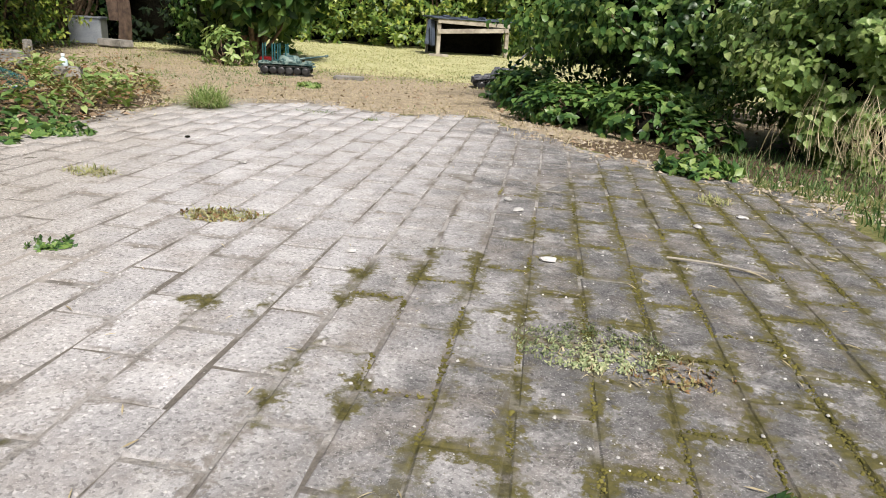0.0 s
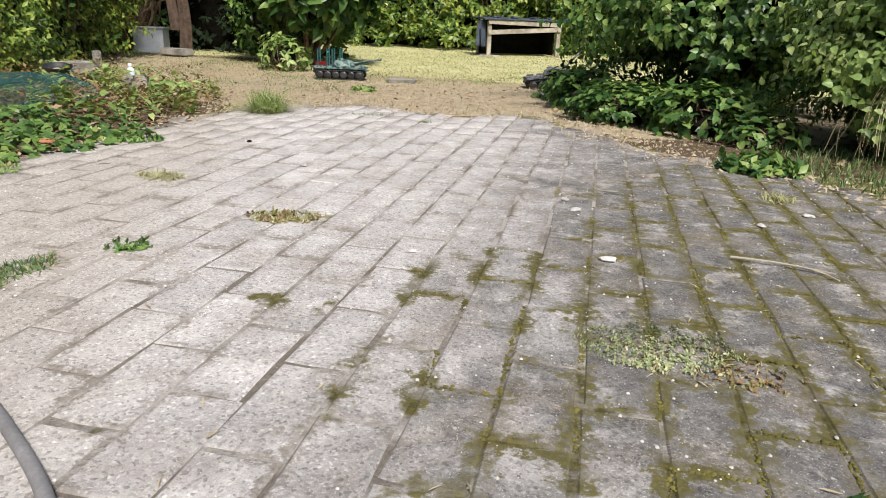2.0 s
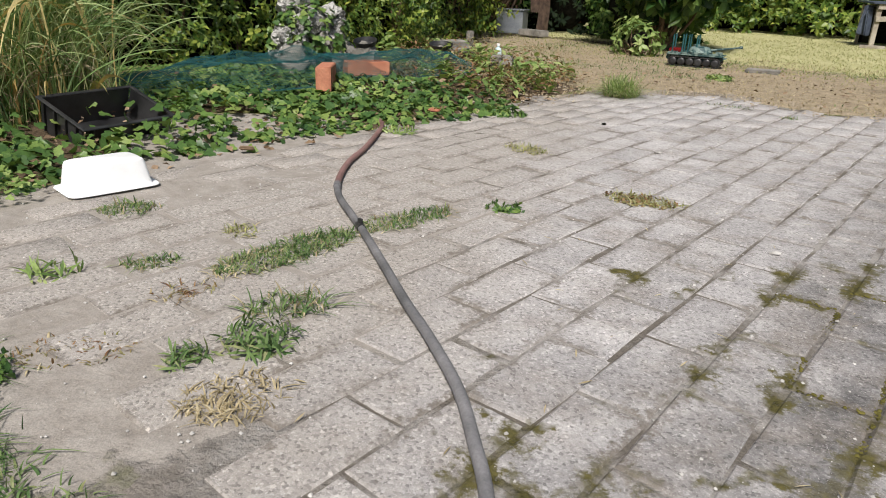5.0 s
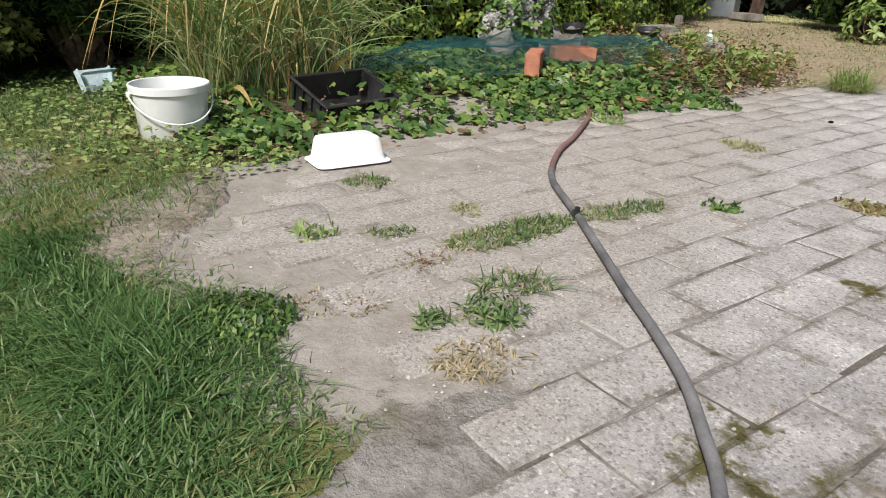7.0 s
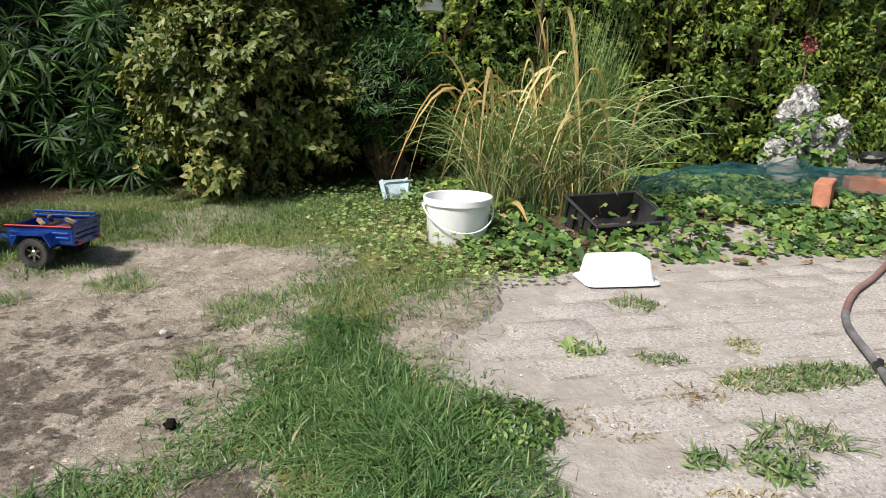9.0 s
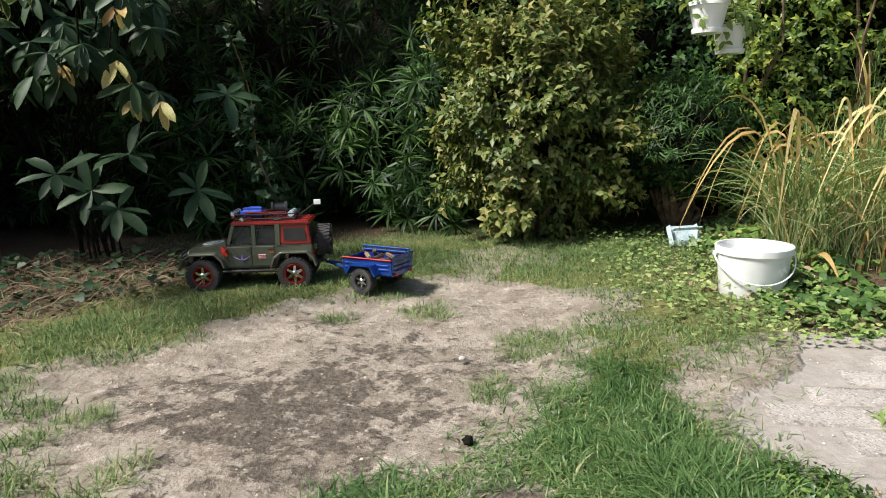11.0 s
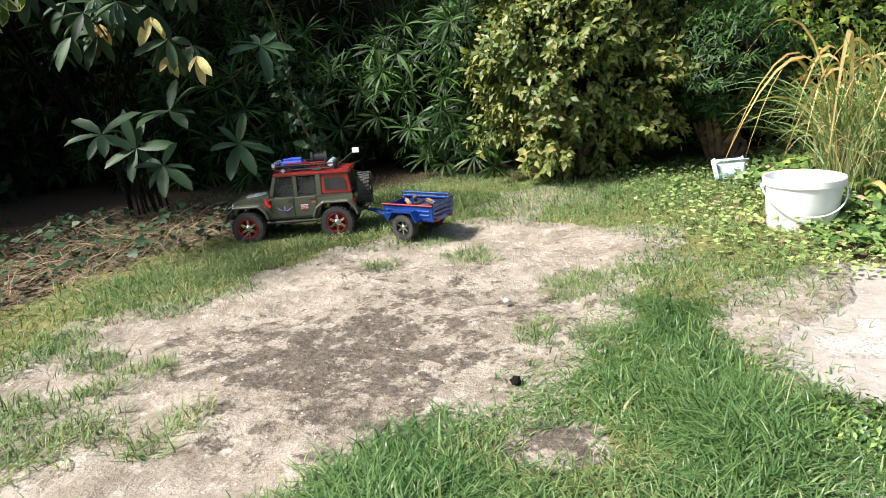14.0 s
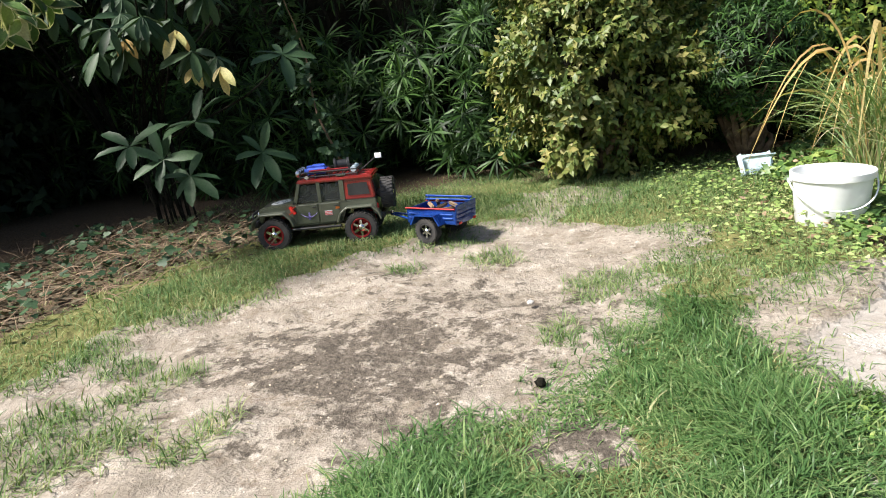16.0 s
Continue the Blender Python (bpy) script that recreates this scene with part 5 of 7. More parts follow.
tagged(leaves("edge_crumbs", FLAKE, np.stack([x, y, np.maximum(ground_height(x, y), -0.001)], 1), np.stack([np.cos(a), np.sin(a), 0 * a], 1), np.tile([0.0, 0, 1], (n, 1)), 0.004 + 0.018 * rng.uniform(0, 1, n) ** 2, M["clod"]), "brown earth crumbs washed over the paving edge", "earth crumbs", kind="stuff")
x, y = scatter(5000, -1.4, 1.8, 3.3, 5.2, fringe)
tagged(blades("edge_straw", np.stack([x, y, np.maximum(ground_height(x, y), -0.001)], 1), 0.03, 0.004, M["straw"], lean=1.9), "dry straw along the paving edge", "straw", kind="stuff")

# moss in the joints on the shaded side of the paving, fading out towards the dusty side
CUSHION = (np.array([(math.cos(2 * math.pi * k / 5) * 0.5, math.sin(2 * math.pi * k / 5) * 0.5, -0.12) for k in range(5)] + [(math.cos(2 * math.pi * k / 5 + 0.5) * 0.3, math.sin(2 * math.pi * k / 5 + 0.5) * 0.3, 0.16) for k in range(5)] + [(0, 0, 0.24)]),
           np.array([t for k in range(5) for t in ((k, (k + 1) % 5, 5 + k), ((k + 1) % 5, 5 + (k + 1) % 5, 5 + k), (5 + k, 5 + (k + 1) % 5, 10))]))
tufts = []


def mossy(px, py):
    return float(np.clip((px - 0.22) * 2.4 + 0.55 * fuzz(px, py, 5.5, 4.0) - 0.7 * step(2.5, 3.5, py), 0, 1)) * 0.95 + 0.25 * float(step(0.35, 0.9, fuzz(px, py, 6, 8.0))) * float(step(1.9, 1.5, py))


for k in range(-3, 16):
    for j in range(-3, 9):
        ya = FIRST + j * LENGTH + (COURSE if k % 2 == 0 else 0)
        xa, xb = ASIDE + k * COURSE, ASIDE + (k + 1) * COURSE
        for (ax, ay, bx, by) in ((xa, ya, xa, ya + LENGTH / 2), (xa, ya + LENGTH / 2, xa, ya + LENGTH), (xa, ya, xb, ya)):
            mx, my = (ax + bx) / 2, (ay + by) / 2
            c = mossy(mx, my)
            if my > 1.2 and inside(mx, my, PATIO) > 0.05 and rng.uniform() < 0.6 * c:
                for _ in range(rng.poisson(8 + 50 * c * math.hypot(bx - ax, by - ay) / 0.1)):
                    t = rng.uniform()
                    tufts.append((ax + (bx - ax) * t + rng.normal(0, 0.0042), ay + (by - ay) * t + rng.normal(0, 0.0042)))
tufts = np.array(tufts)
n = len(tufts)
a = rng.uniform(0, 6.28, n)
tagged(leaves("moss", CUSHION, np.concatenate([tufts, rng.uniform(-0.003, -0.0012, (n, 1))], 1), np.stack([np.cos(a), np.sin(a), 0 * a], 1), np.array([0, 0, 1.0]) + rng.normal(0, 0.12, (n, 3)), 0.002 + 0.006 * rng.uniform(0, 1, n) ** 2, M["moss"]), "olive green moss cushions in paving joints", "moss", kind="stuff")

# grit and crumbs on the paving
x, y = scatter(12000, -1.25, 1.6, 1.25, 4.9, lambda x, y: step(0.0, 0.04, inside(x, y, PATIO)) * (0.4 + 0.6 * step(-0.4, 0.6, fuzz(x, y, 5, 2.0))))
n = len(x)
CHIP = (np.array([(-0.5, -0.4, 0), (0.5, -0.35, 0), (0.4, 0.45, 0), (-0.45, 0.4, 0), (-0.25, -0.2, 0.4), (0.28, -0.1, 0.5), (0.1, 0.25, 0.42)]), np.array([(0, 1, 5), (0, 5, 4), (1, 2, 5), (2, 6, 5), (2, 3, 6), (3, 4, 6), (3, 0, 4), (4, 5, 6)]))
a = rng.uniform(0, 6.28, n)
size = 0.0013 + 0.0046 * rng.uniform(0, 1, n) ** 3
z = np.maximum(ground_height(x, y), -0.0012) + 0.0002
tagged(leaves("grit", CHIP, np.stack([x, y, z], 1), np.stack([np.cos(a), np.sin(a), 0 * a], 1), np.tile([0.0, 0, 1], (n, 1)), size, M["pebble"]), "pale grit and crumbs scattered on paving", "grit", kind="stuff")
x, y = scatter(6000, -1.9, 0.15, -0.5, 1.1, lambda x, y: step(-0.05, 0.1, inside(x, y, SOIL)) * step(-0.3, 0.8, fuzz(x, y, 9, 3.0)))
n = len(x)
a = rng.uniform(0, 6.28, n)
tagged(leaves("clods", CHIP, np.stack([x, y, ground_height(x, y) - 0.001], 1), np.stack([np.cos(a), np.sin(a), 0 * a], 1), np.tile([0.0, 0, 1], (n, 1)), 0.0012 + 0.0065 * rng.uniform(0, 1, n) ** 4, M["clod"]), "small pale stones and crumbs on bare soil", "grit", kind="stuff")
x, y = scatter(700, -0.5, 1.5, 1.4, 4.0, lambda x, y: step(0.0, 0.04, inside(x, y, PATIO)) * np.clip(0.2 + 0.6 * x, 0, 1))
n = len(x)
a = rng.uniform(0, 6.28, n)
tagged(leaves("chaff", NEEDLE, np.stack([x, y, 0 * x + 0.003], 1), np.stack([np.cos(a), np.sin(a), 0 * a], 1), np.array([0, 0, 1.0]) + rng.normal(0, 0.3, (n, 3)), rng.uniform(0.008, 0.028, n), M["straw"]), "bits of straw and dry leaf on paving", "chaff", kind="stuff")


# weeds that grow out of the joints
def weed(label, cx, cy, r, material, high=0.03, n=120, style="blades", stretch=1.0, turn=0.0, size=0.03):
    ob = thing("weed", pose(cx, cy, float(max(ground_height(cx, cy), -0.002))), label, "weed", "weeds in the paving")
    high = high * 0.75
    q, a = r * np.sqrt(rng.uniform(0, 1, n)), rng.uniform(0, 6.28, n)
    u, v = q * np.cos(a) * stretch, q * np.sin(a)
    c, s = math.cos(radians(turn)), math.sin(radians(turn))
    feet = np.stack([u * c - v * s, u * s + v * c, np.full(n, -0.002)], 1)
    if style == "blades":
        blades("foliage", feet, high * 1.3, 0.003, M[material], ob, lean=1.75)
        blades("dry_foliage", feet[::4] * np.array([1.1, 1.1, 1]), high * 1.2, 0.003, M["straw"], ob, "withered brown blades", lean=2.0)
    else:
        way = feet / max(r, 0.01) * 0.9 + np.array([0, 0, 0.7]) + rng.normal(0, 0.25, feet.shape)
        sprigs("foliage", SMALL if style == "small" else LANCE, feet, way, rng.uniform(0.3, 1.0, n) * high, 6, size, M[material], ob, droop=0.1)
    return ob


weed("long strip of grass and clover growing in a joint", -0.46, 1.93, 0.055, "turf", 0.026, 950, stretch=3.0, turn=88)
weed("short grass growing in a joint beside the hose", -0.435, 2.23, 0.045, "turf", 0.024, 480, stretch=3.2, turn=80)
weed("leafy green weed rooted in a joint", -0.205, 1.67, 0.04, "turf", 0.045, 36, "lance", size=0.032)
weed("small leafy green weed in a joint", -0.24, 1.575, 0.022, "turf", 0.026, 18, "lance", size=0.026)
weed("dry grassy tuft in a joint", -0.265, 1.775, 0.045, "turf", 0.04, 150, stretch=1.6, turn=60)
weed("withered brown weed on dusty paving", -0.435, 1.69, 0.035, "autumn", 0.02, 60, stretch=1.5, turn=70)
weed("yellowish tuft on dusty paving", -0.62, 1.93, 0.03, "drygrass", 0.025, 80, stretch=1.6)
weed("dull green tuft on dusty paving", -0.595, 1.715, 0.035, "turf", 0.025, 110, stretch=1.5, turn=60)
weed("flat pale green weed on dusty paving", -0.67, 1.575, 0.035, "vine", 0.012, 14, "lance", 1.5, 70, 0.04)
weed("grass tuft beside the upturned tub", -0.92, 1.84, 0.045, "turf", 0.03, 170, stretch=1.5, turn=60)
weed("matted straw-dry weed on paving", -0.11, 1.56, 0.06, "straw", 0.025, 220)
weed("brown mossy weed on dusty paving", -0.37, 1.48, 0.05, "autumn", 0.014, 130, stretch=1.7, turn=50)
weed("yellow-green stonecrop in a paving joint", -0.12, 2.77, 0.045, "autumn", 0.022, 90, "small", 2.1, 10, 0.013)
weed("dry yellow grass in a paving joint", -0.1, 2.78, 0.045, "drygrass", 0.034, 160, stretch=2.2, turn=8)
weed("tiny dark green weed on paving", -0.325, 2.47, 0.03, "ivy", 0.02, 30, "small", 1.5, 10, 0.016)
weed("yellowish grass tuft on paving", -0.65, 3.05, 0.05, "drygrass", 0.03, 190, stretch=1.6)
weed("spreading pale green weed on mossy paving", 0.74, 2.3, 0.075, "paleweed", 0.03, 330, "small", 1.6, 5, 0.0075)
weed("dry straw and stalks caught in a weed on mossy paving", 0.79, 2.26, 0.07, "straw", 0.02, 90, stretch=1.6)
weed("low spreading weed with brown leaf on mossy paving", 0.86, 2.24, 0.045, "autumn", 0.016, 60, "small", 1.7, 5, 0.01)
weed("round green tuft at the far paving edge", -1.02, 4.5, 0.085, "vine", 0.16, 700)
weed("small green weed beside the bed", -1.12, 2.94, 0.05, "vine", 0.03, 24, "lance", size=0.035)
weed("yellow grass tuft near the bush", 1.16, 3.42, 0.05, "drygrass", 0.035, 130)
weed("leafy weed at the paving corner", 1.2, 3.9, 0.12, "bramble", 0.08, 55, "small", size=0.05)
weed("small green weed in dry grass", -0.93, 5.72, 0.07, "vine", 0.05, 60, "small", size=0.03)
weed("tiny weed at the bed's edge", -1.08, 3.55, 0.06, "ivy", 0.03, 60, "small", 1.6, 20, 0.025)
weed("dark weed in a joint", 0.93, 1.95, 0.03, "ivy", 0.02, 24, "small", size=0.02)
weed("small clover patch at the lawn's edge", -0.4, 1.33, 0.06, "ivy", 0.04, 190, "small", 1.2, 0, 0.015)
weed("mossy grass in a far joint", -0.5, 4.62, 0.06, "turf", 0.02, 90, stretch=2)
weed("small weed at the edge of the thatch", -0.2, 4.5, 0.04, "turf", 0.02, 60)

# ---- things on and beside the paving ----
BUCKET = thing("bucket", pose(-1.61, 1.555, 0.004), "white plastic bucket with wire handle among ivy", "bucket")
bm = bmesh.new()
lathe(bm, [(0.0, 0.0), (0.1, 0.0), (0.103, 0.004), (0.115, 0.14), (0.116, 0.143), (0.122, 0.144), (0.1235, 0.164), (0.1215, 0.167), (0.117, 0.166), (0.114, 0.14), (0.1, 0.008), (0.0, 0.006)], 56)
part("body", bm, M["white"], BUCKET)
BUCKET.scale = (0.94, 0.94, 0.97)
bm = bmesh.new()
tube(bm, [(0.127 * math.sin(a) * 1.0 + 0.0, 0.127 * math.cos(a), 0.14 - 0.08 * math.sin(a)) for a in np.linspace(0, math.pi, 25)], 0.0026, 8)
part("handle", bm, M["white"], BUCKET)
for s in (1, -1):
    bm = bmesh.new()
    rod(bm, (0, s * 0.117, 0.14), (0, s * 0.13, 0.14), 0.008, 0.007, 12)
    part("lug", bm, M["white"], BUCKET)


def upturned_tub():
    ob = thing("tub", pose(-1.118, 1.887, 0.0, 0, 0, 85), "white rectangular plastic tub lying upside down on paving", "tub")
    bm = bmesh.new()
    rows = []
    for w, d, z in ((0.108, 0.076, 0.007), (0.106, 0.074, 0.010), (0.103, 0.072, 0.018), (0.094, 0.063, 0.066), (0.09, 0.06, 0.0745), (0.082, 0.052, 0.078)):
        ring = []
        for k in range(40):
            a = 2 * math.pi * (k + 0.5) / 40
            c, s = math.cos(a), math.sin(a)
            e = 0.28
            ring.append(bm.verts.new((w * math.copysign(abs(c) ** e, c), d * math.copysign(abs(s) ** e, s), z)))
        rows.append(ring)
    for p, q in zip(rows, rows[1:]):
        for i in range(40):
            bm.faces.new((p[i], p[(i + 1) % 40], q[(i + 1) % 40], q[i]))
    bm.faces.new(rows[-1])
    part("body", bm, M["white"], ob)
    bm = bmesh.new()
    rows = []
    for w, d, z in ((0.105, 0.073, 0.004), (0.119, 0.086, 0.0035), (0.121, 0.088, 0.0055), (0.119, 0.086, 0.008), (0.105, 0.073, 0.0085)):
        ring = []
        for k in range(40):
            a = 2 * math.pi * (k + 0.5) / 40
            c, s = math.cos(a), math.sin(a)
            ring.append(bm.verts.new((w * math.copysign(abs(c) ** 0.28, c), d * math.copysign(abs(s) ** 0.28, s), z)))
        rows.append(ring)
    for p, q in zip(rows, rows[1:]):
        for i in range(40):
            bm.faces.new((p[i], p[(i + 1) % 40], q[(i + 1) % 40], q[i]))
    part("rim", bm, M["white"], ob)
    ob.scale = (0.9, 0.82, 0.92)


upturned_tub()


def crate():
    ob = thing("crate", pose(-1.61, 2.12, 0.018, 0, 20, 10), "black ribbed plastic crate half hidden by grass", "crate")
    w, d, h, t = 0.155, 0.105, 0.1, 0.004
    bm = bmesh.new()
    box(bm, (2 * d - 0.03, 2 * w - 0.03, t), (0, 0, t / 2))
    part("floor", bm, M["black"], ob)
    for s in (1, -1):
        bm = bmesh.new()
        box(bm, (t, 2 * w - 0.02, h), (s * (d - 0.008), 0, h / 2), (0, s * 6, 0))
        side = part("side_wall", bm, M["black"], ob, smooth=False)
        for y in np.linspace(-w + 0.03, w - 0.03, 6):
            bm = bmesh.new()
            box(bm, (0.008, 0.007, h - 0.01), (s * (d - 0.003), y, h / 2), (0, s * 6, 0))
            part("rib", bm, M["black"], side, smooth=False)
        bm = bmesh.new()
        box(bm, (2 * d - 0.02, t, h), (0, s * (w - 0.008), h / 2), (-s * 6, 0, 0))
        end = part("end_wall", bm, M["black"], ob, smooth=False)
        for x in np.linspace(-d + 0.03, d - 0.03, 4):
            bm = bmesh.new()
            box(bm, (0.007, 0.008, h - 0.01), (x, s * (w - 0.003), h / 2), (-s * 6, 0, 0))
            part("rib", bm, M["black"], end, smooth=False)
    bm = bmesh.new()
    for s in (1, -1):
        box(bm, (0.014, 2 * w + 0.012, 0.006), (s * d, 0, h), bevel=0.002, segments=1)
        box(bm, (2 * d, 0.014, 0.006), (0, s * w, h + 0.0005), bevel=0.002, segments=1)
    part("rim", bm, M["black"], ob, smooth=False)


crate()


def hose():
    ob = thing("hose", pose(0, 0, 0), "grey ribbed garden hose with a faded red length", "hose")
    r = 0.0084
    line = [(-1.42, 3.1, 0.004), (-1.3, 3.02, 0.008), (-1.19, 2.92, r), (-1.0, 2.66, r), (-0.88, 2.47, r), (-0.755, 2.32, r), (-0.655, 2.232, r), (-0.52, 2.15, r), (-0.42, 2.09, r), (-0.27, 1.995, r), (-0.13, 1.905, r), (-0.03, 1.845, r), (0.09, 1.765, r), (0.175, 1.69, r), (0.25, 1.615, r), (0.33, 1.5, r), (0.4, 1.3, r), (0.44, 1.0, r), (0.5, 0.6, r), (0.7, 0.2, r)]
    pts = spline(line, 14)
    cut = min(range(len(pts)), key=lambda i: math.hypot(pts[i][0] + 0.72, pts[i][1] - 2.29))
    def ribbed(points, name, material, label):
        bm = bmesh.new()
        sides = 14
        rings = []
        for i, p in enumerate(points):
            d = Vector(points[min(i + 1, len(points) - 1)] - points[max(i - 1, 0)]).normalized()
            q = d.to_track_quat("Z", "Y")
            k = r * (1.0 + 0.02 * (i % 2))
            rings.append([bm.verts.new(Vector(p) + q @ Vector((k * math.cos(2 * math.pi * j / sides), k * math.sin(2 * math.pi * j / sides), 0))) for j in range(sides)])
        for a, b in zip(rings, rings[1:]):
            for i in range(sides):
                bm.faces.new((a[i], a[(i + 1) % sides], b[(i + 1) % sides], b[i]))
        bm.faces.new(rings[0][::-1])
        bm.faces.new(rings[-1])
        part(name, bm, material, ob, label)
    ribbed(pts[: cut + 1], "red_length", M["hosered"], "faded red rubber length")
    ribbed(pts[cut:], "grey_length", M["hose"], "grey ribbed rubber length")
    for at, name in ((cut, "coupling"), (cut + 34, "clip")):
        a, b = Vector(pts[at - 1]), Vector(pts[at + 1])
        m = (a + b) / 2
        d = (b - a).normalized() * 0.014
        bm = bmesh.new()
        rod(bm, m - d, m + d, r * 1.16, r * 1.16, 16)
        if name == "clip":
            box(bm, (0.012, 0.006, 0.014), m + Vector((0, 0, r + 0.004)), bevel=0.001)
        part(name, bm, M["black"] if name == "clip" else M["hose"], ob, smooth=False)


hose()


def brick(label, m, holes):
    ob = tagged(new("brick"), label, "brick", "loose bricks")
    ob.matrix_world = m
    bm = bmesh.new()
    lx, ly, lz = 0.105, 0.212, 0.066
    if holes:
        # a perforated brick: walls and webs round three deep holes
        for x in (-1, 1):
            box(bm, (0.022, ly, lz), (x * (lx / 2 - 0.011), 0, lz / 2), bevel=0.003)
        for y in (-0.095, -0.033, 0.033, 0.095):
            box(bm, (lx - 0.044 + 0.004, 0.022, lz - 0.001), (0, y, lz / 2 - 0.0005), bevel=0.002)
    else:
        box(bm, (lx, ly, lz), (0, 0, lz / 2), bevel=0.004)
        for v in bm.verts:
            v.co += Vector((float(fuzz(v.co.y, v.co.z, 40)), float(fuzz(v.co.x, v.co.z, 40)), 0)) * 0.0012
    me = bpy.data.meshes.new("brick")
    bm.to_mesh(me)
    bm.free()
    me.materials.append(M["brick"])
    ob2 = new("clay_body", me)
    ob2.parent = ob


brick("orange-red clay brick standing on edge by netting", pose(-1.86, 3.2, 0.1, 0, 90, 42), False)
brick("perforated orange-red clay brick lying on netting", pose(-1.97, 3.6, 0.07, 0, 0, -28), True)


def netting():
    """Green garden netting, sagging in folds over the bed: crossed cords."""
    ob = thing("netting", pose(0, 0, 0), "teal plastic garden netting crumpled over the bed", "netting")
    v, t = [], []
    def surf(s, w):
        x, y = -2.28 + 0.42 * w + 0.1 * s, 2.15 + 2.15 * s
        z = 0.09 + 0.07 * math.sin(w * 3.1) + 0.035 * float(fuzz(s * 2.1, w * 0.6, 5, 2.0)) + 0.02 * float(fuzz(s * 2.1, w, 17, 4.0)) - 0.05 * w * w
        return np.array([x, y, max(z, 0.062)])
    def cord(points, r):
        base = len(v)
        for i, p in enumerate(points):
            v.extend([p + np.array([0, 0, r]), p + np.array([r, r, -r * 0.6]), p + np.array([-r, -r, -r * 0.6])])
            if i:
                b = base + 3 * i
                for k in range(3):
                    t.extend([(b - 3 + k, b - 3 + (k + 1) % 3, b + (k + 1) % 3), (b - 3 + k, b + (k + 1) % 3, b + k)])
    for s in np.linspace(0, 1, 190):
        cord([surf(s + 0.004 * math.sin(9 * w), w) for w in np.linspace(0, 1, 14)], 0.0007)
    for w in np.linspace(0, 1, 42):
        cord([surf(s, w) for s in np.linspace(0, 1, 60)], 0.0007)
    sheet("mesh", np.array(v), t, M["teal"], ob)
    bm = bmesh.new()
    tube(bm, [surf(s, 0.02) + np.array([0, 0, 0.004]) for s in np.linspace(0, 1, 40)], 0.004, 6)
    part("hem", bm, M["teal"], ob)


netting()


def boulder(name, m, size, material, label, category, seed, detail=3, group=""):
    bm = bmesh.new()
    bmesh.ops.create_icosphere(bm, subdivisions=detail, radius=1.0)
    for v in bm.verts:
        n = v.co.copy()
        k = 1 + 0.3 * noise.noise(n * 1.7 + Vector((seed, 0, 0))) + 0.2 * noise.noise(n * 4.5 + Vector((0, seed, 0))) + 0.09 * noise.noise(n * 11)
        v.co = Vector((n.x * size[0] * k, n.y * size[1] * k, n.z * size[2] * k))
    ob = part(name, bm, material)
    ob.matrix_world = m
    return tagged(ob, label, category, group)


for i, (x, y, z, sx, sy, sz, mat) in enumerate(((-2.48, 3.55, 0.13, 0.11, 0.12, 0.1, "stone"), (-2.5, 3.62, 0.27, 0.1, 0.1, 0.09, "stone"), (-2.52, 3.55, 0.4, 0.085, 0.075, 0.085, "stone"), (-2.42, 3.7, 0.33, 0.06, 0.06, 0.07, "stone"), (-2.53, 3.6, 0.5, 0.06, 0.05, 0.05, "stone"), (-2.4, 3.42, 0.11, 0.09, 0.09, 0.07, "greystone"), (-2.38, 3.72, 0.13, 0.08, 0.07, 0.08, "greystone"), (-2.28, 3.62, 0.1, 0.06, 0.06, 0.05, "greystone"), (-2.44, 3.4, 0.24, 0.05, 0.05, 0.06, "stone"), (-2.36, 3.58, 0.2, 0.05, 0.045, 0.05, "greystone"), (-2.46, 3.44, 0.19, 0.08, 0.08, 0.08, "stone"), (-2.45, 3.71, 0.2, 0.085, 0.08, 0.09, "stone"), (-2.44, 3.56, 0.3, 0.075, 0.08, 0.08, "stone"))):
    boulder("rock", pose(x, y + 0.07, z * 0.94, 20 * i, 35 * i, 70 * i), (sx * 1.22, sy * 1.22, sz * 1.15), M[mat], "craggy pale stone stacked in a rockery" if mat == "stone" else "grey lichened stone at the foot of a rockery", "rock", 3.1 * i + 1, 4 if mat == "stone" else 3, "rockery stones")
at, way = clump((-2.46, 3.65, 0.2), (0.22, 0.26, 0.2), 240, seed=61)
ob = thing("climbing_ivy", pose(0, 0, 0), "ivy creeping over the rockery stones", "ivy")
sprigs("foliage", LOBED, at, way, 0.04, 3, 0.04, M["ivy"], ob)
ob = thing("flower", pose(-2.54, 3.64, 0.49), "pink-red flower spray above the rockery", "flower")
bm = bmesh.new()
tube(bm, spline([(0, 0, -0.03), (0.01, 0.0, 0.08), (0.0, 0.01, 0.16), (0.02, 0.0, 0.25)], 5), 0.005, 6, 0.003)
part("stem", bm, M["twig"], ob)
at, way = clump((0.02, 0, 0.25), (0.024, 0.024, 0.045), 22, seed=5, floor=-1)
sprigs("bloom", SMALL, at, way, 0.01, 5, 0.024, M["bloom"], ob)
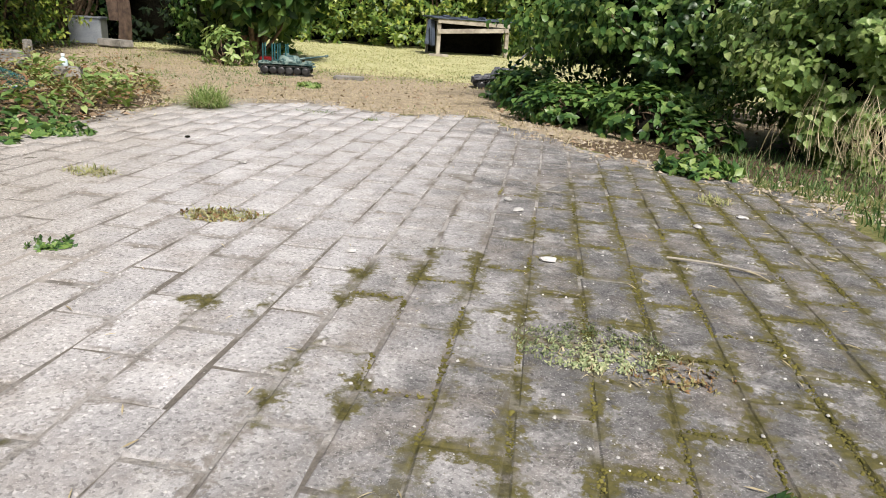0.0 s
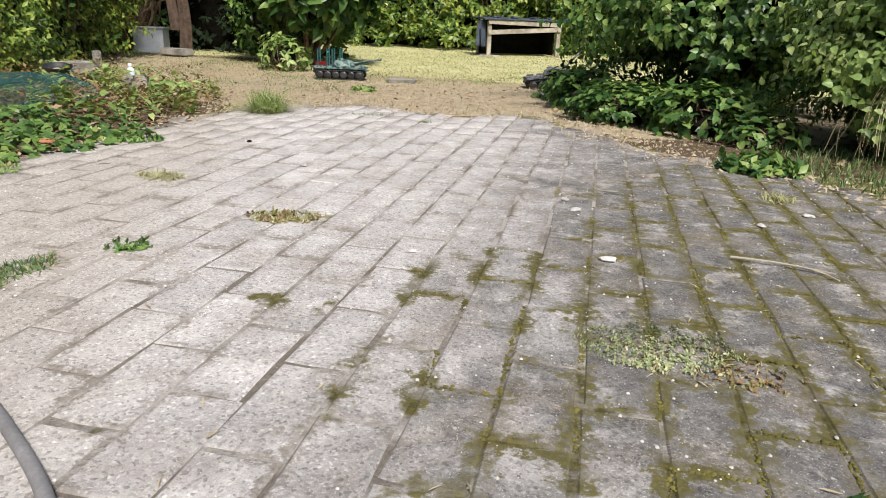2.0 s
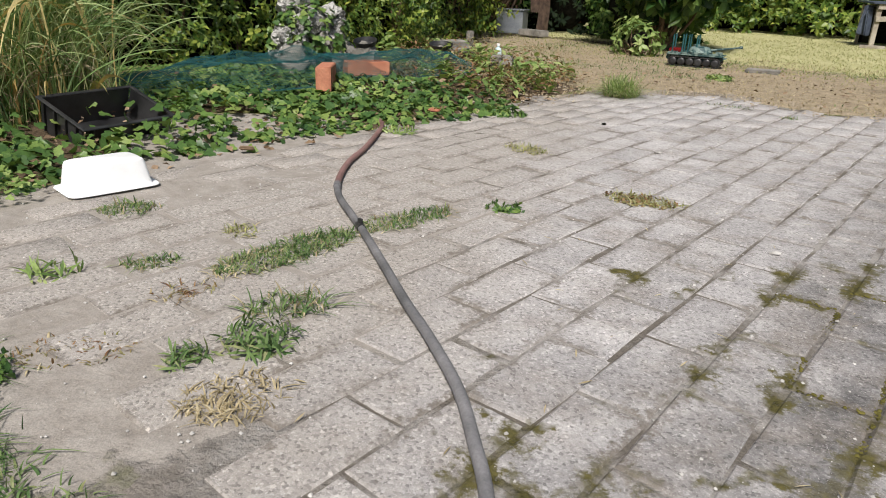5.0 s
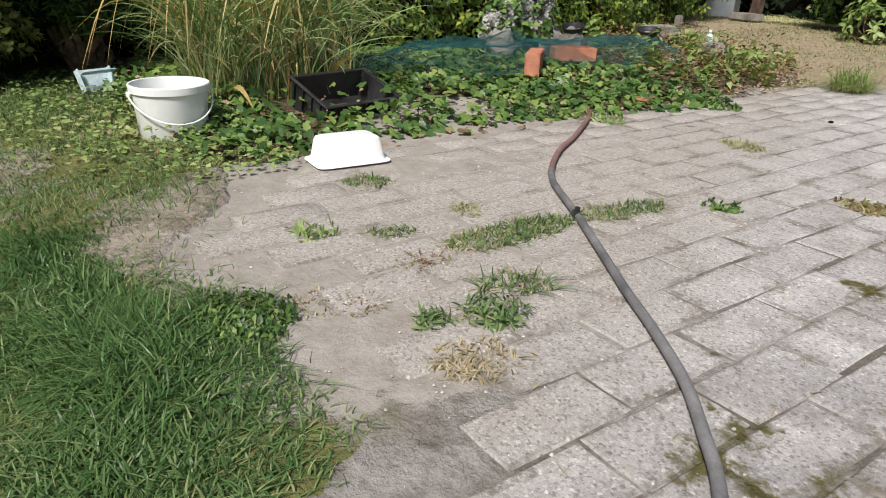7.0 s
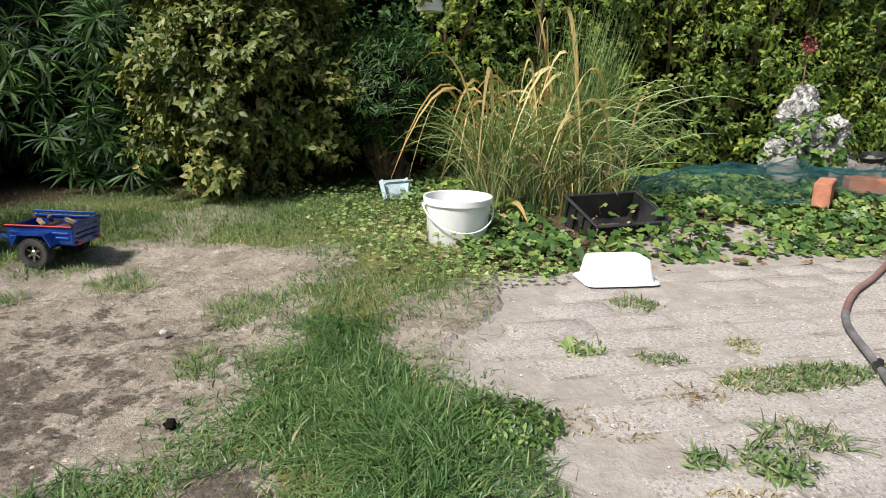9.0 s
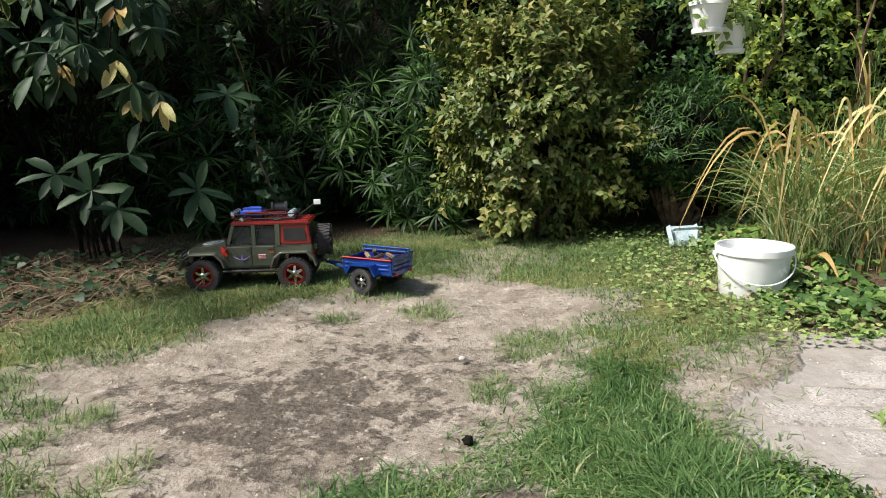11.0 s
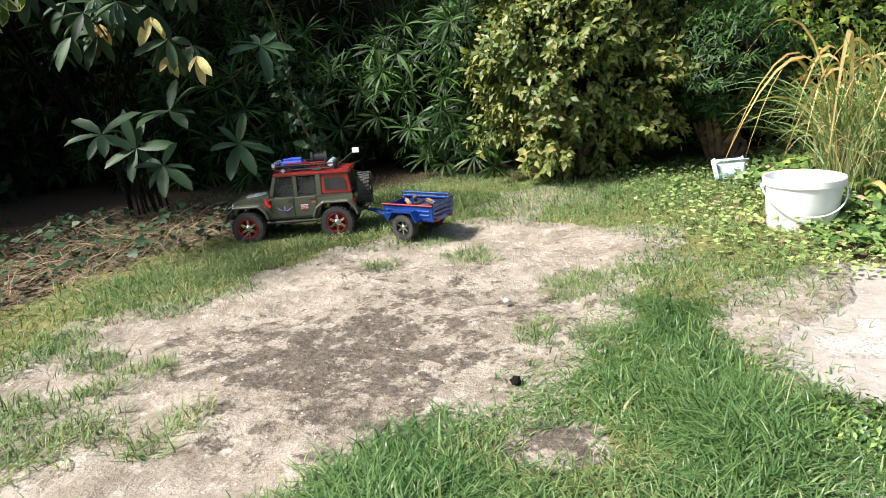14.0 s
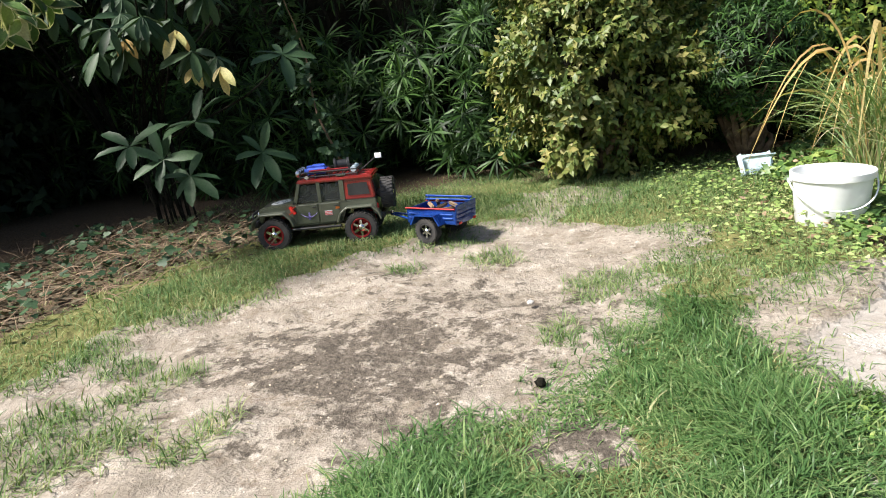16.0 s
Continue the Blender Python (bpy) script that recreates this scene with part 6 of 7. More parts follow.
for i, (x, y, z, s, tilt) in enumerate(((-2.16, 3.78, 0.19, 0.062, 12), (-2.34, 4.62, 0.13, 0.075, 8))):
    ob = thing("plant_saucer", pose(x, y, z, tilt, 6, 0), "black plastic plant saucer resting on stones", "saucer")
    bm = bmesh.new()
    lathe(bm, [(0, 0.0), (s * 0.85, 0.0), (s, 0.022), (s * 1.03, 0.023), (s * 1.03, 0.027), (s * 0.98, 0.026), (s * 0.84, 0.005), (0, 0.005)], 28)
    part("dish", bm, M["black"], ob)
    boulder("rock", pose(x, y, z / 2 + 0.01, 0, 0, 40 * i), (0.07, 0.07, z / 2), M["greystone"], "grey stone under a plant saucer", "rock", 7.7 + i, 3, "rockery stones")
ob = thing("tray", pose(-2.36, 1.47, 0.02, 0, 0, 20), "pale blue plastic tray leaning among ground ivy", "tray")
bm = bmesh.new()
box(bm, (0.006, 0.13, 0.09), (0, 0, 0.045), (0, -28, 0), 0.002)
part("base_panel", bm, M["paleblue"], ob)
bm = bmesh.new()
box(bm, (0.03, 0.13, 0.006), (0.035, 0, 0.082), (0, -28, 0), 0.002)
box(bm, (0.03, 0.006, 0.09), (0.012, 0.062, 0.05), (0, -28, 0), 0.002)
box(bm, (0.03, 0.006, 0.09), (0.012, -0.062, 0.05), (0, -28, 0), 0.002)
part("rim", bm, M["paleblue"], ob)


def hanging_pot(x, y, z, s, label):
    ob = thing("hanging_pot", pose(x, y, z), label, "plant pot", "hanging pots")
    bm = bmesh.new()
    lathe(bm, [(0, 0.0), (s * 0.62, 0.0), (s * 0.66, 0.006), (s * 0.9, s * 1.1), (s, s * 1.12), (s, s * 1.3), (s * 0.95, s * 1.3), (s * 0.88, s * 1.1), (s * 0.6, 0.02), (0, 0.02)], 36)
    part("pot", bm, M["white"], ob)
    bm = bmesh.new()
    lathe(bm, [(0, -0.012), (s * 0.72, -0.012), (s * 0.76, 0.004), (s * 0.74, 0.005), (s * 0.7, -0.006), (0, -0.006)], 36)
    part("drip_tray", bm, M["white"], ob)
    for k in range(3):
        a = 2.1 * k
        bm = bmesh.new()
        rod(bm, (s * 0.97 * math.cos(a), s * 0.97 * math.sin(a), s * 1.3), (0, 0, s * 1.3 + 0.35), 0.0018, None, 6)
        part("wire", bm, M["black"], ob)
    bm = bmesh.new()
    tube(bm, spline([(0, 0, s * 1.3 + 0.34), (-0.02, 0, s * 1.3 + 0.5), (-0.35, 0.02, s * 1.3 + 0.48), (-0.9, 0.05, s * 1.3 + 0.1)], 6), 0.008, 8, 0.014)
    part("hook_branch", bm, M["bark"], ob, "bare branch carrying the pot")
    at, way = clump((0, 0, s * 1.3), (s, s, 0.06), 40, seed=int(s * 1000), floor=-1)
    sprigs("plant", OVATE, at, way + np.array([0, 0, 0.6]), 0.06, 5, 0.04, M["vine"], ob)["kind"] = "stuff"


hanging_pot(-2.2, 1.5, 0.885, 0.078, "white plastic hanging plant pot with drip tray")
hanging_pot(-2.36, 1.62, 0.82, 0.075, "white plastic hanging pot below the other")

bm = bmesh.new()
tube(bm, spline([(0.925, 2.795, 0.006), (1.02, 2.778, 0.008), (1.125, 2.75, 0.005)], 5), 0.0026, 7, 0.0018)
tagged(part("stick", bm, M["wood"]), "thin dry straw-coloured stick lying on paving", "stick", "sticks")
bm = bmesh.new()
tube(bm, spline([(1.06, 2.775, 0.005), (1.1, 2.75, 0.004), (1.12, 2.71, 0.004)], 5), 0.0022, 6, 0.0015)
tagged(part("stick", bm, M["straw"]), "short dry twig lying across paving", "stick", "sticks")
for i, (x, y, s) in enumerate(((0.665, 2.705, 0.02), (0.58, 3.095, 0.018), (0.545, 3.2, 0.015), (-0.32, 3.35, 0.016), (0.25, 2.62, 0.012), (-0.69, 3.68, 0.012), (1.05, 3.1, 0.014), (1.2, 3.25, 0.016))):
    boulder("chip", pose(x, y, 0.002, 0, 0, 50 * i), (s, s * 0.7, 0.005), M["pebble" if i != 5 else "near_black"], "flat pale stone chip lying on paving", "stone chip", i * 2.3, 2, "stone chips")
boulder("stone", pose(-0.95, 0.716, -0.002), (0.011, 0.009, 0.005), M["pebble"], "small white stone on bare soil", "stone", 4.0, 2)
boulder("clod", pose(-0.54, 0.783, -0.012), (0.014, 0.011, 0.008), M["near_black"], "dark earth clod on bare soil", "clod", 6.0, 2)


# ---- far end of the garden ----
def workbench():
    ob = thing("potting_bench", pose(-0.62, 11.5, 0, 0, 0, 24), "weathered timber bench frame under a dark tarpaulin", "bench")
    w, d, h = 0.5, 0.3, 0.47
    for x in (-w, w):
        for y in (-d, d):
            bm = bmesh.new()
            box(bm, (0.055, 0.055, h + (0.02 if y > 0 else 0)), (x, y, h / 2), bevel=0.004)
            part("post", bm, M["wood"], ob)
    for y, z, tilt, name in ((-d - 0.04, h - 0.02, 1.0, "top_rail"), (-d - 0.04, h - 0.12, -3.5, "lower_rail"), (d + 0.04, h - 0.02, 0, "back_rail")):
        bm = bmesh.new()
        box(bm, (2 * w + 0.05, 0.022, 0.06), (0, y, z), (0, tilt, 0), 0.003)
        part(name, bm, M["wood"], ob)
    bm = bmesh.new()
    box(bm, (2 * w + 0.18, 2 * d + 0.14, 0.02), (0, 0, h + 0.035), (1.5, 0, 0), 0.006)
    for i in range(5):
        box(bm, (0.1, 0.08, 0.03), (-w + 0.1 + 0.26 * i, -d + 0.02, h + 0.055), (0, 0, 20 * i), 0.01)
    part("tarpaulin", bm, M["tarp"], ob, "dark blue-black tarpaulin")
    # near-black panels at back and sides stand in for the dark under the bench
    bm = bmesh.new()
    box(bm, (2 * w, 0.02, h - 0.04), (0, d - 0.05, h / 2), bevel=0.002)
    part("back_board", bm, M["near_black"], ob, "near-black panel painting the shade under the bench")
    for s in (-1, 1):
        bm = bmesh.new()
        box(bm, (0.02, 2 * d - 0.12, h - 0.06), (s * (w - 0.04), 0.0, h / 2), bevel=0.002)
        part("side_board", bm, M["near_black"], ob, "near-black side panel painting the shade under the bench")
    bm = bmesh.new()
    box(bm, (0.1, 0.03, 0.34), (-w - 0.1, -d + 0.1, 0.3), (0, 6, 0), 0.012)
    box(bm, (0.08, 0.03, 0.3), (-w - 0.07, -d + 0.05, 0.27), (0, -5, 20), 0.012)
    part("cloth", bm, M["tarp"], ob, "blue sheet hanging at the side")


workbench()
ob = thing("plank", pose(-0.87, 10.6, 0.0, 0, 0, 8), "pale board lying on the lawn", "plank")
bm = bmesh.new()
box(bm, (0.26, 0.1, 0.04), (0, 0, 0.02), bevel=0.004)
part("board", bm, M["wood"], ob)
ob = thing("stone_slab", pose(-0.88, 6.45, 0.0, 0, 0, 10), "thin grey slab lying on dry grass", "slab")
bm = bmesh.new()
box(bm, (0.22, 0.16, 0.025), (0, 0, 0.0125), bevel=0.004)
part("slab", bm, M["greystone"], ob)


def toy_tank(label, m, material, rack, lift=0.16):
    ob = thing("toy_tank", m, label, "toy tank", "toy tanks")
    L, W = 0.42, 0.2
    bm = bmesh.new()
    prof = [(-0.21, 0.055), (-0.19, 0.035), (0.16, 0.035), (0.215, 0.07), (0.1, 0.098), (-0.2, 0.098)]
    a = [bm.verts.new((x, -0.055, z)) for x, z in prof]
    b = [bm.verts.new((x, 0.055, z)) for x, z in prof]
    bm.faces.new(a)
    bm.faces.new(b[::-1])
    for i in range(6):
        bm.faces.new((a[i], b[i], b[(i + 1) % 6], a[(i + 1) % 6]))
    bmesh.ops.recalc_face_normals(bm, faces=bm.faces)
    bmesh.ops.bevel(bm, geom=list(bm.edges), offset=0.003, segments=1, affect="EDGES")
    hull = part("hull", bm, material, ob, smooth=False)
    for s in (-1, 1):
        bm = bmesh.new()
        box(bm, (0.4, 0.046, 0.01), (0, s * 0.078, 0.086), bevel=0.002)
        for i in range(5):
            box(bm, (0.05, 0.035, 0.016), (-0.15 + 0.075 * i, s * 0.08, 0.098), bevel=0.003)
        part("mudguard", bm, material, ob, smooth=False)
        # running track: plates along a stadium-shaped loop
        bm = bmesh.new()
        n, half, r = 44, 0.15, 0.032
        loop = 4 * half + 2 * math.pi * r
        for i in range(n):
            u = loop * i / n
            if u < 2 * half:
                x, z, q = -half + u, 2 * r, 0
            elif u < 2 * half + math.pi * r:
                k = (u - 2 * half) / r
                x, z, q = half + r * math.sin(k), r + r * math.cos(k), math.degrees(k)
            elif u < 4 * half + math.pi * r:
                x, z, q = half - (u - 2 * half - math.pi * r), 0, 180
            else:
                k = (u - 4 * half - math.pi * r) / r
                x, z, q = -half - r * math.sin(k), r - r * math.cos(k), 180 + math.degrees(k)
            box(bm, (0.0145, 0.042, 0.006), (x, s * 0.08, z + 0.004), (0, q, 0), 0.001, 1)
        part("track", bm, M["rubber"], ob, smooth=False)
        for x in np.linspace(-0.15, 0.15, 6):
            bm = bmesh.new()
            m0 = pose(x, s * 0.08, 0.036, 90, 0, 0)
            lathe(bm, [(0, -0.018), (0.012, -0.02), (0.026, -0.016), (0.028, -0.014), (0.028, 0.014), (0.026, 0.016), (0.012, 0.02), (0, 0.018)], 18, m0)
            part("road_wheel", bm, M["black"], ob)
    bm = bmesh.new()
    lathe(bm, [(0.085, 0.0), (0.088, 0.008), (0.07, 0.04), (0.05, 0.047), (0, 0.048)], 24, pose(0.02, 0, 0.097))
    turret = part("turret", bm, material, ob)
    bm = bmesh.new()
    tip = lambda k: (0.075 + k * math.cos(lift), 0, 0.118 + k * math.sin(lift))
    rod(bm, tip(0), tip(0.235), 0.008, 0.006, 14)
    rod(bm, tip(0.215), tip(0.24), 0.01, 0.01, 14)
    part("barrel", bm, material, turret)
    bm = bmesh.new()
    lathe(bm, [(0.024, 0.0), (0.024, 0.008), (0.02, 0.011), (0, 0.011)], 16, pose(-0.01, 0.025, 0.144))
    part("hatch", bm, material, turret)
    if rack:
        for x in (-0.17, -0.1, -0.06, 0.0):
            for s in (-1, 1):
                bm = bmesh.new()
                rod(bm, (x, s * 0.05, 0.095), (x, s * 0.05, 0.225), 0.0055, None, 10)
                part("upright", bm, M["teal"], ob, "teal upright rod")
        bm = bmesh.new()
        box(bm, (0.09, 0.1, 0.03), (-0.15, 0, 0.112), bevel=0.006)
        part("stowage", bm, M["redmetal"], ob, "dull red stowage box")
    return ob


toy_tank("teal camouflaged radio-controlled toy tank on dry grass", pose(-1.36, 6.42, 0.004, 0, 0, 12), M["tank"], True)
toy_tank("grey camouflaged toy tank half hidden in the bush", pose(0.26, 6.55, 0.012, 0, -6, 15), M["tankgrey"], False, 0.75)


def tree():
    ob = thing("tree", pose(-4.0, 8.45, 0), "old tree with a ridged brown trunk", "tree")
    bm = bmesh.new()
    for foot, path, r in (((0, 0), [(0, 0, -0.05), (0.02, 0.01, 0.4), (-0.04, 0.0, 1.1), (0.03, 0.05, 2.0), (0.0, 0.0, 3.0)], 0.068), ((-0.2, 0.1), [(-0.1, 0.02, 0.25), (-0.18, 0.05, 0.7), (-0.3, 0.1, 1.5), (-0.5, 0.1, 2.4)], 0.06)):
        pts = spline(path, 6)
        rings = []
        for i, p in enumerate(pts):
            t = i / (len(pts) - 1)
            flare = 1 + 0.45 * max(0, 1 - i / 3) if r > 0.1 else 1
            rings.append([bm.verts.new((p[0] + (r * flare * (1 - 0.55 * t) * (1 + 0.1 * math.sin(5 * a + 2 * t) + 0.06 * math.sin(11 * a))) * math.cos(a), p[1] + (r * flare * (1 - 0.55 * t) * (1 + 0.1 * math.sin(5 * a + 2 * t))) * math.sin(a), p[2])) for a in np.linspace(0, 2 * math.pi, 20, endpoint=False)])
        for a, b in zip(rings, rings[1:]):
            for i in range(20):
                bm.faces.new((a[i], a[(i + 1) % 20], b[(i + 1) % 20], b[i]))
    part("trunk", bm, M["bark"], ob)
    bm = bmesh.new()
    stems(bm, (0, 0, 2.2), [(rng.normal(0, 0.9), rng.normal(0, 0.9), rng.uniform(2.3, 3.6)) for _ in range(9)], 0.05, 0.008)
    part("limbs", bm, M["bark"], ob)
    at, way = clump((0, 0, 3.0), (1.5, 1.5, 1.0), 420, seed=51)
    sprigs("crown", OVATE, at, way, 0.2, 6, 0.12, M["bramble"], ob, droop=0.5)


tree()
ob = thing("dead_shrub", pose(-4.75, 8.6, 0), "bare reddish-brown thicket of dead twigs", "shrub")
bm = bmesh.new()
stems(bm, (0, 0, -0.02), [(rng.normal(0, 0.35), rng.normal(-0.1, 0.25), rng.uniform(0.4, 1.8)) for _ in range(110)], 0.018, 0.004, 5, 0.12)
part("thicket", bm, M["twig"], ob)
ob = thing("metal_box", pose(-4.35, 8.35, 0.0, 0, 0, 20), "grey sheet-metal box beside a tree trunk", "metal box")
bm = bmesh.new()
box(bm, (0.32, 0.28, 0.26), (0, 0, 0.13), bevel=0.008)
part("body", bm, M["zinc"], ob)
bm = bmesh.new()
box(bm, (0.34, 0.3, 0.018), (0, 0, 0.269), bevel=0.005)
part("lid", bm, M["zinc"], ob)
ob = thing("trough", pose(-3.75, 7.9, -0.03, 0, 0, -15), "grey weathered stone trough by the tree", "trough")
bm = bmesh.new()
box(bm, (0.34, 0.16, 0.07), (0, 0, 0.08), bevel=0.01)
part("slab_top", bm, M["greystone"], ob)
bm = bmesh.new()
box(bm, (0.14, 0.12, 0.05), (0.05, 0, 0.023), bevel=0.01)
part("foot_block", bm, M["greystone"], ob)
for i, (x, y, z, s) in enumerate(((-2.52, 4.95, 0.05, 0.13), (-2.48, 4.92, 0.082, 0.12), (-2.55, 4.98, 0.114, 0.11))):
    ob = thing("flat_stone", pose(x, y, z, 2 * i, -2, 30 * i), "flat grey stone stacked in the weedy bed", "flat stone", "stacked flat stones")
    bm = bmesh.new()
    box(bm, (2 * s, 1.5 * s, 0.03), (0, 0, 0.015), bevel=0.006)
    part("slab", bm, M["greystone"], ob)
ob = thing("concrete_block", pose(-1.93, 4.72, 0.045, 0, 0, 25), "pale concrete block among weeds", "concrete block")
bm = bmesh.new()
box(bm, (0.13, 0.09, 0.07), (0, 0, 0.035), bevel=0.008)
part("body", bm, M["greystone"], ob)
ob = thing("bottle", pose(-2.15, 4.98, 0.05), "pale blue plastic bottle standing among weeds", "bottle")
bm = bmesh.new()
lathe(bm, [(0, 0), (0.022, 0), (0.024, 0.004), (0.024, 0.06), (0.02, 0.075), (0.009, 0.085), (0.009, 0.1), (0, 0.1)], 20)
part("body", bm, M["paleblue"], ob)
bm = bmesh.new()
lathe(bm, [(0.011, 0.094), (0.011, 0.108), (0, 0.109)], 16)
part("cap", bm, M["white"], ob)
ob = thing("marker_post", pose(-2.75, 5.45, 0.04), "short grey wooden post in the bed", "post")
bm = bmesh.new()
box(bm, (0.045, 0.045, 0.15), (0, 0, 0.075), bevel=0.006)
part("shaft", bm, M["greystone"], ob)
boulder("edging_stone", pose(-1.9, 4.15, 0.05, 0, 0, 30), (0.16, 0.02, 0.02), M["pebble"], "pale edging strip at the bed", "edging", 3.3, 2)
ob = thing("clay_tile", pose(-1.27, 3.31, 0.015, 8, 0, 20), "broken orange clay tile at the bed's edge", "clay tile")
bm = bmesh.new()
box(bm, (0.05, 0.03, 0.01), (0, 0, 0.005), bevel=0.003)
part("shard", bm, M["brick"], ob)
ob = thing("clay_tile", pose(-1.2, 2.35, 0.01, 5, 4, 60), "fallen brown piece of bark at the bed's edge", "bark")
bm = bmesh.new()
box(bm, (0.045, 0.022, 0.01), (0, 0, 0.005), bevel=0.004)
part("shard", bm, M["twig"], ob)
ob.name = "bark_piece"


def dry_stems(x, y, n):
    """Dead stalks hanging down the front of a bush."""
    ob = thing("dry_stems", pose(x, y, 0), "dry straw-coloured stalks hanging from a bush", "dead stalks")
    rows, tris = [], []
    for i in range(n):
        top = np.array([rng.normal(0.08, 0.13), rng.normal(0.1, 0.06), rng.uniform(0.15, 0.38)])
        end = np.array([top[0] + rng.normal(-0.04, 0.06), rng.normal(-0.03, 0.05), rng.uniform(0.0, 0.1)])
        mid = (top + end) / 2 + np.array([rng.normal(-0.02, 0.02), rng.normal(-0.03, 0.02), rng.uniform(0.0, 0.03)])
        pts = spline([top, mid, end], 4)
        side = unit(np.array([rng.normal(1, 0.3), rng.normal(0, 0.5), 0])) * rng.uniform(0.0006, 0.0013)
        base = len(rows)
        for j, p in enumerate(pts):
            rows += [p - side, p + side]
            if j:
                k = base + 2 * j
                tris += [(k - 2, k - 1, k + 1), (k - 2, k + 1, k)]
    sheet("stalks", np.array(rows), tris, M["straw"], ob)["kind"] = "stuff"


dry_stems(1.78, 4.14, 130)


# ---- toy car and trailer, at rest on the turf ----
def extrude(bm, profile, y0, y1):
    a = [bm.verts.new((x, y0, z)) for x, z in profile]
    b = [bm.verts.new((x, y1, z)) for x, z in profile]
    n = len(profile)
    fs = [bm.faces.new(a), bm.faces.new(b[::-1])]
    fs += [bm.faces.new((a[i], b[i], b[(i + 1) % n], a[(i + 1) % n])) for i in range(n)]
    bmesh.ops.recalc_face_normals(bm, faces=fs)
    return a + b


def wheel(parent, m, r, w, dish, spokes, ring):
    """Tyre with lugs, coloured ring, spoked rim, about the local y axis; its face looks to +y."""
    bm = bmesh.new()
    rod(bm, (0, -w * 0.5, 0), (0, w * 0.36, 0), 0.007, 0.005, 10)
    hub = part("wheel", bm, M["chrome"], parent)
    hub.matrix_local = m
    turn = pose(0, 0, 0, -90, 0, 0)
    bm = bmesh.new()
    lathe(bm, [(r * 0.58, -w * 0.46), (r * 0.7, -w * 0.5), (r * 0.92, -w * 0.49), (r * 0.965, -w * 0.4), (r * 0.97, 0), (r * 0.965, w * 0.4), (r * 0.92, w * 0.49), (r * 0.7, w * 0.5), (r * 0.58, w * 0.46), (r * 0.56, w * 0.3), (r * 0.56, -w * 0.3), (r * 0.58, -w * 0.46)], 36, turn)
    for i in range(26):
        a = 360 / 26 * i
        for s in (-1, 1):
            k = a + (s > 0) * 180 / 26
            q = pose(0, 0, 0, 0, k, 0) @ pose(0, s * w * 0.27, r * 0.975, 0, 0, s * 18)
            vs = bmesh.ops.create_cube(bm, size=1.0)["verts"]
            bmesh.ops.scale(bm, vec=(r * 0.13, w * 0.48, r * 0.055), verts=vs)
            bmesh.ops.transform(bm, matrix=q, verts=vs)
    part("tyre", bm, M["rubber"], hub, smooth=False)
    bm = bmesh.new()
    lathe(bm, [(r * 0.5, w * 0.2), (r * 0.52, w * 0.5), (r * 0.6, w * 0.52), (r * 0.63, w * 0.46), (r * 0.57, w * 0.3)], 36, turn)
    part("rim_ring", bm, ring, hub)
    bm = bmesh.new()
    lathe(bm, [(0, -w * 0.3), (r * 0.55, -w * 0.3), (r * 0.55, w * 0.2), (r * 0.5, w * 0.2), (r * 0.48, -w * 0.05), (0, -w * 0.05)], 36, turn)
    part("rim_dish", bm, dish, hub)
    bm = bmesh.new()
    for i in range(6):
        q = pose(0, 0, 0, 0, 60 * i, 0) @ pose(0, w * 0.3, r * 0.3)
        vs = bmesh.ops.create_cube(bm, size=1.0)["verts"]
        for v in vs:
            if v.co.z < 0:
                v.co.x *= 1.7
        bmesh.ops.scale(bm, vec=(r * 0.12, w * 0.12, r * 0.42), verts=vs)
        bmesh.ops.transform(bm, matrix=q, verts=vs)
    lathe(bm, [(r * 0.2, w * 0.2), (r * 0.2, w * 0.4), (r * 0.12, w * 0.48), (0, w * 0.48)], 16, turn)
    part("spoke_star", bm, spokes, hub, smooth=False)
    return hub


def flare(parent, cx, s):
    """A wide square-topped arch over a wheel."""
    bm = bmesh.new()
    line = [(-0.078, 0.088), (-0.07, 0.112), (-0.045, 0.136), (0.045, 0.136), (0.07, 0.118), (0.083, 0.086)]
    lower = [(x * 0.93, z - 0.007) for x, z in line]
    y0, y1 = s * 0.074, s * 0.113
    rows = [[bm.verts.new((cx + x, y, z)) for x, z in pts] for pts, y in ((line, y0), (line, y1), (lower, y1), (lower, y0))]
    for a, b in zip(rows, rows[1:] + rows[:1]):
        for i in range(5):
            bm.faces.new((a[i], a[i + 1], b[i + 1], b[i]))
    for e in (0, 5):
        bm.faces.new([r[e] for r in rows])
    bmesh.ops.recalc_face_normals(bm, faces=bm.faces)
    bmesh.ops.bevel(bm, geom=list(bm.edges), offset=0.002, segments=1, affect="EDGES")
    part("wheel_arch", bm, M["olive"], parent, smooth=False)


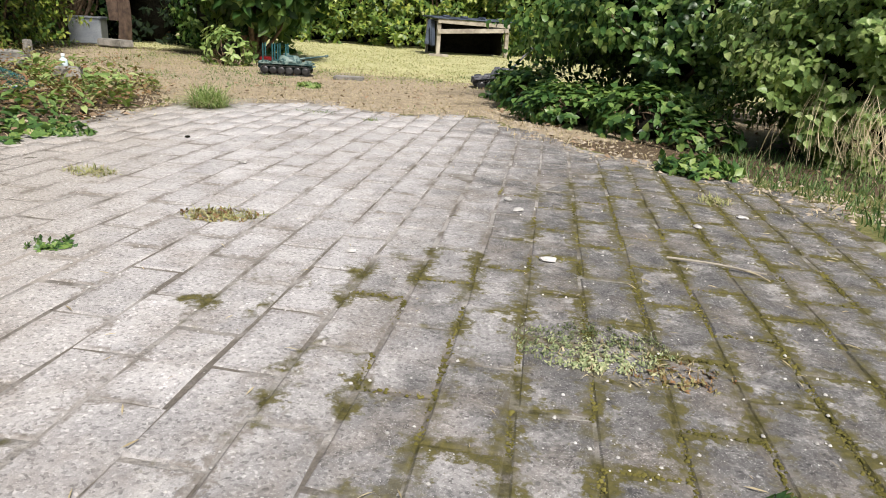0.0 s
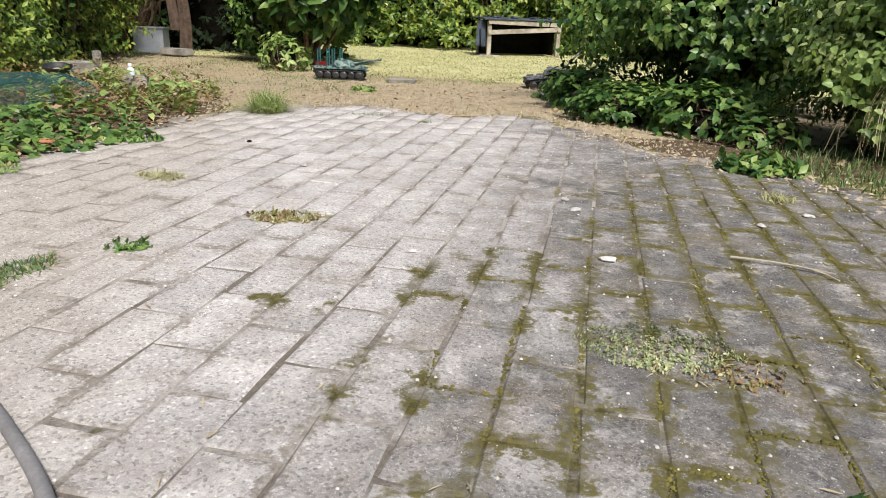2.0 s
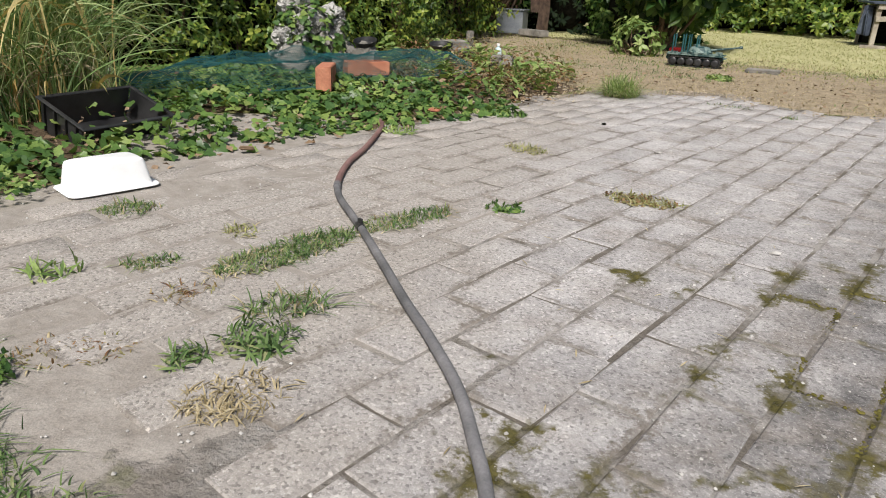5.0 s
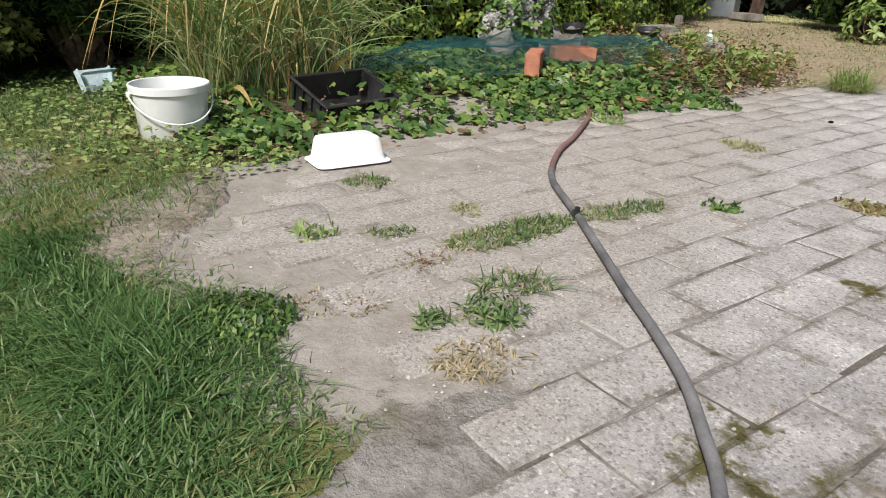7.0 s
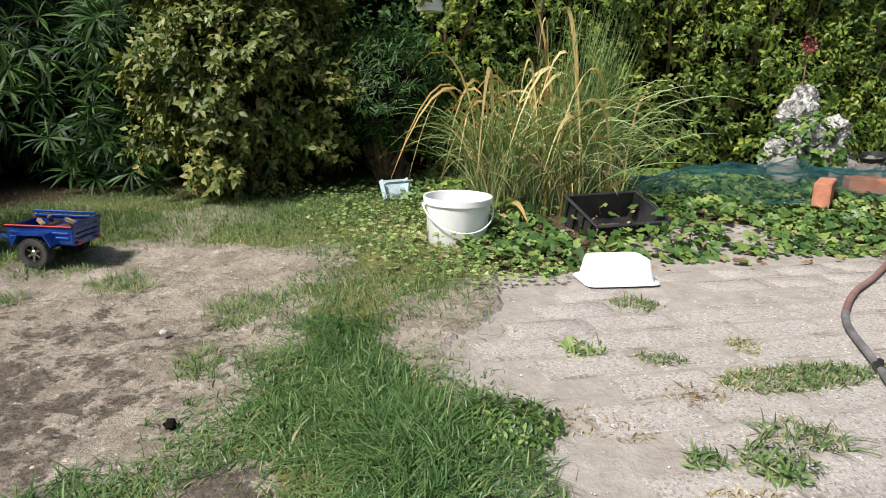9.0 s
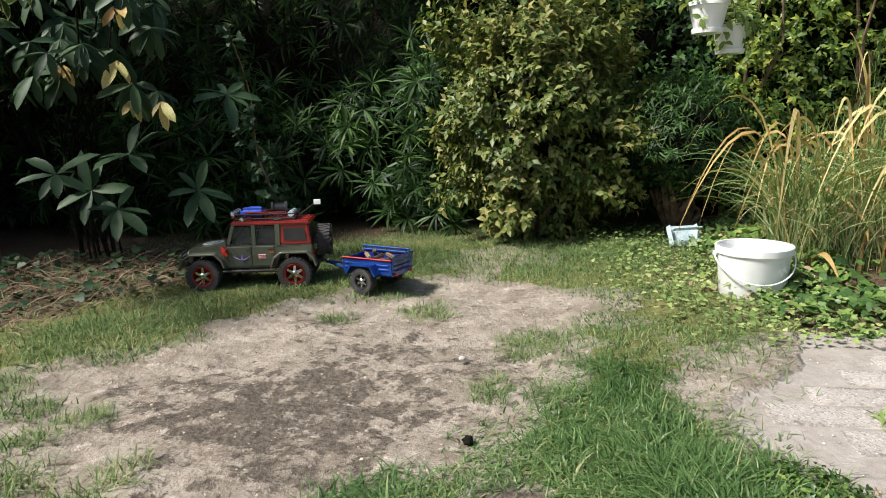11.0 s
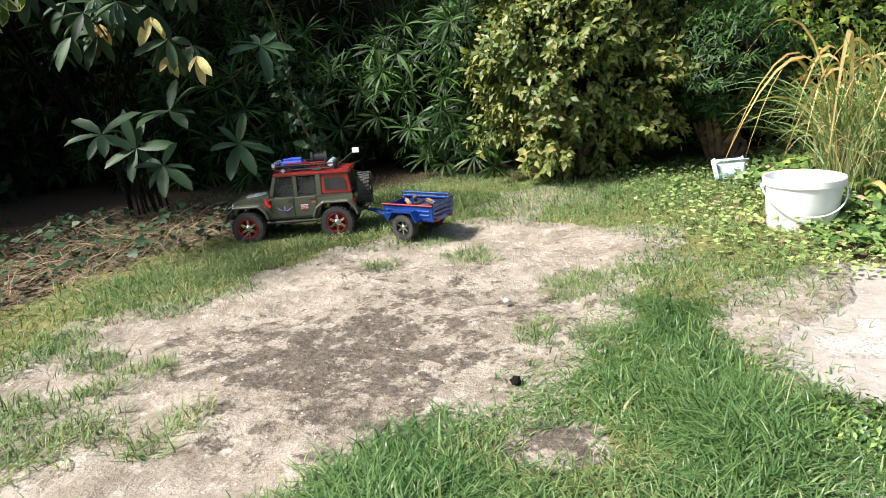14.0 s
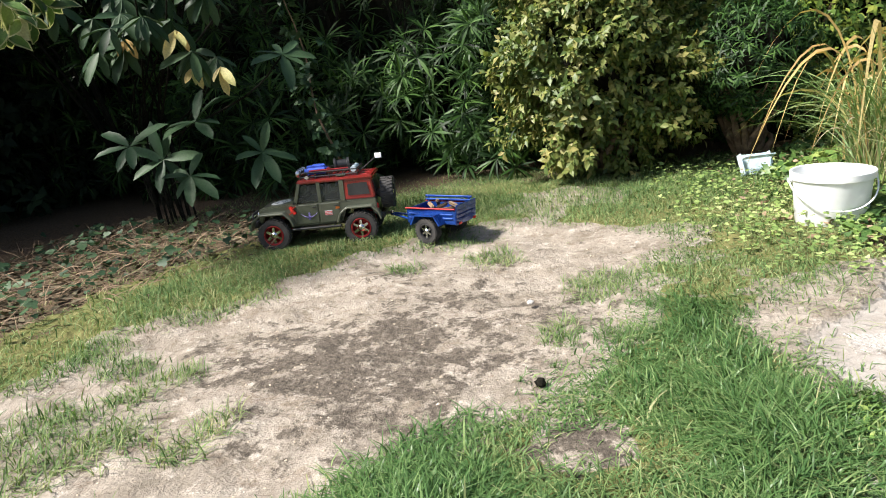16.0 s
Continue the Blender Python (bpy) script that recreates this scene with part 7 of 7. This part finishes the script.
def toy_car(m):
    ob = thing("toy_car", m, "olive and red off-road toy car with a loaded roof rack", "toy car")
    # chassis and axles
    bm = bmesh.new()
    box(bm, (0.37, 0.06, 0.025), (-0.005, 0, 0.075), bevel=0.004)
    for x in (-0.157, 0.157):
        rod(bm, (x, -0.085, 0.058), (x, 0.085, 0.058), 0.009, None, 12)
        box(bm, (0.04, 0.035, 0.035), (x, 0.01, 0.058), bevel=0.01)
    part("chassis", bm, M["black"], ob, smooth=False)
    for x in (-0.157, 0.157):
        for s in (-1, 1):
            wheel(ob, pose(x, s * 0.09, 0.058, 0, 0, 0 if s > 0 else 180), 0.058, 0.046, M["redmetal"], M["chrome"], M["redmetal"])
    # lower body
    bm = bmesh.new()
    vs = extrude(bm, [(-0.218, 0.096), (-0.218, 0.157), (0.075, 0.157), (0.09, 0.16), (0.2, 0.15), (0.212, 0.145), (0.214, 0.098), (0.2, 0.098), (0.188, 0.128), (0.118, 0.128), (0.092, 0.078), (-0.088, 0.078), (-0.11, 0.128), (-0.198, 0.128), (-0.206, 0.096)], -0.082, 0.082)
    for v in vs:
        if v.co.x > 0.095 and v.co.z > 0.09:
            v.co.y *= 1 - 0.17 * (v.co.x - 0.095) / 0.12
    bmesh.ops.bevel(bm, geom=list(bm.edges), offset=0.0035, segments=2, affect="EDGES")
    body = part("body", bm, M["olive"], ob)
    for s in (-1, 1):
        for cx in (-0.157, 0.157):
            flare(ob, cx, s)
        # doors, proud of the body side, with handles
        for x0, x1 in ((-0.085, -0.012), (-0.008, 0.072)):
            bm = bmesh.new()
            box(bm, (x1 - x0, 0.003, 0.068), ((x0 + x1) / 2, s * 0.0832, 0.119), bevel=0.0014, segments=1)
            door = part("door", bm, M["olive"], ob)
            bm = bmesh.new()
            box(bm, (0.014, 0.004, 0.004), (x0 + 0.012, s * 0.0862, 0.143), bevel=0.001, segments=1)
            part("handle", bm, M["black"], door)
        bm = bmesh.new()
        rod(bm, (-0.085, s * 0.096, 0.07), (0.09, s * 0.096, 0.07), 0.005, None, 10)
        for x in (-0.06, 0.0, 0.06):
            rod(bm, (x, s * 0.096, 0.07), (x, s * 0.06, 0.078), 0.003, None, 8)
        part("rock_slider", bm, M["black"], ob)
        bm = bmesh.new()
        box(bm, (0.012, 0.012, 0.034), (0.082, s * 0.088, 0.138), (s * 4, 32, 0), 0.002)
        for k in range(3):
            box(bm, (0.0135, 0.013, 0.003), (0.0775 + 0.0055 * k, s * 0.0885, 0.147 - 0.009 * k), (s * 4, 32, 0), 0.0005, 1)
        part("side_lamp", bm, M["lamp_red"], ob, "red ribbed lamp on the wing", smooth=False)
        bm = bmesh.new()
        box(bm, (0.006, 0.02, 0.014), (0.07, s * 0.102, 0.166), (0, 0, s * 10), 0.003)
        rod(bm, (0.07, s * 0.08, 0.16), (0.07, s * 0.098, 0.164), 0.002, None, 8)
        part("mirror", bm, M["black"], ob)
        # prints on the doors
        bm = bmesh.new()
        box(bm, (0.026, 0.001, 0.017), (-0.045, s * 0.0855, 0.118))
        part("sticker", bm, M["white"], ob, "small white and red label")
        bm = bmesh.new()
        for k in range(3):
            box(bm, (0.026, 0.001, 0.0022), (-0.045, s * 0.0862, 0.112 + 0.005 * k))
        part("sticker_stripe", bm, M["lamp_red"], ob)
        bm = bmesh.new()
        for k in (-1, 1):
            tube(bm, [(0.025 + k * 0.006 * i, s * 0.0856, 0.108 + 0.0006 * i * i) for i in range(6)], 0.0028, 6, 0.0008)
        box(bm, (0.006, 0.001, 0.026), (0.025, s * 0.0856, 0.112))
        part("door_print", bm, M["purple"], ob, "violet winged print")
        bm = bmesh.new()
        box(bm, (0.014, 0.001, 0.008), (-0.078, s * 0.0848, 0.134))
        part("label", bm, M["orange"], ob, "small orange label")
        # windows
        bm = bmesh.new()
        extrude(bm, [(-0.012, 0.158), (0.066, 0.158), (0.046, 0.222), (-0.012, 0.222)], s * 0.0745, s * 0.076)
        part("window", bm, M["glass"], ob, "clear front side window")
        bm = bmesh.new()
        extrude(bm, [(-0.092, 0.158), (-0.024, 0.158), (-0.024, 0.222), (-0.092, 0.222)], s * 0.0745, s * 0.076)
        part("window", bm, M["glass"], ob, "clear rear side window")
        bm = bmesh.new()
        extrude(bm, [(-0.198, 0.172), (-0.122, 0.172), (-0.122, 0.214), (-0.192, 0.214)], s * 0.081, s * 0.0824)
        part("window", bm, M["black"], ob, "dark quarter window")
        # pillars
        for prof in ([(0.066, 0.156), (0.078, 0.156), (0.056, 0.228), (0.045, 0.228)], [(-0.024, 0.156), (-0.012, 0.156), (-0.012, 0.228), (-0.024, 0.228)], [(-0.108, 0.156), (-0.092, 0.156), (-0.092, 0.228), (-0.108, 0.228)]):
            bm = bmesh.new()
            extrude(bm, prof, s * 0.07, s * 0.081)
            part("pillar", bm, M["olive"], ob, smooth=False)
        bm = bmesh.new()
        box(bm, (0.006, 0.016, 0.02), (-0.2195, s * 0.068, 0.125), bevel=0.002)
        part("tail_lamp", bm, M["lamp_red"], ob)
        bm = bmesh.new()
        lathe(bm, [(0.0135, 0.0), (0.0135, 0.006), (0.011, 0.009), (0, 0.01)], 18, pose(0.212, s * 0.045, 0.128, 0, 90, 0))
        part("headlamp", bm, M["chrome"], ob)
    # hard top
    bm = bmesh.new()
    vs = extrude(bm, [(-0.216, 0.157), (-0.108, 0.157), (-0.108, 0.226), (-0.206, 0.226)], -0.081, 0.081)
    for v in vs:
        if v.co.z > 0.2:
            v.co.y *= 0.95
    bmesh.ops.bevel(bm, geom=list(bm.edges), offset=0.004, segments=2, affect="EDGES")
    part("hard_top", bm, M["red"], ob, "glossy red rear hard top")
    bm = bmesh.new()
    box(bm, (0.272, 0.164, 0.013), (-0.078, 0, 0.2325), bevel=0.005)
    for y in (-0.05, 0, 0.05):
        box(bm, (0.24, 0.012, 0.003), (-0.08, y, 0.2395), bevel=0.001, segments=1)
    part("roof", bm, M["red"], ob, "glossy red roof")
    bm = bmesh.new()
    box(bm, (0.002, 0.11, 0.045), (-0.2125, 0, 0.194), (0, 8, 0))
    part("rear_window", bm, M["black"], ob)
    bm = bmesh.new()
    vs = extrude(bm, [(0.07, 0.158), (0.073, 0.158), (0.0515, 0.226), (0.0485, 0.226)], -0.068, 0.068)
    part("windscreen", bm, M["glass"], ob, "clear sloping windscreen")
    bm = bmesh.new()
    for z, x in ((0.159, 0.0735), (0.225, 0.0525)):
        box(bm, (0.008, 0.15, 0.008), (x, 0, z), bevel=0.001, segments=1)
    part("screen_frame", bm, M["olive"], ob, smooth=False)
    bm = bmesh.new()
    box(bm, (0.16, 0.13, 0.006), (-0.02, 0, 0.16), bevel=0.001)
    box(bm, (0.02, 0.13, 0.02), (0.052, 0, 0.168), bevel=0.004)
    for y in (-0.035, 0.035):
        box(bm, (0.014, 0.045, 0.045), (-0.015, y, 0.185), (0, -10, 0), 0.005)
        box(bm, (0.014, 0.045, 0.045), (-0.085, y, 0.183), (0, -10, 0), 0.005)
    part("cabin", bm, M["black"], ob, "black cabin with seats", smooth=False)
    # bonnet print: a ring with plain bars
    bm = bmesh.new()
    lathe(bm, [(0.024, 0.0), (0.038, 0.0), (0.038, 0.0012), (0.024, 0.0012), (0.024, 0.0)], 28, pose(0.142, 0.0, 0.1562, 0, 5.2, 0))
    for k in range(3):
        box(bm, (0.042, 0.006, 0.0012), (0.142, 0, 0.1568), (0, 5.2, 60 * k))
    part("bonnet_print", bm, M["white"], ob, "white ring print on the bonnet")
    bm = bmesh.new()
    box(bm, (0.004, 0.1, 0.036), (0.214, 0, 0.124), bevel=0.002)
    part("grille_panel", bm, M["olive"], ob)
    for k in range(7):
        bm = bmesh.new()
        box(bm, (0.003, 0.004, 0.024), (0.2165, -0.024 + 0.008 * k, 0.126), bevel=0.001, segments=1)
        part("grille_slot", bm, M["black"], ob)
    bm = bmesh.new()
    box(bm, (0.024, 0.13, 0.02), (0.232, 0, 0.092), bevel=0.004)
    tube(bm, spline([(0.238, -0.045, 0.1), (0.244, -0.04, 0.125), (0.244, 0.04, 0.125), (0.238, 0.045, 0.1)], 5), 0.004, 8)
    part("bumper", bm, M["black"], ob)
    bm = bmesh.new()
    rod(bm, (0.24, -0.022, 0.108), (0.24, 0.022, 0.108), 0.009, None, 14)
    box(bm, (0.018, 0.014, 0.02), (0.24, 0.03, 0.108), bevel=0.003)
    part("winch", bm, M["chrome"], ob)
    bm = bmesh.new()
    for k in range(4):
        bmesh.ops.create_cone(bm, segments=10, radius1=0.004, radius2=0.004, depth=0.007, cap_ends=True, matrix=pose(0.25, 0, 0.088 - 0.009 * k, 90, 40 * k, 0))
    part("hook", bm, M["chrome"], ob)
    for s in (-1, 1):
        bm = bmesh.new()
        box(bm, (0.016, 0.012, 0.012), (0.243, s * 0.05, 0.087), bevel=0.003)
        part("shackle", bm, M["blue"], ob, "blue shackle")
    bm = bmesh.new()
    box(bm, (0.02, 0.15, 0.02), (-0.232, 0, 0.09), bevel=0.004)
    box(bm, (0.03, 0.012, 0.01), (-0.25, 0, 0.082), bevel=0.002)
    part("rear_bumper", bm, M["black"], ob)
    spare = wheel(ob, pose(-0.252, -0.005, 0.158, 0, 0, 90), 0.056, 0.044, M["black"], M["chrome"], M["black"])
    bm = bmesh.new()
    box(bm, (0.022, 0.03, 0.03), (-0.225, -0.005, 0.158), bevel=0.003)
    part("spare_carrier", bm, M["black"], ob)
    # roof rack and load
    bm = bmesh.new()
    z0, z1 = 0.247, 0.262
    for y in (-0.062, 0.062):
        for z in (z0, z1):
            rod(bm, (-0.16, y, z), (0.045, y, z), 0.0025, None, 8)
        for x in (-0.16, -0.11, -0.06, -0.01, 0.045):
            rod(bm, (x, y, 0.237), (x, y, z1), 0.002, None, 8)
    for x in np.linspace(-0.16, 0.045, 9):
        rod(bm, (x, -0.062, z0), (x, 0.062, z0), 0.002, None, 8)
    for x in (-0.16, 0.045):
        rod(bm, (x, -0.062, z1), (x, 0.062, z1), 0.0025, None, 8)
    part("roof_rack", bm, M["black"], ob)
    for k in range(4):
        bm = bmesh.new()
        lathe(bm, [(0, 0), (0.011, 0.0), (0.0135, 0.008), (0.0135, 0.012), (0.011, 0.013), (0, 0.013)], 16, pose(0.047, -0.045 + 0.03 * k, 0.26, 0, 90, 0))
        part("roof_lamp", bm, M["chrome"], ob)
    bm = bmesh.new()
    box(bm, (0.085, 0.05, 0.03), (-0.01, 0.028, 0.267), (0, 0, 4), 0.011, 3)
    box(bm, (0.06, 0.05, 0.026), (-0.005, -0.03, 0.265), (0, 0, -6), 0.01, 3)
    part("blue_bundle", bm, M["bluecloth"], ob, "folded blue cloth bundle")
    bm = bmesh.new()
    lathe(bm, [(0.014, -0.028), (0.025, -0.028), (0.025, -0.02), (0.019, -0.018), (0.019, 0.018), (0.025, 0.02), (0.025, 0.028), (0.014, 0.028), (0.014, -0.028)], 24, pose(-0.1, 0.015, 0.274, 0, 90, 12))
    part("cable_reel", bm, M["black"], ob, "black cable reel")
    bm = bmesh.new()
    rod(bm, (-0.145, -0.03, 0.26), (-0.145, 0.05, 0.26), 0.0105, None, 16)
    part("gas_bottle", bm, M["paleblue"], ob, "light blue cylinder")
    bm = bmesh.new()
    rod(bm, (-0.13, 0.058, 0.267), (0.01, 0.058, 0.267), 0.003, None, 8)
    box(bm, (0.014, 0.009, 0.014), (-0.06, 0.058, 0.268), bevel=0.002)
    part("jack", bm, M["redmetal"], ob, "red jack")
    bm = bmesh.new()
    box(bm, (0.03, 0.02, 0.003), (-0.1, 0.066, 0.245), (0, 0, 20), 0.0012)
    box(bm, (0.016, 0.014, 0.012), (0.02, 0.064, 0.246), bevel=0.004)
    part("shovel", bm, M["chrome"], ob)
    bm = bmesh.new()
    rod(bm, (-0.15, 0.03, 0.238), (-0.226, 0.03, 0.292), 0.0015, None, 8)
    part("aerial", bm, M["black"], ob)
    bm = bmesh.new()
    box(bm, (0.024, 0.003, 0.018), (-0.236, 0.03, 0.297), (0, 0, 0), 0.001, 1)
    part("aerial_plate", bm, M["white"], ob, "small white plate on the aerial")
    return ob


def trailer(m):
    ob = thing("toy_trailer", m, "blue open toy trailer hitched behind the toy car", "toy trailer")
    L, W, z0, z1 = 0.1, 0.062, 0.062, 0.112
    bm = bmesh.new()
    box(bm, (2 * L, 2 * W, 0.005), (0, 0, z0 + 0.0025), bevel=0.001)
    part("floor", bm, M["blue"], ob)
    for s in (-1, 1):
        bm = bmesh.new()
        box(bm, (2 * L, 0.004, z1 - z0), (0, s * (W - 0.002), (z0 + z1) / 2), bevel=0.0012, segments=1)
        box(bm, (2 * L - 0.02, 0.004, 0.006), (0, s * (W + 0.001), z1 - 0.016), bevel=0.001, segments=1)
        box(bm, (2 * L - 0.02, 0.004, 0.006), (0, s * (W + 0.001), z0 + 0.02), bevel=0.001, segments=1)
        part("side_panel", bm, M["blue"], ob, smooth=False)
        bm = bmesh.new()
        box(bm, (2 * L + 0.006, 0.009, 0.005), (0, s * W, z1 + 0.003), bevel=0.0015, segments=1)
        part("top_rail", bm, M["redmetal"], ob, "dull red top rail")
        if s < 0:
            bm = bmesh.new()
            for k in (0.01, 0.022):
                box(bm, (2 * L * 0.98, 0.006, 0.007), (0, s * (W - 0.006), z1 + k), bevel=0.0015, segments=1)
            for x in (-0.085, 0.085):
                box(bm, (0.006, 0.005, 0.024), (x, s * (W - 0.006), z1 + 0.011), bevel=0.001, segments=1)
            part("upper_rail", bm, M["blue"], ob, smooth=False)
        bm = bmesh.new()
        line = [(-0.06, 0.068), (-0.04, 0.1), (0.04, 0.1), (0.062, 0.068)]
        low = [(x * 0.94, z - 0.004) for x, z in line]
        rows = [[bm.verts.new((x, y, z)) for x, z in pts] for pts, y in ((line, s * W), (line, s * (W + 0.04)), (low, s * (W + 0.04)), (low, s * W))]
        for a, b in zip(rows, rows[1:] + rows[:1]):
            for i in range(3):
                bm.faces.new((a[i], a[i + 1], b[i + 1], b[i]))
        for e in (0, 3):
            bm.faces.new([r[e] for r in rows])
        bmesh.ops.recalc_face_normals(bm, faces=bm.faces)
        part("mudguard", bm, M["blue"], ob, smooth=False)
        wheel(ob, pose(0, s * 0.083, 0.044, 0, 0, 0 if s > 0 else 180), 0.044, 0.034, M["black"], M["chrome"], M["black"])
    bm = bmesh.new()
    box(bm, (0.004, 2 * W, z1 - z0), (L - 0.002, 0, (z0 + z1) / 2), bevel=0.001, segments=1)
    part("front_panel", bm, M["blue"], ob)
    bm = bmesh.new()
    box(bm, (0.004, 2 * W, z1 - z0 + 0.02), (-L - 0.004, 0, (z0 + z1) / 2 + 0.008), (0, -6, 0), 0.001, 1)
    for k in range(3):
        box(bm, (0.004, 2 * W - 0.02, 0.004), (-L - 0.008 + 0.0016 * k - 0.002, 0, z0 + 0.016 + 0.016 * k), (0, -6, 0), 0.001, 1)
    part("tailgate", bm, M["blue"], ob, smooth=False)
    for s in (-1, 1):
        bm = bmesh.new()
        rod(bm, (L - 0.01, s * 0.04, 0.066), (L + 0.125, 0, 0.078), 0.0042, None, 10)
        part("drawbar", bm, M["blue"], ob)
        bm = bmesh.new()
        box(bm, (0.006, 0.016, 0.008), (-L - 0.009, s * 0.045, z0 + 0.004), bevel=0.002)
        part("tail_lamp", bm, M["lamp_red"], ob)
    bm = bmesh.new()
    rod(bm, (L + 0.115, 0, 0.07), (L + 0.115, 0, 0.09), 0.006, None, 12)
    part("coupling", bm, M["chrome"], ob)
    bm = bmesh.new()
    rod(bm, (0, -0.07, 0.044), (0, 0.07, 0.044), 0.006, None, 12)
    box(bm, (0.06, 0.05, 0.014), (0, 0, 0.054), bevel=0.003)
    part("axle", bm, M["black"], ob)
    bm = bmesh.new()
    for k in range(9):
        box(bm, (0.05 + 0.01 * (k % 3), 0.014, 0.012), (-0.06 + 0.03 * (k % 5), -0.035 + 0.018 * (k % 4), z0 + 0.03 + 0.008 * (k % 3)), (8 * k, 5 * k, 37 * k), 0.004)
    part("load", bm, M["twig"], ob, "jumble of small brown pieces")
    return ob


toy_car(pose(-1.63, -0.125, 0.003, 0, 0, -78))
trailer(pose(-1.61, 0.331, 0.003, 0, 0, -110))
